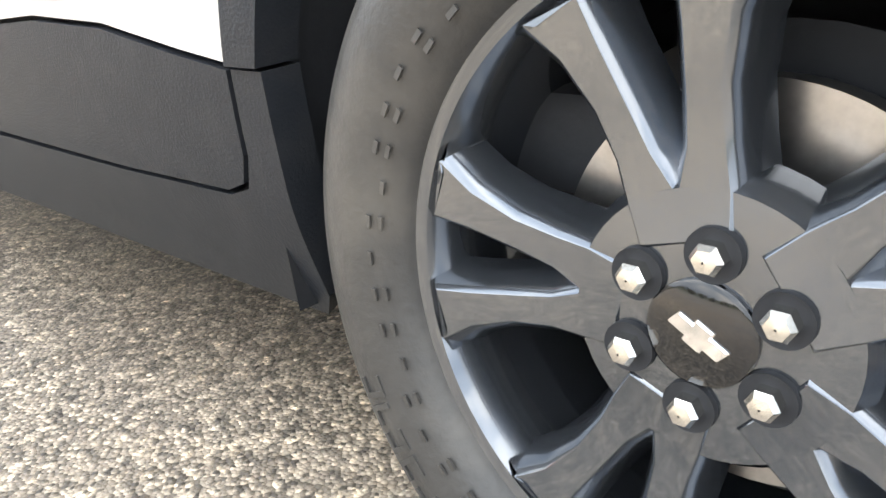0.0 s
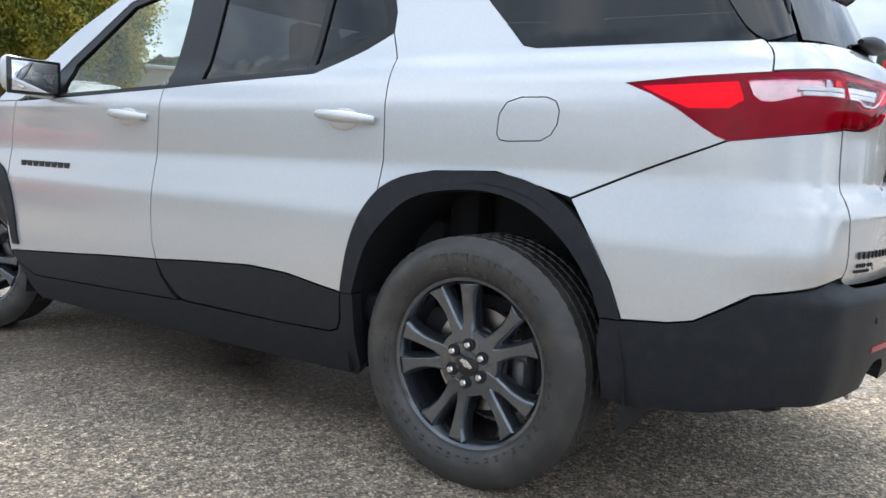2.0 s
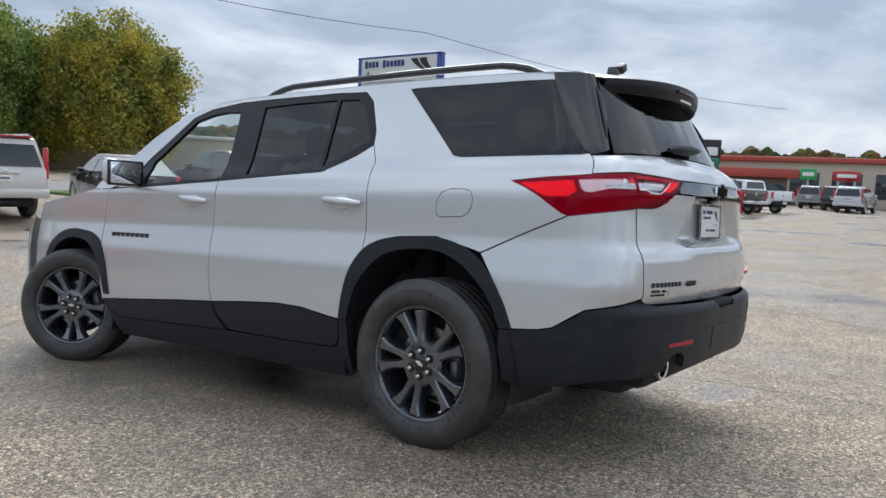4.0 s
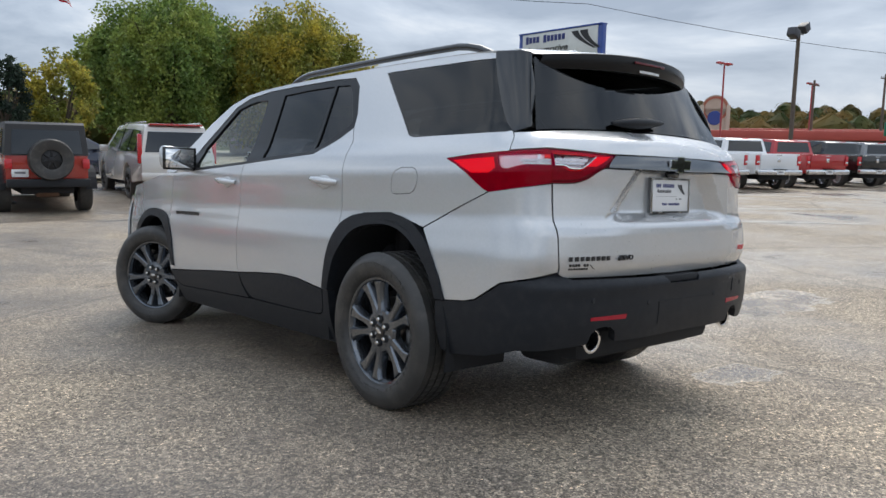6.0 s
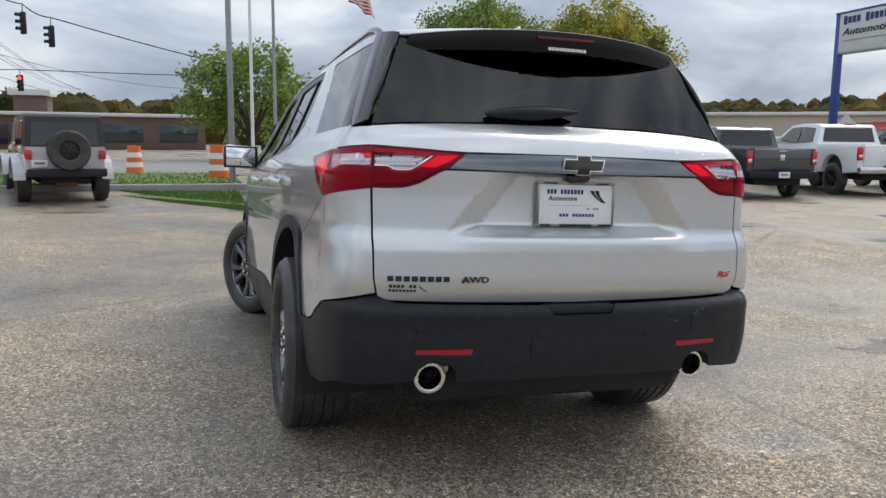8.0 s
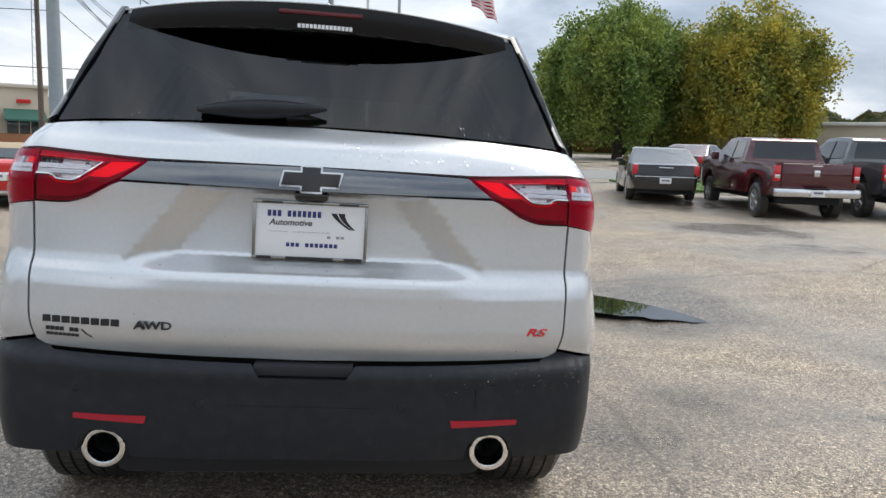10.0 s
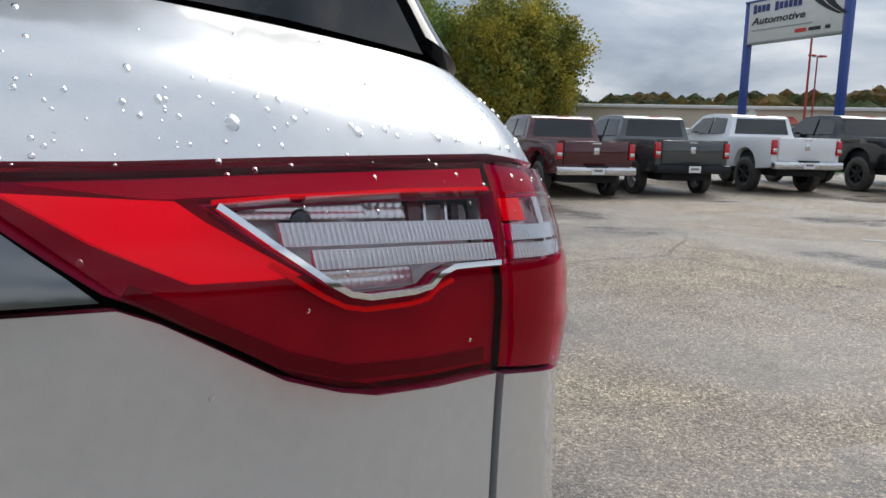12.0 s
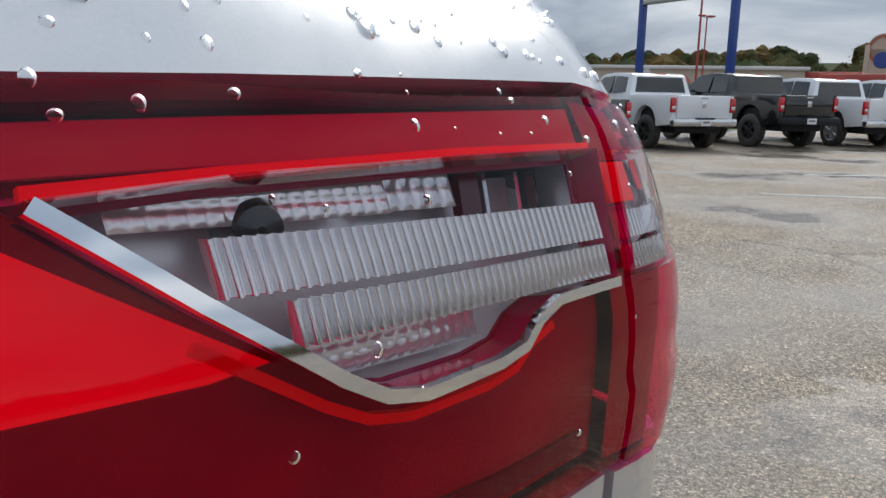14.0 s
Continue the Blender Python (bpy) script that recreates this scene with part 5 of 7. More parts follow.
def scatter_beads():
    rnd = random.Random(7)
    bm = bmesh.new()

    def put(w, z, r, st, surf=skin, off=0.0):
        e = 0.002
        p = surf(w, z)
        n = (surf(w + e, z) - surf(w - e, z)).cross(surf(w, z + e) - surf(w, z - e)).normalized()
        if n.dot(p - Vector((0, 1.5, 0.6))) < 0:
            n.negate()
        bead(bm, p + n * off, n, r, st)

    for k in range(230):
        put(rnd.uniform(0.05, 0.98), 1.279 + abs(rnd.gauss(0, 0.028)), rnd.choice((0.0008, 0.0011, 0.0015, 0.002)), rnd.uniform(1.0, 1.5))
    for w, r in ((0.595, 0.0045), (0.68, 0.0032), (0.75, 0.0024), (0.79, 0.0018), (0.45, 0.004), (0.30, 0.003)):
        put(w, 1.283, r, 1.1)
    for k in range(70):
        w, z = rnd.uniform(0.46, 1.05), rnd.uniform(1.13, 1.268)
        put(w, z if rnd.random() < 0.4 else rnd.uniform(1.25, 1.268), rnd.choice((0.0007, 0.001, 0.0016)), rnd.uniform(0.7, 1.2), off=lens_relief(w, z))
    for k in range(240):
        put(rnd.uniform(0.86, 1.06), rnd.uniform(0.80, 1.09), rnd.choice((0.0009, 0.0012, 0.0018)), rnd.uniform(1.0, 1.4))
    for k in range(60):
        put(rnd.uniform(-0.7, 0.74), rnd.uniform(0.75, 0.99), rnd.choice((0.001, 0.0014, 0.002)), rnd.uniform(1.0, 1.4), gate_skin)
    for k in range(120):
        put(rnd.uniform(-0.66, 0.66), rnd.choice((rnd.uniform(1.375, 1.40), rnd.uniform(1.375, 1.6))), rnd.choice((0.001, 0.0015, 0.002)), 1.1)
    for k in range(90):
        put(rnd.uniform(0.3, 0.85), rnd.uniform(0.64, 0.715), rnd.choice((0.001, 0.0016, 0.002)), 1.1, bumper_skin, 0.002)
    ob = part("raindrops", bm, WATER, None)
    ob.matrix_basis = LEAN
    for p in ob.data.polygons:
        p.use_smooth = True
    tagged(ob, "clear rain beads on the silver tail of the car", "water drops", kind="stuff")


scatter_beads()

# ---- vehicles of the lot ----
PLATE_BAR = mat("grey_plate_print", (0.18, 0.18, 0.2), 0.5)
ALLOY = mat("bright_alloy", (0.55, 0.55, 0.56), 0.3, 0.9)
BLACKRIM = mat("black_alloy", (0.03, 0.03, 0.032), 0.35, 0.5)
DULLCHROME = mat("bumper_chrome", (0.72, 0.72, 0.73), 0.16, 1.0)
LAMPRED = mat("tail_red", (0.55, 0.012, 0.02), 0.15, 0, 0.6)
TAN = mat("tan_canvas", (0.42, 0.33, 0.22), 0.9, 0, 0, 0.15, 80, 0.3)


def paint(name, c):
    return mat(name, c, 0.25, 0.25, 1.0, 0.06, 500)


SIDEGLASS = mat("vehicle_glass", (0.018, 0.021, 0.024), 0.04, 0, 0.5)


def road_wheel_meshes(r, rim_r, width, rim_mat, n):
    bm = bmesh.new()
    lathe(bm, [(-width, rim_r), (-width * 1.04, rim_r + 0.03), (-width * 0.95, r - 0.02), (-width * 0.85, r), (-width * 0.12, r), (-0.008, r - 0.03), (0.004, rim_r + 0.03), (-0.01, rim_r)], 28)
    tyre = bpy.data.meshes.new("tyre")
    bm.to_mesh(tyre)
    bm.free()
    tyre.materials.append(RUBBER)
    bm = bmesh.new()
    lathe(bm, [(-width, rim_r), (-0.06, rim_r * 0.93), (-0.012, rim_r), (-0.02, rim_r * 0.93), (-0.05, rim_r * 0.9)], 28)
    lathe(bm, [(-0.03, rim_r * 0.25), (-0.015, rim_r * 0.22), (-0.012, 0.001)], 16)
    for k in range(n):
        a = 360 / n * k
        box(bm, (-0.030, 0, rim_r * 0.56), (0.03, rim_r * 0.26, rim_r * 0.74), 0.01, pose(0, 0, 0, a, 0, 0), 1)
    lathe(bm, [(-0.09, rim_r * 0.9), (-0.09, 0.001)], 20)
    rim = bpy.data.meshes.new("rim")
    bm.to_mesh(rim)
    bm.free()
    rim.materials.append(rim_mat)
    for me in (tyre, rim):
        for p in me.polygons:
            p.use_smooth = True
        me.set_sharp_from_angle(angle=radians(35))
    return tyre, rim


WHEELS = {}


def road_wheels(th, axles, track, r, rim_r, rim_mat, n, width=0.25):
    key = (r, rim_r, rim_mat.name, n)
    if key not in WHEELS:
        WHEELS[key] = road_wheel_meshes(r, rim_r, width, rim_mat, n)
    tyre, rim = WHEELS[key]
    for y in axles:
        for s in (-1, 1):
            t = link("wheel", tyre, None, th)
            t.matrix_basis = pose(s * track, y, r, 0, 0, 0 if s > 0 else 180)
            link("rim", rim, None, t)


def arch(yc, r, zb, n=9):
    """Points of a wheel opening from the back to the front, along the sill."""
    out = []
    for k in range(n):
        a = math.pi * (1 - k / (n - 1))
        out.append((yc + r * math.cos(a), max(zb, zb + r * math.sin(a) * 1.02)))
    return out


def hull(name, prof, half, belt, taper, material, th, bevel=0.035, nose=0.08, label=""):
    """A body from its side outline: narrower above the belt and at both ends."""
    bm = bmesh.new()
    y0, y1 = min(p[0] for p in prof), max(p[0] for p in prof)

    def wx(y, z):
        w = half - taper * max(0.0, z - belt)
        e = min(y - y0, y1 - y)
        return w - nose * max(0.0, 1 - e / 0.5) ** 2

    left = [bm.verts.new((-wx(y, z), y, z)) for y, z in prof]
    right = [bm.verts.new((wx(y, z), y, z)) for y, z in prof]
    k = len(prof)
    fl = bm.faces.new(left)
    fr_ = bm.faces.new(right[::-1])
    for i in range(k):
        j = (i + 1) % k
        bm.faces.new((left[j], left[i], right[i], right[j]))
    bmesh.ops.recalc_face_normals(bm, faces=bm.faces[:])
    es = list({e for f in (fl, fr_) for e in f.edges})
    bmesh.ops.bevel(bm, geom=es, offset=bevel, segments=2, profile=0.6, affect="EDGES")
    bmesh.ops.triangulate(bm, faces=[f for f in bm.faces if len(f.verts) > 4])
    return smooth(part(name, bm, material, th, label), 38)


def side_pane(th, pts, half, belt, taper, out=0.006):
    for s in (-1, 1):
        bm = bmesh.new()
        a = [bm.verts.new((s * (half - taper * max(0, z - belt) + out), y, z)) for y, z in pts]
        f = bm.faces.new(a)
        r = bmesh.ops.extrude_face_region(bm, geom=[f])
        for v in r["geom"]:
            if isinstance(v, bmesh.types.BMVert):
                v.co.x -= s * 0.03
        bmesh.ops.recalc_face_normals(bm, faces=bm.faces[:])
        part("side_window", bm, SIDEGLASS, th)


def end_pane(th, name, y0, z0, w0, y1, z1, w1, material, out=-0.008, depth=0.02):
    bm = bmesh.new()
    a = [bm.verts.new(p) for p in ((-w0, y0 + out, z0), (w0, y0 + out, z0), (w1, y1 + out, z1), (-w1, y1 + out, z1))]
    f = bm.faces.new(a)
    r = bmesh.ops.extrude_face_region(bm, geom=[f])
    for v in r["geom"]:
        if isinstance(v, bmesh.types.BMVert):
            v.co.y += depth
    bmesh.ops.recalc_face_normals(bm, faces=bm.faces[:])
    return part(name, bm, material, th)


def rear_plate(th, y, z, x=0.0):
    p = boxpart("number_plate", (x, y, z), (0.305, 0.01, 0.155), WHITEPLATE, th, 0.002)
    boxpart("plate_print", (x, y - 0.007, z + 0.01), (0.2, 0.004, 0.045), PLATE_BAR, p, 0)


def stand(x, y, heading, track):
    """From the ground point of the rear left tyre."""
    h = radians(heading)
    cx, cy = x + math.cos(h) * track, y - math.sin(h) * track
    return pose(cx, cy, ground_z(cx, cy), 0, 0, -heading)


def pickup(label, color, at, chrome=True, rim=None, lift=0.0, flare=None, lamp_w=0.14, cap="row of parked trucks"):
    th = thing("pickup_truck", label, "pickup truck", cap, at)
    half, belt, taper = 0.99, 1.30 + lift, 0.30
    L = lift
    prof = [(-1.05, 0.60 + L), (-1.07, 1.33 + L), (0.78, 1.33 + L), (0.82, 1.38 + L), (0.90, 1.84 + L), (1.02, 1.90 + L), (1.9, 1.93 + L), (2.45, 1.88 + L), (3.20, 1.38 + L), (4.35, 1.27 + L), (4.62, 1.15 + L), (4.66, 0.62 + L), (4.2, 0.5 + L)]
    prof += list(reversed(arch(3.65, 0.50, 0.52 + L))) + list(reversed(arch(0.0, 0.50, 0.55 + L)))
    hull("body", prof, half, belt, taper, color, th, 0.03, 0.06)
    side_pane(th, [(1.05, 1.40 + L), (1.12, 1.80 + L), (1.75, 1.83 + L), (1.78, 1.38 + L)], half, belt, taper)
    side_pane(th, [(1.86, 1.38 + L), (1.83, 1.83 + L), (2.40, 1.80 + L), (2.92, 1.42 + L)], half, belt, taper)
    end_pane(th, "rear_window", 0.825, 1.40 + L, 0.80, 0.90, 1.80 + L, 0.72, SIDEGLASS)
    end_pane(th, "windshield", 3.18, 1.42 + L, 0.82, 2.47, 1.84 + L, 0.70, SIDEGLASS, 0.02, -0.01)
    tg = boxpart("tailgate", (0, -1.075, 1.04 + L), (1.56, 0.05, 0.56), color, th, 0.02)
    boxpart("tailgate_badge", (0, -1.105, 1.10 + L), (0.13, 0.012, 0.15), DULLCHROME, tg, 0.03)
    boxpart("tailgate_handle", (0, -1.105, 1.27 + L), (0.22, 0.012, 0.03), DULLCHROME, tg, 0.01)
    for s in (-1, 1):
        tl = boxpart("tail_light", (s * 0.885, -1.065, 1.09 + L), (lamp_w, 0.09, 0.36), LAMPRED, th, 0.02)
        boxpart("reversing_light", (s * 0.885, -1.113, 1.02 + L), (lamp_w * 0.8, 0.008, 0.08), DULLCHROME, tl, 0.003)
    b = boxpart("bumper", (0, -1.15, 0.66 + L), (1.92, 0.18, 0.20), DULLCHROME if chrome else CLADDING, th, 0.05)
    boxpart("bumper_step", (0, -1.20, 0.765 + L), (0.55, 0.12, 0.03), CLADDING, b, 0.01)
    rear_plate(th, -1.245, 0.66 + L)
    boxpart("brake_light", (0, 0.875, 1.885 + L), (0.32, 0.05, 0.03), LAMPRED, th, 0.01)
    boxpart("chassis", (0, 1.7, 0.48 + L), (1.3, 5.2, 0.2), DARK, th, 0.03)
    for yc in (0.0, 3.65):
        boxpart("wheel_liner", (0, yc, 0.74 + L), (1.7, 0.88, 0.5), DARK, th, 0.05)
    for s in (-1, 1):
        boxpart("door_mirror", (s * 1.12, 2.75, 1.42 + L), (0.20, 0.10, 0.22), color, th, 0.03)
        for y in (1.12, 2.02):
            boxpart("door_handle", (s * 0.993, y, 1.20 + L), (0.03, 0.16, 0.035), color if flare is None else DARK, th, 0.01)
        if flare is not None:
            for yc in (0.0, 3.65):
                bm = bmesh.new()
                for r0, r1 in ((0.49, 0.60),):
                    q = []
                    for k in range(13):
                        a = math.pi * k / 12
                        q.append([bm.verts.new((s * x, yc + r * math.cos(a), 0.55 + L + r * math.sin(a))) for r, x in ((r0, 1.03), (r1, 1.01), (r1, 0.96))])
                    for i in range(12):
                        for j in range(2):
                            bm.faces.new((q[i][j], q[i + 1][j], q[i + 1][j + 1], q[i][j + 1]))
                part("fender_flare", bm, flare, th)
    road_wheels(th, (0.0, 3.65), 0.985, 0.41 + L * 0.5, 0.255, rim or ALLOY, 6)
    return th


RAM_RED = paint("maroon_paint", (0.075, 0.008, 0.012))
GRAPHITE = paint("graphite_paint", (0.06, 0.065, 0.068))
WHITE = mat("white_paint", (0.78, 0.79, 0.80), 0.3, 0, 1.0, 0.04, 300)
BLACKP = paint("black_paint", (0.008, 0.009, 0.01))
REDP = paint("red_paint", (0.42, 0.012, 0.014))
GREYP = paint("grey_paint", (0.22, 0.225, 0.23))
SILVERP = paint("silver_paint", (0.52, 0.53, 0.54))
CREAM = paint("pearl_paint", (0.62, 0.59, 0.55))

pickup("maroon crew-cab pickup with chrome bumper on the lot", RAM_RED, stand(9.8, 14.4, 9, 0.985))
pickup("dark graphite pickup truck with black bumper, parked", GRAPHITE, stand(12.3, 14.1, 11, 0.985), False)
pickup("white pickup truck with black wheels by blue sign posts", WHITE, stand(15.5, 13.7, 12, 0.985), True, BLACKRIM, 0.06)
pickup("black raised pickup truck with black wheels, parked", BLACKP, stand(18.6, 12.9, 12, 0.985), False, BLACKRIM, 0.08)
pickup("white crew-cab pickup with bright wheels, parked", WHITE, stand(21.4, 12.3, 14, 0.985), True)
pickup("white pickup with chrome bumper in the truck row", WHITE, stand(23.95, 11.7, 25, 0.985), True)
pickup("bright red pickup truck in the truck row", REDP, stand(27.1, 11.3, 25, 0.985), True)
pickup("black pickup truck with chrome bumper, far off", BLACKP, stand(30.9, 10.9, 25, 0.985), True)
pickup("grey pickup truck parked far along the row", GREYP, stand(34.1, 10.5, 25, 0.985), True)
pickup("dark grey pickup truck at the row's end", GRAPHITE, stand(39.0, 9.9, 25, 0.985), True)
pickup("white pickup truck closing the far row", WHITE, stand(43.0, 9.4, 25, 0.985), False)


def sedan(label, color, at, rim=ALLOY, lamp=0.16, kind="sedan", tall=0.0, group="parked cars"):
    th = thing("car", label, "car", group, at)
    half, belt, taper = 0.95, 0.98 + tall, 0.42
    T = tall
    prof = [(-1.12, 0.34), (-1.16, 0.60), (-1.10, 1.00 + T), (-0.55, 1.06 + T), (0.12, 1.42 + T), (0.8, 1.485 + T), (1.5, 1.46 + T), (2.45, 1.03 + T), (3.5, 0.93 + T), (3.85, 0.80 + T), (3.90, 0.40), (3.55, 0.30)]
    prof += list(reversed(arch(3.05, 0.38, 0.28))) + list(reversed(arch(0.0, 0.38, 0.30)))
    hull("body", prof, half, belt, taper, color, th, 0.05, 0.16)
    side_pane(th, [(-0.10, 1.06 + T), (0.20, 1.36 + T), (0.75, 1.41 + T), (0.78, 1.04 + T)], half, belt, taper)
    side_pane(th, [(0.84, 1.04 + T), (0.81, 1.41 + T), (1.45, 1.39 + T), (2.15, 1.06 + T)], half, belt, taper)
    end_pane(th, "rear_window", -0.48, 1.085 + T, 0.70, 0.10, 1.395 + T, 0.60, SIDEGLASS, -0.02, 0.03)
    end_pane(th, "windshield", 2.40, 1.06 + T, 0.72, 1.55, 1.42 + T, 0.60, SIDEGLASS, 0.025, -0.02)
    for s in (-1, 1):
        boxpart("tail_light", (s * 0.80, -1.08, 0.86 + T), (lamp, 0.10, 0.28), LAMPRED, th, 0.03)
        boxpart("door_mirror", (s * 1.0, 2.0, 1.06 + T), (0.17, 0.09, 0.12), color, th, 0.03)
        for y in (0.35, 1.4):
            boxpart("door_handle", (s * 0.95, y, 0.90 + T), (0.03, 0.16, 0.03), DULLCHROME, th, 0.008)
    boxpart("bumper_strip", (0, -1.155, 0.685), (1.62, 0.04, 0.025), DULLCHROME, th, 0.01)
    boxpart("rear_badge", (0, -1.125, 0.93 + T), (0.40, 0.02, 0.03), DULLCHROME, th, 0.01)
    rear_plate(th, -1.165, 0.58)
    boxpart("chassis", (0, 1.4, 0.28), (1.5, 4.6, 0.14), DARK, th, 0.03)
    for yc in (0.0, 3.05):
        boxpart("wheel_liner", (0, yc, 0.46), (1.66, 0.70, 0.36), DARK, th, 0.05)
    road_wheels(th, (0.0, 3.05), 0.94, 0.345, 0.25, rim, 5, 0.22)
    return th


sedan("black saloon car with chrome strip, parked on the lot", BLACKP, stand(7.9, 18.0, 15, 0.94))
sedan("maroon car standing half hidden behind a pickup", RAM_RED, stand(13.0, 27.5, 40, 0.94), tall=0.12)
sedan("yellow car on the far side of the road", paint("yellow_paint", (0.62, 0.52, 0.02)), stand(-17.8, 50.0, 150, 0.94))
sedan("white car far across the road", WHITE, stand(-11.5, 56.0, 95, 0.94))
sedan("dark blue car behind the pearl SUV", paint("blue_paint", (0.015, 0.02, 0.05)), stand(2.3, 24.5, 60, 0.94))


def wagon(label, color, at, rim=ALLOY, roof=None, name="parked_suv"):
    th = thing(name, label, "SUV", "parked cars", at)
    half, belt, taper = 1.0, 1.12, 0.34
    prof = [(-1.12, 0.50), (-1.16, 0.75), (-1.10, 1.15), (-0.90, 1.82), (-0.75, 1.88), (0.8, 1.92), (1.9, 1.86), (2.70, 1.25), (3.75, 1.14), (3.98, 0.98), (4.0, 0.50), (3.7, 0.42)]
    prof += list(reversed(arch(2.95, 0.46, 0.42))) + list(reversed(arch(0.0, 0.46, 0.44)))
    hull("body", prof, half, belt, taper, color, th, 0.05, 0.10)
    side_pane(th, [(-0.75, 1.22), (-0.68, 1.72), (-0.05, 1.76), (0.0, 1.20)], half, belt, taper)
    side_pane(th, [(0.08, 1.20), (0.03, 1.76), (0.88, 1.78), (0.92, 1.19)], half, belt, taper)
    side_pane(th, [(1.0, 1.19), (0.96, 1.78), (1.75, 1.74), (2.40, 1.24)], half, belt, taper)
    end_pane(th, "rear_window", -1.085, 1.20, 0.80, -0.935, 1.70, 0.68, SIDEGLASS, -0.012, 0.03)
    end_pane(th, "windshield", 2.62, 1.28, 0.80, 1.98, 1.78, 0.66, SIDEGLASS, 0.025, -0.02)
    for s in (-1, 1):
        boxpart("tail_light", (s * 0.905, -1.02, 1.28), (0.10, 0.16, 0.72), LAMPRED, th, 0.03)
        boxpart("door_mirror", (s * 1.10, 2.15, 1.26), (0.22, 0.11, 0.18), color, th, 0.03)
        boxpart("roof_rail", (s * 0.66, 0.4, 1.935), (0.04, 2.2, 0.03), DULLCHROME, th, 0.01)
    boxpart("tailgate_trim", (0, -1.15, 1.06), (0.62, 0.02, 0.07), DULLCHROME, th, 0.01)
    boxpart("tailgate_badge", (0, -1.165, 1.09), (0.12, 0.012, 0.12), DULLCHROME, th, 0.03)
    boxpart("bumper", (0, -1.17, 0.60), (1.86, 0.16, 0.22), color, th, 0.06)
    rear_plate(th, -1.165, 0.93)
    boxpart("chassis", (0, 1.4, 0.38), (1.4, 4.6, 0.2), DARK, th, 0.03)
    boxpart("tow_hitch", (0, -1.1, 0.40), (0.5, 0.2, 0.06), DARK, th, 0.01)
    for yc in (0.0, 2.95):
        boxpart("wheel_liner", (0, yc, 0.58), (1.7, 0.80, 0.5), DARK, th, 0.05)
    road_wheels(th, (0.0, 2.95), 0.985, 0.40, 0.27, rim, 6)
    if roof is not None:
        boxpart("roof_spoiler", (0, -0.88, 1.875), (1.3, 0.22, 0.05), roof, th, 0.02)
    return th


wagon("pearl beige SUV with chrome tailgate trim, parked", CREAM, stand(3.5, 17.0, 6, 0.985), BLACKRIM, REDP)
for i, (x, y, c, w) in enumerate(((62, 9, BLACKP, "black"), (66, 11.5, GREYP, "grey"), (58, 7.5, SILVERP, "silver"), (71, 4.5, BLACKP, "black"))):
    wagon(f"{w} SUV standing far across the wide lot", c, stand(x, y, 95, 0.985))


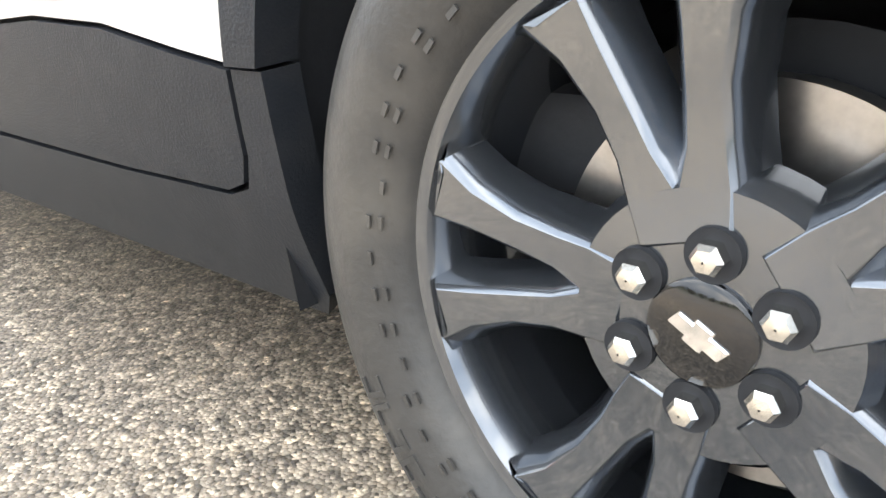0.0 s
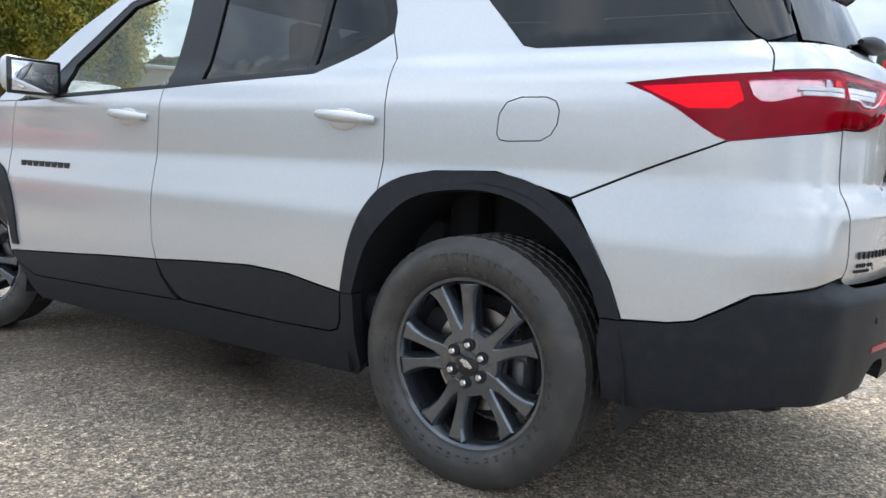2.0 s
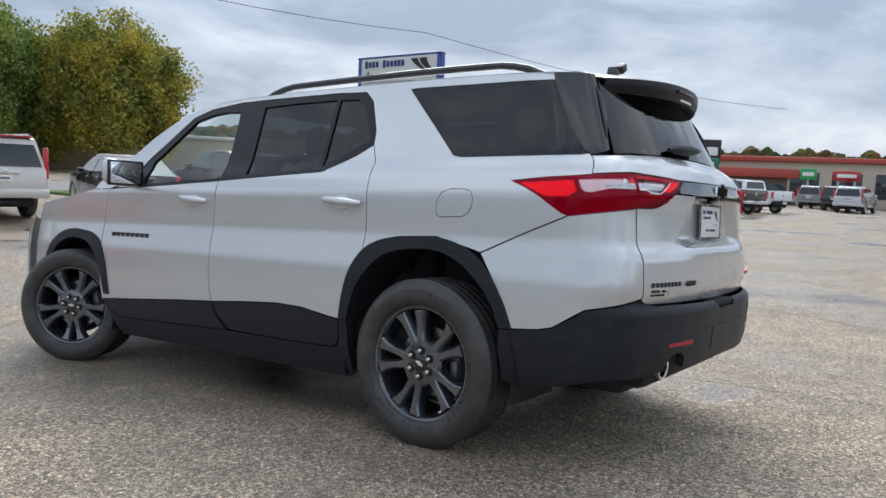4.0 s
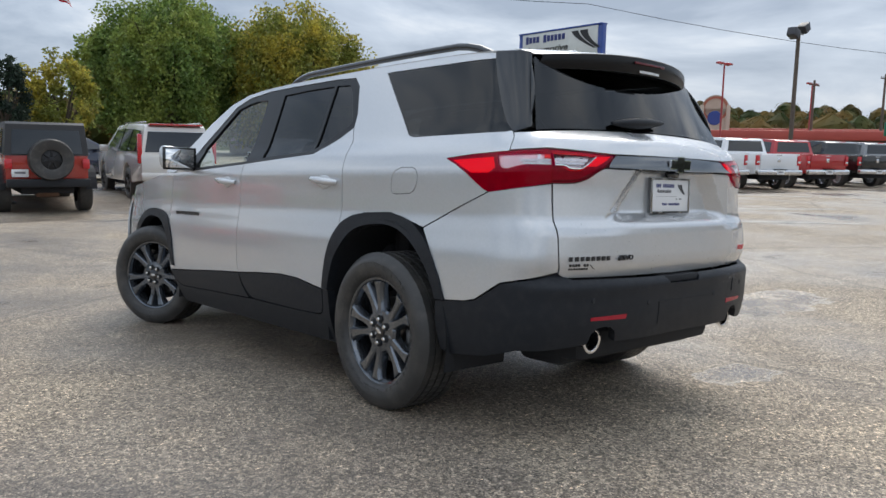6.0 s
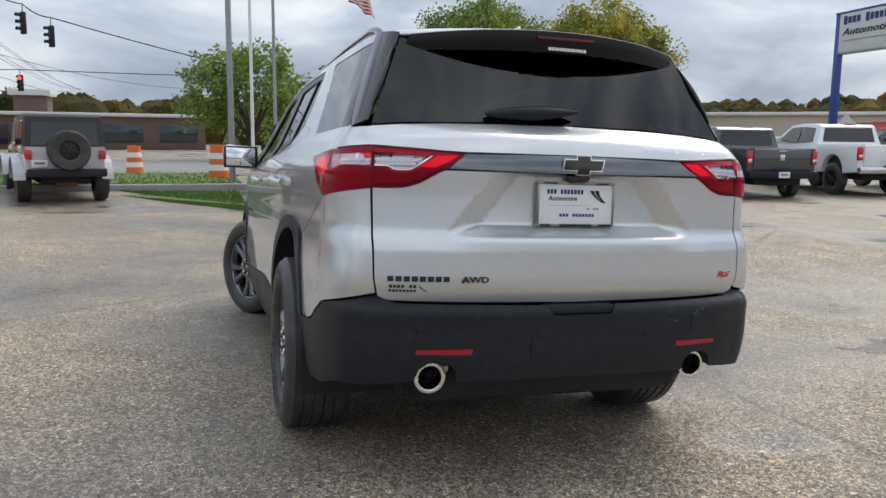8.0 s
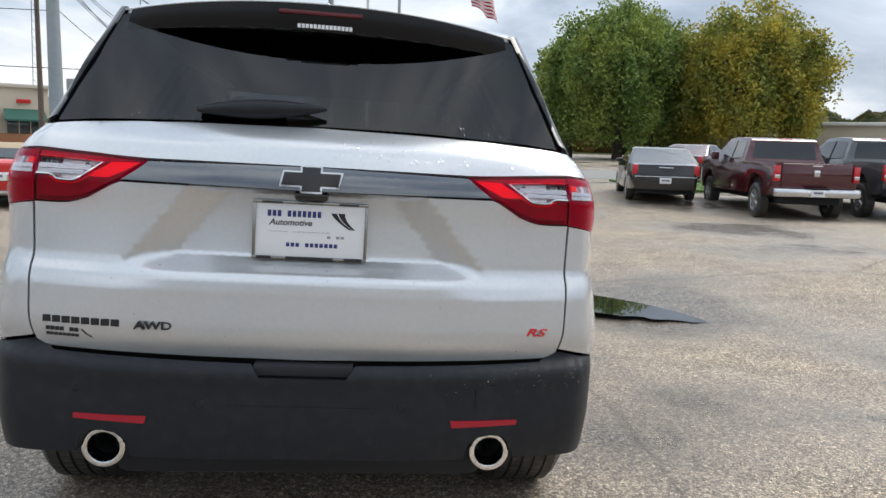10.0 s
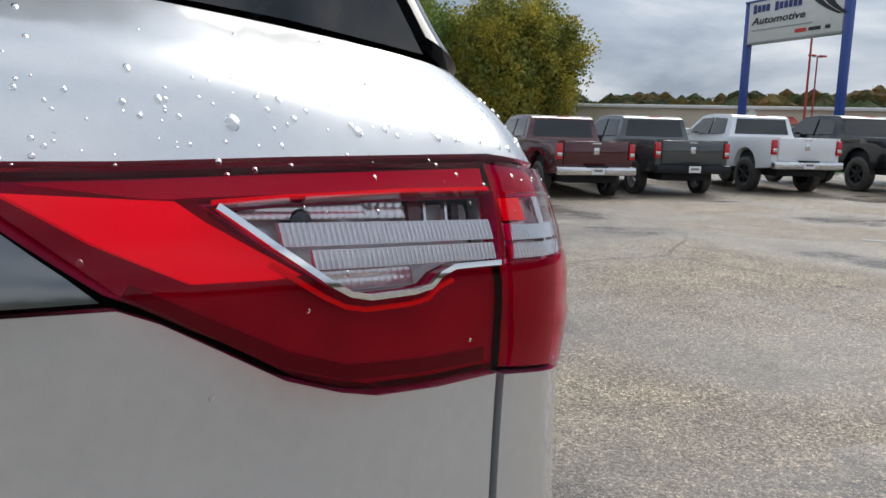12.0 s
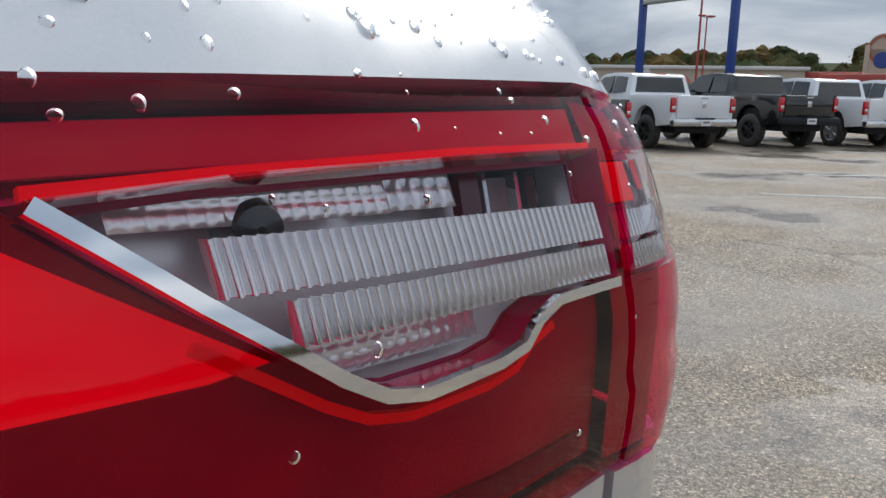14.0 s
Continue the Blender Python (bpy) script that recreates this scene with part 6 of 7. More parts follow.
def offroader(label, color, at, hard=True, name="off_roader"):
    th = thing(name, label, "off-road car", "parked cars", at)
    half = 0.80
    prof = [(-0.82, 0.66), (-0.84, 1.18), (-0.78, 1.83), (-0.70, 1.87), (1.55, 1.85), (1.85, 1.32), (1.95, 1.27), (3.35, 1.18), (3.42, 0.80), (3.2, 0.62), (2.4, 0.60), (0.5, 0.60)]
    hull("body", prof, half, 1.18, 0.10, color, th, 0.03, 0.03)
    hull("hard_top", [(-0.86, 1.22), (-0.80, 1.85), (-0.70, 1.90), (1.50, 1.88), (1.60, 1.80), (1.62, 1.78), (-0.5, 1.78), (-0.55, 1.22)], half + 0.012, 1.18, 0.10, mat("black_hard_top", (0.03, 0.03, 0.032), 0.55, 0, 0, 0.15, 90, 0.2), th, 0.02, 0.02)
    side_pane(th, [(-0.62, 1.26), (-0.60, 1.74), (0.05, 1.76), (0.05, 1.24)], half, 1.18, 0.10, 0.022)
    side_pane(th, [(0.15, 1.24), (0.15, 1.76), (0.72, 1.76), (0.72, 1.23)], half, 1.18, 0.10, 0.022)
    side_pane(th, [(0.80, 1.23), (0.80, 1.76), (1.50, 1.75), (1.75, 1.28)], half, 1.18, 0.10, 0.022)
    end_pane(th, "rear_window", -0.86, 1.25, 0.66, -0.80, 1.74, 0.62, SIDEGLASS, -0.02, 0.03)
    for s in (-1, 1):
        boxpart("tail_light", (s * 0.72, -0.87, 1.05), (0.14, 0.08, 0.20), LAMPRED, th, 0.02)
        boxpart("door_mirror", (s * 0.98, 1.65, 1.32), (0.20, 0.10, 0.17), DARK, th, 0.03)
        for y in (0.0, 2.9):
            bm = bmesh.new()
            q = []
            for k in range(13):
                a = math.pi * k / 12
                q.append([bm.verts.new((s * x, y + r * math.cos(a), 0.50 + r * 0.95 * math.sin(a))) for r, x in ((0.47, 0.76), (0.47, 1.00), (0.53, 0.99), (0.55, 0.76))])
            for i in range(12):
                for j in range(3):
                    bm.faces.new((q[i][j], q[i + 1][j], q[i + 1][j + 1], q[i][j + 1]))
            part("fender_flare", bm, color if not hard else DARK, th)
        boxpart("rock_rail", (s * 0.84, 1.45, 0.52), (0.12, 1.7, 0.07), DARK, th, 0.02)
    boxpart("bumper", (0, -0.96, 0.66), (1.55, 0.20, 0.17), DARK, th, 0.03)
    rear_plate(th, -0.90, 0.86, -0.52)
    sp = None
    bm = bmesh.new()
    lathe(bm, [(0.0, 0.20), (-0.02, 0.24), (-0.02, 0.40), (0.02, 0.425), (0.2, 0.425), (0.23, 0.38), (0.23, 0.2)], 32, "Y")
    bm.transform(Matrix.Translation((0.04, -1.13, 1.14)))
    sp = smooth(part("spare_tyre", bm, RUBBER, th, "black spare tyre on the tailgate"))
    bm = bmesh.new()
    lathe(bm, [(0.05, 0.21), (0.03, 0.10), (0.02, 0.001)], 24, "Y")
    for k in range(7):
        box(bm, (0, 0.02, 0.13), (0.035, 0.03, 0.13), 0.008, pose(0, 0, 0, 0, 360 / 7 * k, 0), 1)
    bm.transform(Matrix.Translation((0.04, -1.13, 1.14)))
    smooth(part("spare_rim", bm, BLACKRIM, sp))
    boxpart("chassis", (0, 1.4, 0.50), (1.0, 4.2, 0.16), DARK, th, 0.03)
    boxpart("axle_guard", (0, -0.55, 0.42), (0.45, 0.3, 0.14), RUST, th, 0.05)
    road_wheels(th, (0.0, 2.9), 0.93, 0.43, 0.235, BLACKRIM, 7, 0.29)
    return th


offroader("red off-road car with black hard top and spare wheel", paint("orange_red_paint", (0.40, 0.03, 0.016)), stand(0.2, 15.3, 6, 0.93))
offroader("silver off-road car beside the grass verge", SILVERP, stand(-5.15, 15.2, -16, 0.93), False)


def sports_car():
    th = thing("sports_car", "red convertible sports car with tan canvas top", "car", "parked cars", stand(-7.35, 12.4, -14, 0.90))
    half = 0.93
    prof = [(-0.92, 0.34), (-1.00, 0.55), (-0.98, 0.84), (-0.85, 0.90), (0.0, 0.92), (0.9, 0.92), (2.0, 0.86), (3.3, 0.66), (3.55, 0.45), (3.3, 0.25)]
    prof += list(reversed(arch(2.66, 0.36, 0.22))) + list(reversed(arch(0.0, 0.37, 0.24)))
    hull("body", prof, half, 0.80, 0.35, mat("bright_red_paint", (0.62, 0.012, 0.01), 0.2, 0, 1.0, 0.04, 300), th, 0.07, 0.14)
    hull("canvas_top", [(-0.55, 0.88), (-0.10, 1.13), (0.5, 1.20), (0.95, 1.16), (1.5, 0.90)], 0.70, 0.9, 0.35, TAN, th, 0.06, 0.05, "tan canvas folding top")
    end_pane(th, "rear_window", -0.50, 0.93, 0.42, -0.14, 1.10, 0.38, SIDEGLASS, -0.02, 0.03)
    side_pane(th, [(0.25, 0.94), (0.45, 1.13), (0.90, 1.12), (1.25, 0.94)], 0.70, 0.9, 0.35, 0.01)
    for s in (-1, 1):
        for x in (0.46, 0.70):
            bm = bmesh.new()
            lathe(bm, [(-0.02, 0.001), (-0.018, 0.06), (0.0, 0.075), (0.04, 0.078)], 20, "Y")
            for v in bm.verts:
                v.co.x *= 1.25
            bm.transform(Matrix.Translation((s * x, -0.985, 0.715)))
            smooth(part("tail_light", bm, LAMPRED, th))
    boxpart("plate_pocket", (0, -0.985, 0.60), (0.52, 0.03, 0.16), DULLCHROME, th, 0.01)
    rear_plate(th, -1.01, 0.60)
    boxpart("exhaust", (0, -0.95, 0.30), (0.42, 0.12, 0.09), STEEL, th, 0.03)
    boxpart("chassis", (0, 1.3, 0.24), (1.4, 3.9, 0.12), DARK, th, 0.03)
    for yc in (0.0, 2.66):
        boxpart("wheel_liner", (0, yc, 0.40), (1.6, 0.68, 0.30), DARK, th, 0.05)
    road_wheels(th, (0.0, 2.66), 0.915, 0.33, 0.235, ALLOY, 5, 0.27)


sports_car()
pickup("tan pickup truck waiting across the road", paint("tan_paint", (0.42, 0.36, 0.27)), stand(-15.2, 51.0, 150, 0.985), cap="traffic")

# ---- verge, kerb and road ----
GRASS = mat("mown_grass", (0.085, 0.15, 0.028), 0.9, 0, 0, 0.35, 14, 0.6)
KERB = mat("concrete_kerb", (0.38, 0.37, 0.34), 0.85, 0, 0, 0.15, 20, 0.3)
ROADM = mat("road_surface", (0.24, 0.235, 0.225), 0.85, 0, 0, 0.12, 6, 0.2)


def strip(name, x0, x1, y0, y1, h, material, label, category, bevel=0.03, turn=0.0):
    bm = bmesh.new()
    box(bm, (0, 0, 0), (x1 - x0, y1 - y0, h + 0.2), bevel)
    bm.transform(pose((x0 + x1) / 2, (y0 + y1) / 2, h / 2 - 0.1, 0, 0, turn))
    return tagged(part(name, bm, material), label, category, kind="structure")


strip("verge", -60, -0.2, 17.9, 25.0, 0.10, GRASS, "mown green grass verge beside the lot", "grass")
strip("verge", 10.5, 46, 20.6, 27.0, 0.08, GRASS, "mown green grass strip behind the trucks", "grass")
strip("kerb", -60, -0.05, 17.72, 17.88, 0.12, KERB, "pale concrete kerb along the grass", "kerb")
strip("road", -120, 160, 29.0, 41.0, -0.008, ROADM, "pale worn road beyond the grass", "road", 0)


bm = bmesh.new()
f = bm.faces.new([bm.verts.new(q) for q in ((-3.4, 16.9, -0.45), (-0.38, 13.3, -0.45), (-0.30, 17.72, -0.45), (-3.4, 17.72, -0.45))])
g = bmesh.ops.extrude_face_region(bm, geom=[f])
for v in g["geom"]:
    if isinstance(v, bmesh.types.BMVert):
        v.co.z = -0.08
bmesh.ops.recalc_face_normals(bm, faces=bm.faces[:])
tagged(part("verge", bm, GRASS), "grass corner reaching into the lot", "grass", kind="structure")


def grass_blades():
    rnd = random.Random(3)
    vs, fs = [], []
    for k in range(19000):
        q0 = rnd.random()
        x, y, b = (rnd.uniform(-26, -0.25), 17.95 + 6.8 * rnd.random() ** 1.6, 0.09) if k < 11000 else (-0.36 - 2.9 * (1 - q0), 17.7 - (4.3 * q0 * rnd.random()), -0.085) if k < 14000 else (rnd.uniform(10.6, 40), 20.7 + 5 * rnd.random() ** 1.5, 0.07)
        h, a = rnd.uniform(0.03, 0.09), rnd.uniform(0, 6.28)
        i = len(vs)
        dx, dy = 0.02 * math.cos(a), 0.02 * math.sin(a)
        vs += [(x - dx, y - dy, b), (x + dx, y + dy, b), (x + rnd.uniform(-0.03, 0.03), y + rnd.uniform(-0.03, 0.03), b + h)]
        fs.append((i, i + 1, i + 2))
    me = bpy.data.meshes.new("grass")
    me.from_pydata(vs, [], fs)
    tagged(link("grass", me, mat("grass_blades", (0.10, 0.19, 0.035), 0.8, 0, 0, 0.2, 3, 0, island=0.35)), "short green grass blades on the verge", "grass", kind="stuff")


grass_blades()


# ---- trees ----
BARK = mat("grey_brown_bark", (0.07, 0.055, 0.042), 0.95, 0, 0, 0.35, 12, 0.8)


def foliage(name, a, b):
    m = mat(name, a, 0.65, 0, 0, 0.12, 2.0, 0, island=0.45)
    nt = m.node_tree
    n, l = nt.nodes, nt.links
    p = n["Principled BSDF"]
    old = p.inputs["Base Color"].links[0].from_socket
    tc = n.new("ShaderNodeTexCoord")
    nz = n.new("ShaderNodeTexNoise")
    nz.inputs["Scale"].default_value, nz.inputs["Detail"].default_value = 0.33, 2
    l.new(tc.outputs["Object"], nz.inputs["Vector"])
    mr = n.new("ShaderNodeMapRange")
    mr.inputs[1].default_value, mr.inputs[2].default_value = 0.42, 0.62
    l.new(nz.outputs[0], mr.inputs[0])
    geo = n.new("ShaderNodeNewGeometry")
    sc = n.new("ShaderNodeMapRange")
    sc.inputs[3].default_value, sc.inputs[4].default_value = 0.6, 1.4
    l.new(geo.outputs["Random Per Island"], sc.inputs[0])
    v = n.new("ShaderNodeVectorMath")
    v.operation = "SCALE"
    v.inputs[0].default_value = b
    l.new(sc.outputs[0], v.inputs["Scale"])
    mx = n.new("ShaderNodeMix")
    mx.data_type = "RGBA"
    l.new(mr.outputs[0], mx.inputs[0])
    l.new(old, mx.inputs[6])
    l.new(v.outputs[0], mx.inputs[7])
    l.new(mx.outputs[2], p.inputs["Base Color"])
    tr = n.new("ShaderNodeBsdfTranslucent")
    l.new(mx.outputs[2], tr.inputs[0])
    ad = n.new("ShaderNodeMixShader")
    ad.inputs[0].default_value = 0.4
    out = n["Material Output"]
    l.new(p.outputs[0], ad.inputs[1])
    l.new(tr.outputs[0], ad.inputs[2])
    l.new(ad.outputs[0], out.inputs[0])
    return m


def tree(x, y, h, rad, leafmat, label, seed, clumps=150, per=110, leaf=0.13, low=0.16, droop=0.5, name="tree"):
    rnd = random.Random(seed)
    th = thing(name, label, "tree", "", pose(x, y, ground_z(x, y)))
    bm = bmesh.new()
    forks = 4
    base = []
    tube(bm, [(0, 0, -0.1), (0.05, 0, h * 0.10), (0.1, 0.05, h * 0.24)], [h * 0.036, h * 0.028, h * 0.022], 10)
    for k in range(9):
        a = 2 * math.pi * k / 9 + rnd.uniform(-0.3, 0.3)
        r = rad * rnd.uniform(0.45, 0.8)
        z1 = h * rnd.uniform(0.42, 0.82)
        s = Vector((0.1, 0.05, h * rnd.uniform(0.14, 0.24)))
        e = Vector((r * math.cos(a), r * math.sin(a), z1))
        mid = s.lerp(e, 0.5) + Vector((0, 0, h * 0.06))
        tube(bm, [s, mid, e], [h * 0.016, h * 0.009, h * 0.003], 7)
        for q in range(3):
            t = mid.lerp(e, rnd.uniform(0.1, 0.8))
            tube(bm, [t, t + Vector((rnd.uniform(-1, 1), rnd.uniform(-1, 1), rnd.uniform(0.2, 1))) * rad * 0.28], [h * 0.005, h * 0.0015], 5)
    part("trunk", bm, BARK, th)
    vs, fs = [], []
    for c in range(clumps):
        # clumps crowd the outside of an uneven crown
        u, a = rnd.uniform(-0.8, 1), rnd.uniform(0, 2 * math.pi)
        rr = math.sqrt(max(0, 1 - u * u)) if u > 0 else math.sqrt(max(0, 1 - (u * 0.75) ** 2))
        k = rnd.uniform(0.55, 1.0) ** 0.6 * (0.90 + 0.16 * math.sin(3 * a + seed) + 0.08 * math.sin(7 * a + 2 * seed + 3 * u))
        cz = h * (low + (1 - low) * 0.46) + u * k * h * (1 - low) * 0.52
        cx, cy = rad * rr * k * math.cos(a), rad * rr * k * math.sin(a)
        cr = rad * rnd.uniform(0.12, 0.22)
        for q in range(per):
            d = Vector((rnd.gauss(0, 1), rnd.gauss(0, 1), rnd.gauss(0, 1)))
            d = d.normalized() * cr * rnd.random() ** 0.45
            p = Vector((cx + d.x, cy + d.y, cz + d.z * (1 + droop * (d.z < 0))))
            if p.z < h * low * 0.7:
                continue
            t = Vector((rnd.gauss(0, 1), rnd.gauss(0, 1), rnd.gauss(0, 1) - droop)).normalized()
            s = t.orthogonal().normalized()
            s = (s * math.cos(q) + t.cross(s) * math.sin(q)) * leaf * rnd.uniform(0.3, 0.55)
            t = t * leaf * rnd.uniform(0.8, 1.5)
            i = len(vs)
            vs += [p, p + t * 0.5 + s, p + t, p + t * 0.5 - s]
            fs.append((i, i + 1, i + 2, i + 3))
    me = bpy.data.meshes.new("crown")
    me.from_pydata([tuple(v) for v in vs], [], fs)
    link("crown", me, leafmat, th)
    return th


GREENL = foliage("green_leaves", (0.15, 0.23, 0.055), (0.28, 0.33, 0.07))
YELLOWL = foliage("yellowing_leaves", (0.21, 0.235, 0.045), (0.47, 0.39, 0.06))
FRESHL = foliage("fresh_leaves", (0.16, 0.25, 0.05), (0.26, 0.33, 0.07))
DARKL = foliage("dark_needles", (0.018, 0.035, 0.022), (0.03, 0.05, 0.03))
AUTUMNL = foliage("autumn_leaves", (0.13, 0.10, 0.03), (0.24, 0.12, 0.03))

tree(29.1, 79.0, 17.0, 8.3, GREENL, "broad green tree with dense drooping foliage", 1, 420, 150, 0.30, 0.08)
tree(41.2, 75.2, 16.7, 8.6, YELLOWL, "broad tree turning yellow in autumn", 2, 440, 150, 0.30, 0.08)
tree(36.9, 89.5, 16.0, 8.0, GREENL, "green tree standing behind two broad trees", 3, 240, 120, 0.36, 0.10)
tree(1.6, 44.5, 7.2, 4.0, FRESHL, "fresh green tree beyond the road", 4, 120, 90, 0.2)
tree(9.2, 59.6, 7.6, 1.9, DARKL, "dark pointed conifer beyond the road", 5, 90, 90, 0.2, 0.05, 0.9, "conifer")
tree(13.7, 62.0, 8.2, 3.0, YELLOWL, "yellowing tree beyond the road", 6, 90, 80, 0.25)
tree(25.0, 84.0, 14.6, 4.8, GREENL, "large green tree beyond the road", 8, 180, 110, 0.36)


def slope_z(a, d):
    """Height of the low hills round the town, by bearing and distance."""
    crest = 11 + 4 * math.sin(3 * a) + 3 * math.sin(7 * a + 1) + 9 * math.exp(-((math.degrees(a) - 84) / 26) ** 2)
    return -0.3 + (crest + 0.3) * sstep(118, 420, d)


def far_woods():
    rnd = random.Random(11)
    vs, fs = [], []
    for k in range(1250):
        deg = rnd.uniform(-180, 180) if k > 1000 else rnd.uniform(-50, 115)
        a = radians(deg)
        d = rnd.uniform(125, 330)
        cx, cy = d * math.sin(a), d * math.cos(a)
        cz = slope_z(a, d) - 0.5
        hgt = rnd.uniform(5.5, 9.5)
        r = hgt * rnd.uniform(0.38, 0.62)
        # a ragged leafy dome: lumpy core, then tufts
        ph = [rnd.uniform(0, 6.28) for _ in range(4)]
        rows = []
        for j in range(7):
            v = j / 6
            ring = []
            for q in range(10):
                th = 2 * math.pi * q / 10
                lump = 0.78 + 0.16 * math.sin(2 * th + ph[0] + 4 * v) + 0.12 * math.sin(5 * th + ph[1] - 7 * v)
                rr = r * (0.30 + 0.70 * math.sin(math.pi * (0.15 + 0.80 * v))) * lump * (0.25 if j == 6 else 1)
                ring.append(len(vs))
                vs.append(Vector((cx + rr * math.cos(th), cy + rr * math.sin(th), cz + hgt * (v * 0.94) + 0.25 * math.sin(3 * th + ph[2]))))
            rows.append(ring)
        for p0, p1 in zip(rows, rows[1:]):
            for q in range(10):
                fs.append((p0[q], p0[(q + 1) % 10], p1[(q + 1) % 10], p1[q]))
        for q in range(110):
            v = Vector((rnd.gauss(0, 1), rnd.gauss(0, 1), abs(rnd.gauss(0, 1)) * 1.2 - 0.3)).normalized() * rnd.uniform(0.72, 1.0)
            p = Vector((cx + v.x * r, cy + v.y * r, cz + hgt * 0.45 + v.z * hgt * 0.52))
            t = Vector((rnd.gauss(0, 1), rnd.gauss(0, 1), rnd.gauss(0, 1))).normalized()
            s = t.orthogonal().normalized() * rnd.uniform(0.25, 0.55)
            t = t * rnd.uniform(0.4, 0.9)
            i = len(vs)
            vs += [p - t * 0.5, p + s * 0.5, p + t * 0.5, p - s * 0.5]
            fs.append((i, i + 1, i + 2, i + 3))
    me = bpy.data.meshes.new("far_woods")
    me.from_pydata([tuple(v) for v in vs], [], fs)
    leaves = foliage("far_leaves", (0.055, 0.075, 0.026), (0.17, 0.105, 0.03))
    for nd in leaves.node_tree.nodes:
        if nd.type == "TEX_NOISE" and nd.inputs["Scale"].default_value < 0.5:
            nd.inputs["Scale"].default_value = 0.07
    leaves.node_tree.nodes["Principled BSDF"].inputs["Specular IOR Level"].default_value = 0.1
    tagged(link("far_woods", me, leaves), "distant wooded skyline in early autumn colours", "woods", kind="stuff")
    bm = bmesh.new()
    rings = [[bm.verts.new((d * math.sin(radians(b)), d * math.cos(radians(b)), slope_z(radians(b), d))) for b in range(-180, 180, 4)] for d in (118, 180, 240, 300, 360, 420)]
    for p0, p1 in zip(rings, rings[1:]):
        for i in range(90):
            j = (i + 1) % 90
            bm.faces.new((p0[i], p0[j], p1[j], p1[i]))
    tagged(smooth(part("hills", bm, mat("wooded_slope", (0.06, 0.07, 0.03), 0.95, 0, 0, 0.3, 0.2, spec=0.1))), "low wooded hills round the town", "hills", kind="structure")


far_woods()

# ---- signs and poles ----
STEELPOLE = mat("galvanised_pole", (0.33, 0.34, 0.35), 0.5, 0.6, 0, 0.15, 6)
WOODPOLE = mat("weathered_pole", (0.12, 0.095, 0.075), 0.9, 0, 0, 0.3, 9, 0.4)
BLUEPOST = mat("blue_post_paint", (0.012, 0.05, 0.26), 0.35, 0, 0.3, 0.1, 5)
SIGNFACE = mat("pale_sign_face", (0.62, 0.62, 0.60), 0.5, 0, 0, 0.08, 3)
WIRE = mat("black_cable", (0.02, 0.02, 0.02), 0.7)


def dealer_sign():
    lx, ly, rx, ry = 28.7, 27.4, 28.4, 21.7
    th = thing("dealer_sign", "tall roadside sign board on two blue posts", "sign", "", pose(0, 0, 0))
    for px, py in ((lx, ly), (rx, ry)):
        boxpart("post", (px, py, 3.75), (0.30, 0.30, 7.7), BLUEPOST, th, 0.03)
    ang = math.degrees(math.atan2(ry - ly, rx - lx))
    L, kx, kz = math.hypot(rx - lx, ry - ly), 2.1, 1.47
    M = pose((lx + rx) / 2, (ly + ry) / 2, 0, 0, 0, ang)
    hz = lambda z: 1.35 + (z - 1.35) * kz
    boxpart("board", (0, 0, hz(4.92)), (L - 0.3, 0.36, 1.24 * kz), SIGNFACE, th, 0.03, "pale board with dealer name", M)
    boxpart("board_frame", (0, 0, hz(5.57)), (L + 0.28, 0.42, 0.10), BLUEPOST, th, 0.03, "", M)
    boxpart("board_frame", (0, 0, hz(4.27)), (L - 0.3, 0.40, 0.08), STEELPOLE, th, 0.02, "", M)
    F = -0.195
    for k in range(11):
        if k != 4:
            boxpart("name_bar", ((-1.10 + k * 0.128) * kx, F, hz(5.31)), (0.095 * kx, 0.02, (0.27 if k in (0, 5) else 0.21) * kz), NAVY, th, 0, "", M)
    text_part("lettering", "Automotive", 0.45, INK, th, M @ pose(-0.42 * kx, F, hz(4.93), 90, 0, 0), shear=0.25, depth=0.004, wide=1.45)
    for x, w in ((0.25, 0.3), (0.62, 0.3), (0.95, 0.12)):
        boxpart("logo_bar", (x * kx, F, hz(4.48)), (w * kx, 0.02, 0.10 * kz), REDINK if x < 0.5 else INK, th, 0, "", M)
    boxpart("rule", (-0.3 * kx, F, hz(4.66)), (1.7 * kx, 0.02, 0.04), GREYINK, th, 0, "", M)
    road_emblem(0.95, M @ pose(0.72 * kx, F - 0.005, hz(5.05), 90, 0, 0) @ Matrix.Diagonal((1.4, 1, 1, 1)), th, INK)


dealer_sign()


def pole(name, label, x, y, h, r, material, top=None):
    th = thing(name, label, name.replace("_", " "), "", pose(x, y, ground_z(x, y)))
    bm = bmesh.new()
    tube(bm, [(0, 0, 0), (0, 0, h * 0.5), (0, 0, h)], [r, r * 0.85, r * 0.65], 12)
    smooth(part("shaft", bm, material, th))
    return th


pole("flag_pole", "grey steel flag pole on the grass edge", -0.45, 18.3, 13.5, 0.085, STEELPOLE)
fp = pole("flag_pole", "slim white flag pole beyond the grass", 0.7, 27.5, 12.0, 0.07, mat("white_pole_paint", (0.75, 0.75, 0.74), 0.5))


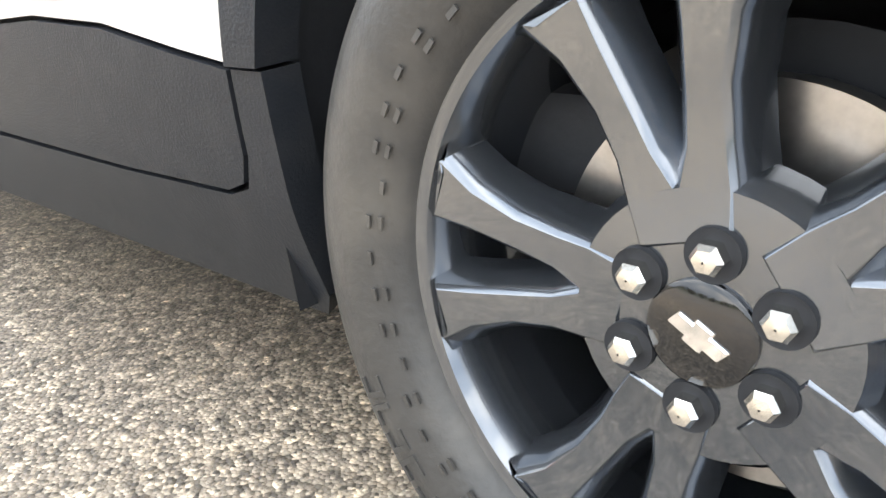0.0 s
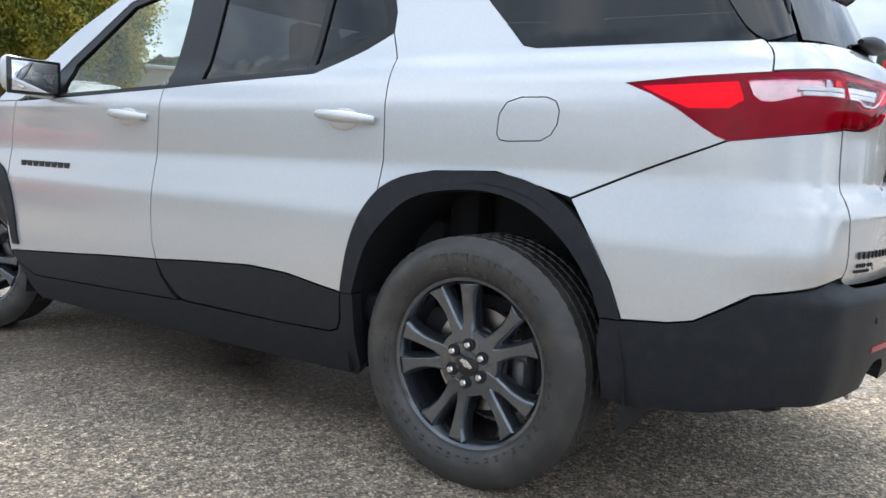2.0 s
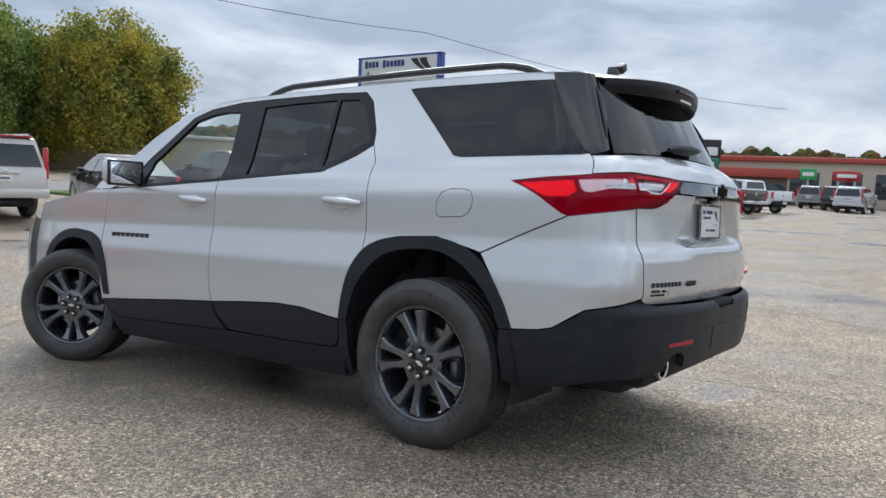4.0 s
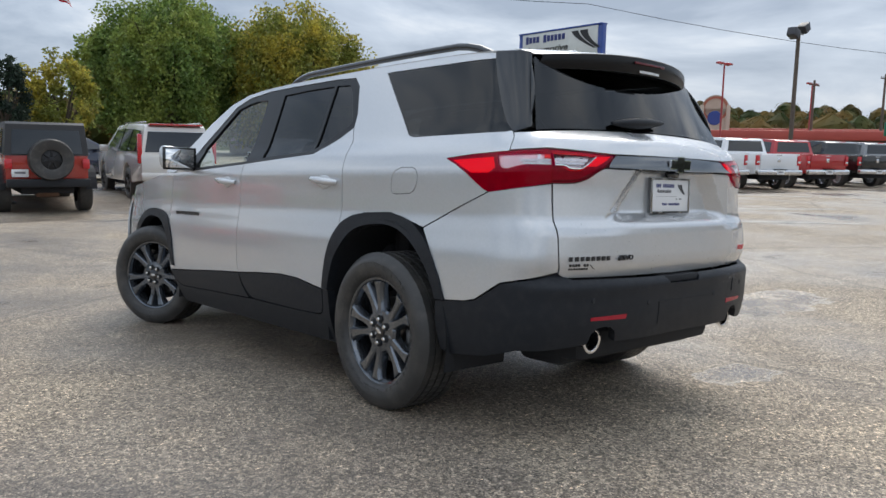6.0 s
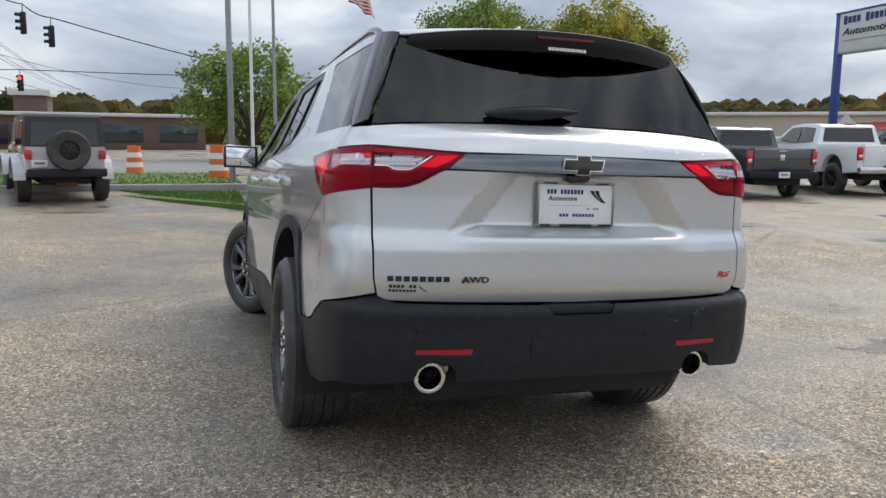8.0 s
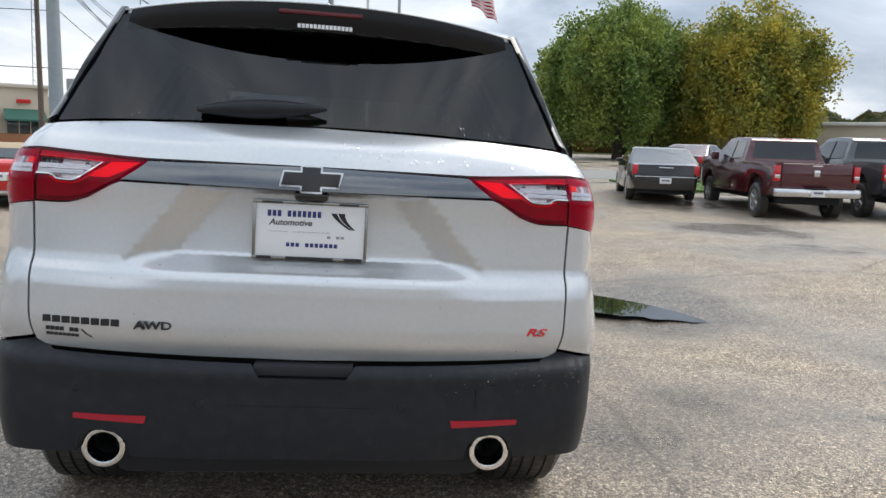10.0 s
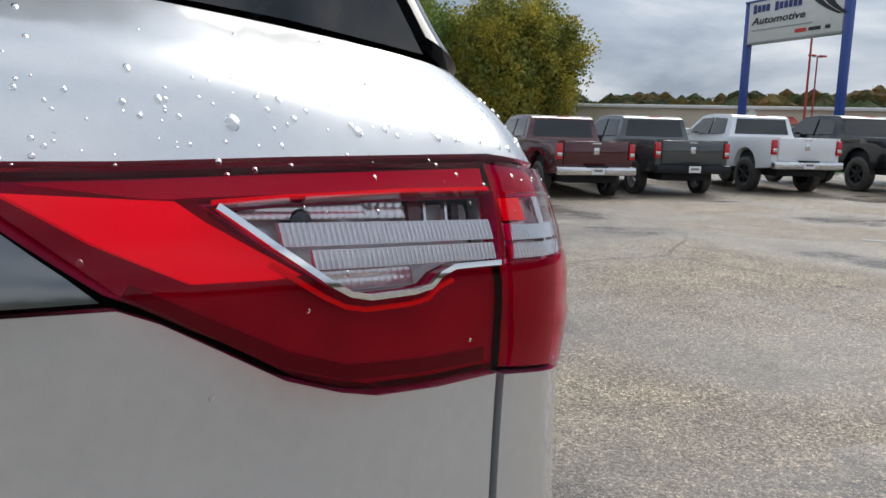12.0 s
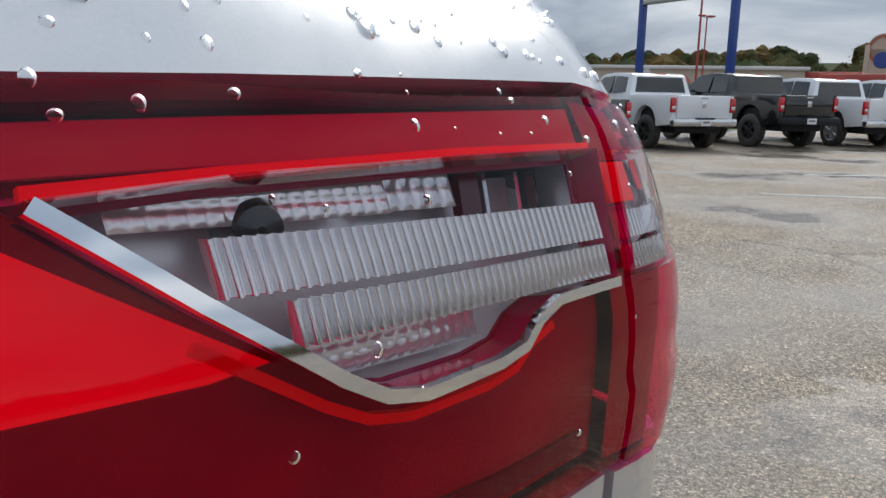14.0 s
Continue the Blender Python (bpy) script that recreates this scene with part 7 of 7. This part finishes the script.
def flag():
    th = thing("flag", "striped red and white flag with blue field", "flag", "", pose(5.4, 33.4, 0))
    bm = bmesh.new()
    tube(bm, [(-2.95, 3.6, 0), (-2.95, 3.6, 11.0)], [0.1, 0.07], 10)
    smooth(part("pole", bm, STEELPOLE, th))
    reds, whites, blue = bmesh.new(), bmesh.new(), bmesh.new()

    def p(u, v):
        s = 0.16 * math.sin(u * 7 + v * 2) + 0.1 * math.sin(u * 13)
        return Vector((0.0 + u * 1.25 + 0.25 * v, s, 8.75 - v * 1.05 - 0.75 * u + 0.08 * math.sin(u * 9)))
    for i in range(13):
        b = whites if i % 2 else reds
        for j in range(20):
            if i < 7 and j < 8:
                b2 = blue
            else:
                b2 = b
            q = [p(j / 20, i / 13), p((j + 1) / 20, i / 13), p((j + 1) / 20, (i + 1) / 13), p(j / 20, (i + 1) / 13)]
            b2.faces.new([b2.verts.new(c) for c in q])
    for nm, b, c in (("red_stripes", reds, (0.45, 0.02, 0.03)), ("white_stripes", whites, (0.75, 0.75, 0.75)), ("blue_field", blue, (0.02, 0.03, 0.14))):
        part(nm, b, mat(nm, c, 0.85), th)


flag()


FLOOD = mat("dark_floodlight", (0.06, 0.06, 0.065), 0.45, 0.4)


def lot_light(x, y, h, label, red=False, heads=((-0.55, 20), (0.5, -30))):
    th = thing("lot_light", label, "lamp post", "lot lights", pose(x, y, 0))
    bm = bmesh.new()
    tube(bm, [(0, 0, 0), (0, 0, h)], [0.12, 0.09] if not red else [0.10, 0.07], 10)
    smooth(part("shaft", bm, WOODPOLE if not red else mat("red_pole", (0.35, 0.05, 0.05), 0.5), th))
    for k, (dx, tilt) in enumerate(heads):
        a = boxpart("arm", (dx / 2, 0, h - 0.15), (abs(dx), 0.06, 0.06), STEELPOLE, th, 0.01)
        boxpart("lamp_head", (0, 0, 0), (0.55, 0.45, 0.42) if not red else (0.8, 0.4, 0.18), FLOOD if not red else REDP, th, 0.04, "", pose(dx, 0, h - (0.2 if k == 0 else -0.15) * (0 if red else 1), 0, tilt, 0))


lot_light(35.7, 15.25, 7.4, "weathered wooden flood-light pole with two lamps")
for x, y, hh in ((47, 40, 9.5), (66, 56, 9.5), (60, 33, 9.0), (84, 36, 9.0)):
    lot_light(x, y, hh, "slim red lamp post of a far lot", True, ((-0.7, 0), (0.7, 0)))


def barrel(x, y):
    th = thing("traffic_barrel", "orange and white striped traffic barrel", "barrel", "barrels", pose(x, y, 0.1 if y < 25 else 0))
    for z0, z1, c in ((0, 0.22, 0), (0.22, 0.40, 1), (0.40, 0.58, 0), (0.58, 0.76, 1), (0.76, 1.0, 0)):
        bm = bmesh.new()
        lathe(bm, [(z0, 0.31 - 0.08 * z0), (z1, 0.31 - 0.08 * z1)] + ([(1.0, 0.001)] if z1 == 1.0 else []), 20, "Z")
        smooth(part("band", bm, BARREL_W if c else BARREL_O, th))


BARREL_O = mat("orange_plastic", (0.75, 0.14, 0.02), 0.5)
BARREL_W = mat("white_band", (0.75, 0.74, 0.72), 0.5)
barrel(-0.75, 21.5)
barrel(1.4, 27.0)
barrel(-3.6, 27.0)


def pylon():
    th = thing("pylon_sign", "tall pale stone sign tower with round emblem", "sign", "", pose(75.5, 42.6, -0.6, 0, 0, -60) @ Matrix.Scale(0.78, 4))
    stone = mat("pale_stone", (0.48, 0.43, 0.34), 0.8, 0, 0, 0.12, 1.5)
    boxpart("tower", (0, 0, 4.3), (3.9, 1.4, 8.6), stone, th, 0.1)
    bm = bmesh.new()
    lathe(bm, [(-0.70, 0.001), (-0.70, 1.80), (0.70, 1.80), (0.70, 0.001)], 32, "Y")
    bm.transform(Matrix.Translation((0, 0, 8.6)))
    smooth(part("arched_top", bm, stone, th))
    bm = bmesh.new()
    lathe(bm, [(-0.80, 0.001), (-0.80, 0.95), (-0.70, 1.0)], 32, "Y")
    bm.transform(Matrix.Translation((0, 0, 7.2)))
    smooth(part("emblem", bm, mat("blue_emblem", (0.03, 0.07, 0.28), 0.5), th))
    bm = bmesh.new()
    lathe(bm, [(-0.74, 1.42), (-0.78, 1.42), (-0.78, 1.74), (-0.70, 1.74)], 32, "Y")
    bm.transform(Matrix.Translation((0, 0, 8.5)))
    smooth(part("arch_ring", bm, mat("red_brown_arch", (0.35, 0.13, 0.08), 0.7), th))
    for sx in (-1.75, 1.75):
        boxpart("pilaster", (sx, -0.2, 4.5), (0.55, 1.5, 9.0), stone, th, 0.06)
    for z, c in ((4.2, SIGNFACE), (3.4, INK), (2.6, SIGNFACE), (1.8, INK)):
        boxpart("panel", (0, -0.74, z), (3.0, 0.06, 0.5), c, th, 0.01)


pylon()


def board(x, y, z, w, h, material, label, legs=1, turn=0, border=None, name="roadside_sign"):
    th = thing(name, label, "sign", "", pose(x, y, 0, 0, 0, turn))
    boxpart("panel", (0, 0, z), (w, 0.25, h), material, th, 0.05)
    for k in range(legs):
        dx = 0 if legs == 1 else (k - 0.5) * w * 0.6
        boxpart("post", (dx, 0.05, (z - h / 2) / 2), (0.22, 0.18, z - h / 2), STEELPOLE, th, 0.02)
    if border is not None:
        boxpart("mark", (0, -0.14, z), (w * 0.7, 0.04, h * 0.35), border, th, 0.02)
    return th


board(56.5, 3.2, 6.3, 2.6, 1.6, mat("dark_green_sign", (0.05, 0.07, 0.05), 0.5), "dark restaurant sign on a steel post", 1, -85, REDINK)
board(52, 15.5, 3.0, 2.4, 0.9, mat("road_sign_green", (0.01, 0.16, 0.09), 0.5), "green road sign with white lines", 2, -65, WHITEPLATE)
board(56, 16.2, 4.1, 1.6, 1.8, INK, "black sign with white diamond mark", 1, -65, WHITEPLATE)
board(72, 9.0, 2.9, 2.2, 0.9, REDP, "red and white shop sign on posts", 2, -85, WHITEPLATE)
board(74, 12.5, 3.0, 1.4, 1.0, mat("bright_green_sign", (0.03, 0.35, 0.12), 0.5), "green and white shop sign", 1, -85, WHITEPLATE)


def span_wire(points, r=0.02, label="thin black overhead cable", sag=0.5):
    bm = bmesh.new()
    for a, b in zip(points, points[1:]):
        a, b = Vector(a), Vector(b)
        tube(bm, [a.lerp(b, t / 8) - Vector((0, 0, sag * 4 * (t / 8) * (1 - t / 8))) for t in range(9)], r, 5, False)
    tagged(part("overhead_cable", bm, WIRE), label, "cable", "overhead cables")


def utility_pole(x, y, h, label, arms=2):
    th = thing("utility_pole", label, "utility pole", "utility poles", pose(x, y, 0))
    bm = bmesh.new()
    tube(bm, [(0, 0, 0), (0, 0, h)], [0.17, 0.11], 10)
    smooth(part("shaft", bm, WOODPOLE, th))
    for k in range(arms):
        a = boxpart("crossarm", (0, 0, h - 0.5 - 1.3 * k), (2.4, 0.1, 0.12), WOODPOLE, th, 0.02)
        for s in (-1, -0.5, 0.5, 1):
            boxpart("insulator", (s * 1.1, 0, h - 0.35 - 1.3 * k), (0.07, 0.07, 0.16), STEELPOLE, a, 0.02)


utility_pole(-17.8, 44.5, 12.5, "tall dark wooden utility pole with crossarms")
utility_pole(-18.8, 73.5, 10.5, "wooden utility pole with two crossarms")
utility_pole(-44, 95, 9, "distant wooden utility pole", 1)
utility_pole(88, 30, 10, "distant utility pole beyond the shops", 1)
utility_pole(80, 34, 9, "distant utility pole near the hill", 1)
mast = thing("signal_mast", "thick grey steel traffic-signal mast", "mast", "", pose(-13.6, 35.2, 0))
bm = bmesh.new()
tube(bm, [(0, 0, 0), (0, 0, 7), (0, 0, 14)], [0.34, 0.28, 0.24], 14)
smooth(part("shaft", bm, mat("grey_mast_paint", (0.30, 0.33, 0.35), 0.5, 0.3, 0, 0.1, 4), mast))
boxpart("collar", (0, 0, 9.1), (0.8, 0.8, 0.25), STEELPOLE, mast, 0.05)
tower = thing("radio_mast", "thin distant lattice radio mast", "mast", "", pose(-58, 150, 0))
bm = bmesh.new()
for s in (-1, 1):
    tube(bm, [(s * 1.0, 0, 0), (s * 0.3, 0, 34)], 0.08, 5)
for k in range(22):
    f0, f1 = 1 - 0.7 * k / 22, 1 - 0.7 * (k + 1) / 22
    tube(bm, [(f0, 0, k * 1.55), (-f1, 0, (k + 1) * 1.55)], 0.05, 4)
part("lattice", bm, STEELPOLE, tower)

LENS_RED = bpy.data.materials.new("lit_red_signal")
LENS_RED.use_nodes = True
lr = LENS_RED.node_tree.nodes["Principled BSDF"]
lr.inputs["Base Color"].default_value = (0.8, 0.02, 0.02, 1)
lr.inputs["Emission Color"].default_value = (1, 0.05, 0.03, 1)
lr.inputs["Emission Strength"].default_value = 2.5


def signal(x, y, z, turn, lit=False, s=1.0):
    th = thing("traffic_light", "black three-lamp traffic light hung from a cable" + (", red lit" if lit else ""), "traffic light", "traffic lights", pose(x, y, z, 0, 0, turn) @ Matrix.Scale(s, 4))
    boxpart("housing", (0, 0, 0), (0.36, 0.22, 1.08), DARK, th, 0.04)
    for k in range(3):
        bm = bmesh.new()
        lathe(bm, [(-0.12, 0.001), (-0.12, 0.13), (-0.10, 0.14)], 18, "Y")
        bm.transform(Matrix.Translation((0, 0, 0.34 - 0.34 * k)))
        smooth(part("lamp", bm, LENS_RED if lit and k == 0 else SMOKE, th))
        bm = bmesh.new()
        q = []
        for j in range(9):
            a = math.pi * j / 8
            q.append([bm.verts.new((0.15 * math.cos(a), yy, 0.34 - 0.34 * k + 0.15 * math.sin(a))) for yy in (-0.10, -0.34)])
        for j in range(8):
            bm.faces.new((q[j][0], q[j + 1][0], q[j + 1][1], q[j][1]))
        part("visor", bm, DARK, th)
    boxpart("hanger", (0, 0, 0.75), (0.05, 0.05, 0.45), STEELPOLE, th, 0.01)


for x, y, z in ((-11.1, 40.6, 7.55), (-9.6, 41.0, 6.95), (-8.4, 41.4, 6.4)):
    signal(x, y, z, -60)
signal(-17.9, 55.0, 4.75, -12)
signal(-15.5, 55.4, 4.85, -12, True)
signal(-12.8, 56.0, 4.85, -12, True)
span_wire([(-13.6, 35.2, 9.1), (-11.1, 40.6, 8.5), (-9.6, 41.0, 7.9), (-8.4, 41.4, 7.35), (6, 46, 4.6)], 0.03, "black signal span cable", 0.15)
span_wire([(-40, 52, 6.0), (-17.9, 55, 5.75), (-12.8, 56, 5.75), (12, 60, 6.2)], 0.03, "black signal span cable", 0.1)
for k, (z, dz) in enumerate(((12.0, 0), (11.6, 0.2), (10.6, 0.4), (10.2, 0.6), (8.2, 0.3))):
    span_wire([(-60, 30 + k, z + 1), (-17.8 + 0.3 * k, 44.5, z), (-18.8 + 0.4 * k, 73.5, z - 1.7 - dz), (-20, 140, 9)], 0.022, "thin black overhead cable", 0.7)
span_wire([(-13.6, 35.2, 9.0), (-18.8, 73.5, 8.6), (0, 95, 7)], 0.022, "thin black overhead cable", 0.8)
span_wire([(-14, 34, 10.5), (4, 31.0, 9.6), (30, 24, 9.0), (70, 14, 8.6)], 0.015, "thin overhead cable above the trees", 0.6)
lane = thing("lane_sign", "grey lane signs hung over the junction", "sign", "", pose(-12.4, 38.0, 0, 0, 0, -20))
for k, (dx, w) in enumerate(((-0.75, 0.55), (0.25, 0.5), (0.85, 0.5))):
    boxpart("panel", (dx, 0, 9.2), (w, 0.04, 1.6 if k else 0.8), STEELPOLE, lane, 0.01)
board(-19.8, 56.5, 4.75, 1.35, 0.85, STEELPOLE, "grey back of a hanging road sign", 2, 10)

# ---- buildings ----
BEIGE = mat("beige_render", (0.50, 0.44, 0.35), 0.9, 0, 0, 0.08, 0.6)
BRICK = mat("orange_brick", (0.38, 0.17, 0.085), 0.9, 0, 0, 0.12, 3)
BROWN = mat("brown_brick", (0.15, 0.10, 0.08), 0.9, 0, 0, 0.12, 3)
ROOFRED = mat("red_metal_roof", (0.42, 0.07, 0.05), 0.5, 0, 0, 0.08, 0.8)
AWNING = mat("green_awning", (0.03, 0.11, 0.08), 0.8)
WINDOW = mat("shop_window", (0.03, 0.04, 0.045), 0.08, 0, 0.5)


def drugstore():
    th = thing("drugstore", "beige and brick corner shop with green awnings", "building", "", pose(-24.2, 62.5, 0, 0, 0, 32))
    boxpart("wall", (-14, 5, 2.35), (28, 12, 4.7), BEIGE, th, 0.05)
    boxpart("parapet", (-14, -1.05, 4.75), (28.3, 0.3, 0.3), mat("pale_coping", (0.55, 0.5, 0.42), 0.8), th, 0.04)
    boxpart("brick_base", (-14, -1.1, 0.55), (28, 0.25, 1.1), BRICK, th, 0.03)
    for k in range(8):
        x = -1.8 - 3.4 * k
        w = boxpart("window", (x, -1.06, 1.75), (2.4, 0.16, 1.3), WINDOW, th, 0.02)
        for j in (-0.4, 0.4):
            boxpart("mullion", (x + j, -1.16, 1.75), (0.06, 0.06, 1.3), BEIGE, w, 0.01)
        bm = bmesh.new()
        a = [(-1.4, -1.05, 3.0), (1.4, -1.05, 3.0), (1.5, -2.0, 2.2), (-1.5, -2.0, 2.2), (1.5, -2.0, 2.05), (-1.5, -2.0, 2.05)]
        v = [bm.verts.new((x + p[0], p[1], p[2])) for p in a]
        bm.faces.new((v[0], v[1], v[2], v[3]))
        bm.faces.new((v[3], v[2], v[4], v[5]))
        part("awning", bm, AWNING, th)
    for k in range(9):
        boxpart("sign_bar", (-9.2 + k * 0.52, -1.1, 3.85 + 0.08 * (k % 2)), (0.36, 0.12, 0.62 if k not in (0, 2) else 0.85), REDINK, th, 0.08)
    boxpart("sign_bar", (-1.8, -1.1, 3.6), (1.0, 0.1, 0.3), REDINK, th, 0.03)
    boxpart("brick_annex", (4.2, 6.5, 1.9), (8.0, 9, 3.8), BRICK, th, 0.04)


drugstore()


def block(name, label, x, y, w, d, h, material, turn=0, roof=None, rh=0.6, windows=0):
    th = thing(name, label, "building", "", pose(x, y, 0, 0, 0, turn))
    boxpart("wall", (0, 0, h / 2), (w, d, h), material, th, 0.04)
    boxpart("roof", (0, 0, h + rh / 2), (w + 0.8, d + 0.8, rh), roof or SIGNFACE, th, 0.08)
    for k in range(windows):
        boxpart("window", (-w / 2 + (k + 0.5) * w / windows, -d / 2 - 0.02, h * 0.5), (w / windows * 0.7, 0.1, h * 0.55), WINDOW, th, 0.02)
    return th


block("brick_shed", "low brown brick building across the road", -14, 84, 26, 10, 3.2, BROWN, 4, SIGNFACE, 0.35, 5)
block("chimney_house", "small brown brick block with chimney", -17, 83, 3, 3, 5.2, BROWN)
block("petrol_canopy_shop", "low brown shop with bright red roof band", 76, 30, 30, 9, 2.6, BROWN, -68, ROOFRED, 0.9, 6)
block("strip_mall", "long beige shop row with flat roof", 65, 77, 54, 12, 4.4, BEIGE, -42, SIGNFACE, 0.4, 0)
block("red_roof_store", "wide store with red roof band beyond the trucks", 92, 50, 60, 12, 3.2, BEIGE, -60, ROOFRED, 1.1, 9)
block("tan_store", "tan shop far across the lot", 82, 12, 22, 9, 4.2, BEIGE, -85, ROOFRED, 0.5, 6)


def gable_house():
    th = thing("gabled_restaurant", "pale building with red gabled roof", "building", "", pose(70.0, 68.0, 0, 0, 0, -45))
    boxpart("wall", (0, 0, 1.5), (9, 7, 3.0), SIGNFACE, th, 0.04)
    bm = bmesh.new()
    v = [bm.verts.new(p) for p in ((-5, -4, 2.9), (5, -4, 2.9), (5, 4, 2.9), (-5, 4, 2.9), (-3.5, 0, 4.9), (3.5, 0, 4.9))]
    for f in ((0, 1, 5, 4), (1, 2, 5), (2, 3, 4, 5), (3, 0, 4), (3, 2, 1, 0)):
        bm.faces.new([v[i] for i in f])
    part("roof", bm, ROOFRED, th)
    bm = bmesh.new()
    v = [bm.verts.new(p) for p in ((-1.6, -4.3, 2.6), (1.6, -4.3, 2.6), (0, -4.3, 4.6), (-1.6, -1, 2.6), (1.6, -1, 2.6), (0, -1, 4.6))]
    for f in ((0, 1, 2), (0, 2, 5, 3), (1, 4, 5, 2)):
        bm.faces.new([v[i] for i in f])
    part("gable", bm, SIGNFACE, th)
    boxpart("gable_window", (0, -4.33, 3.1), (1.3, 0.06, 0.7), WINDOW, th, 0.02)


gable_house()

# ---- puddle ----
bm = bmesh.new()
ring = []
shore = [Vector(c) for c in ((3.80, 3.62), (3.88, 4.3), (3.80, 5.0), (3.48, 5.65), (2.9, 6.0), (2.3, 5.7), (2.2, 4.8), (2.5, 4.25), (3.0, 3.95), (3.4, 3.78))]
for k in range(80):
    u = k / 80 * len(shore)
    i, f = int(u), u % 1
    a, b, c, d = (shore[(i + q) % len(shore)] for q in (-1, 0, 1, 2))
    p = 0.5 * (2 * b + (c - a) * f + (2 * a - 5 * b + 4 * c - d) * f * f + (3 * b - a - 3 * c + d) * f ** 3)
    ring.append(bm.verts.new((p.x + 0.03 * math.sin(k * 1.7), p.y + 0.03 * math.sin(k * 1.1 + 1), -0.270)))
bm.faces.new(ring)
pud = part("puddle", bm, mat("puddle_water", (0.012, 0.012, 0.010), 0.02, 0, 0, spec=0.5))
tagged(pud, "shallow dark rain puddle on the asphalt", "puddle", kind="structure")

# ---- faded paint lines ----
FADED = mat("faded_white_line", (0.52, 0.51, 0.48), 0.8, 0, 0, 0.3, 30, 0.2)
for x0, y0, x1, y1, wd in ((12.9, 7.2, 16.6, 5.0, 0.16), (9.9, 5.8, 13.0, 2.95, 0.14), (19.0, 11.0, 24.3, 4.2, 0.22)):
    bm = bmesh.new()
    d = Vector((x1 - x0, y1 - y0)).normalized() * (wd / 2)
    n = 14
    rows = []
    for k in range(n + 1):
        x, y = x0 + (x1 - x0) * k / n, y0 + (y1 - y0) * k / n
        e = 1 + 0.18 * math.sin(k * 2.3 + x0)
        rows.append([bm.verts.new((x - d.y * q * e, y + d.x * q * e, ground_z(x - d.y * q, y + d.x * q) + 0.005)) for q in (-1, 1)])
    for p, q in zip(rows, rows[1:]):
        bm.faces.new((p[0], p[1], q[1], q[0]))
    bmesh.ops.recalc_face_normals(bm, faces=bm.faces[:])
    tagged(part("parking_line", bm, FADED), "faded white painted line on the asphalt", "line marking", "parking lines", "structure")
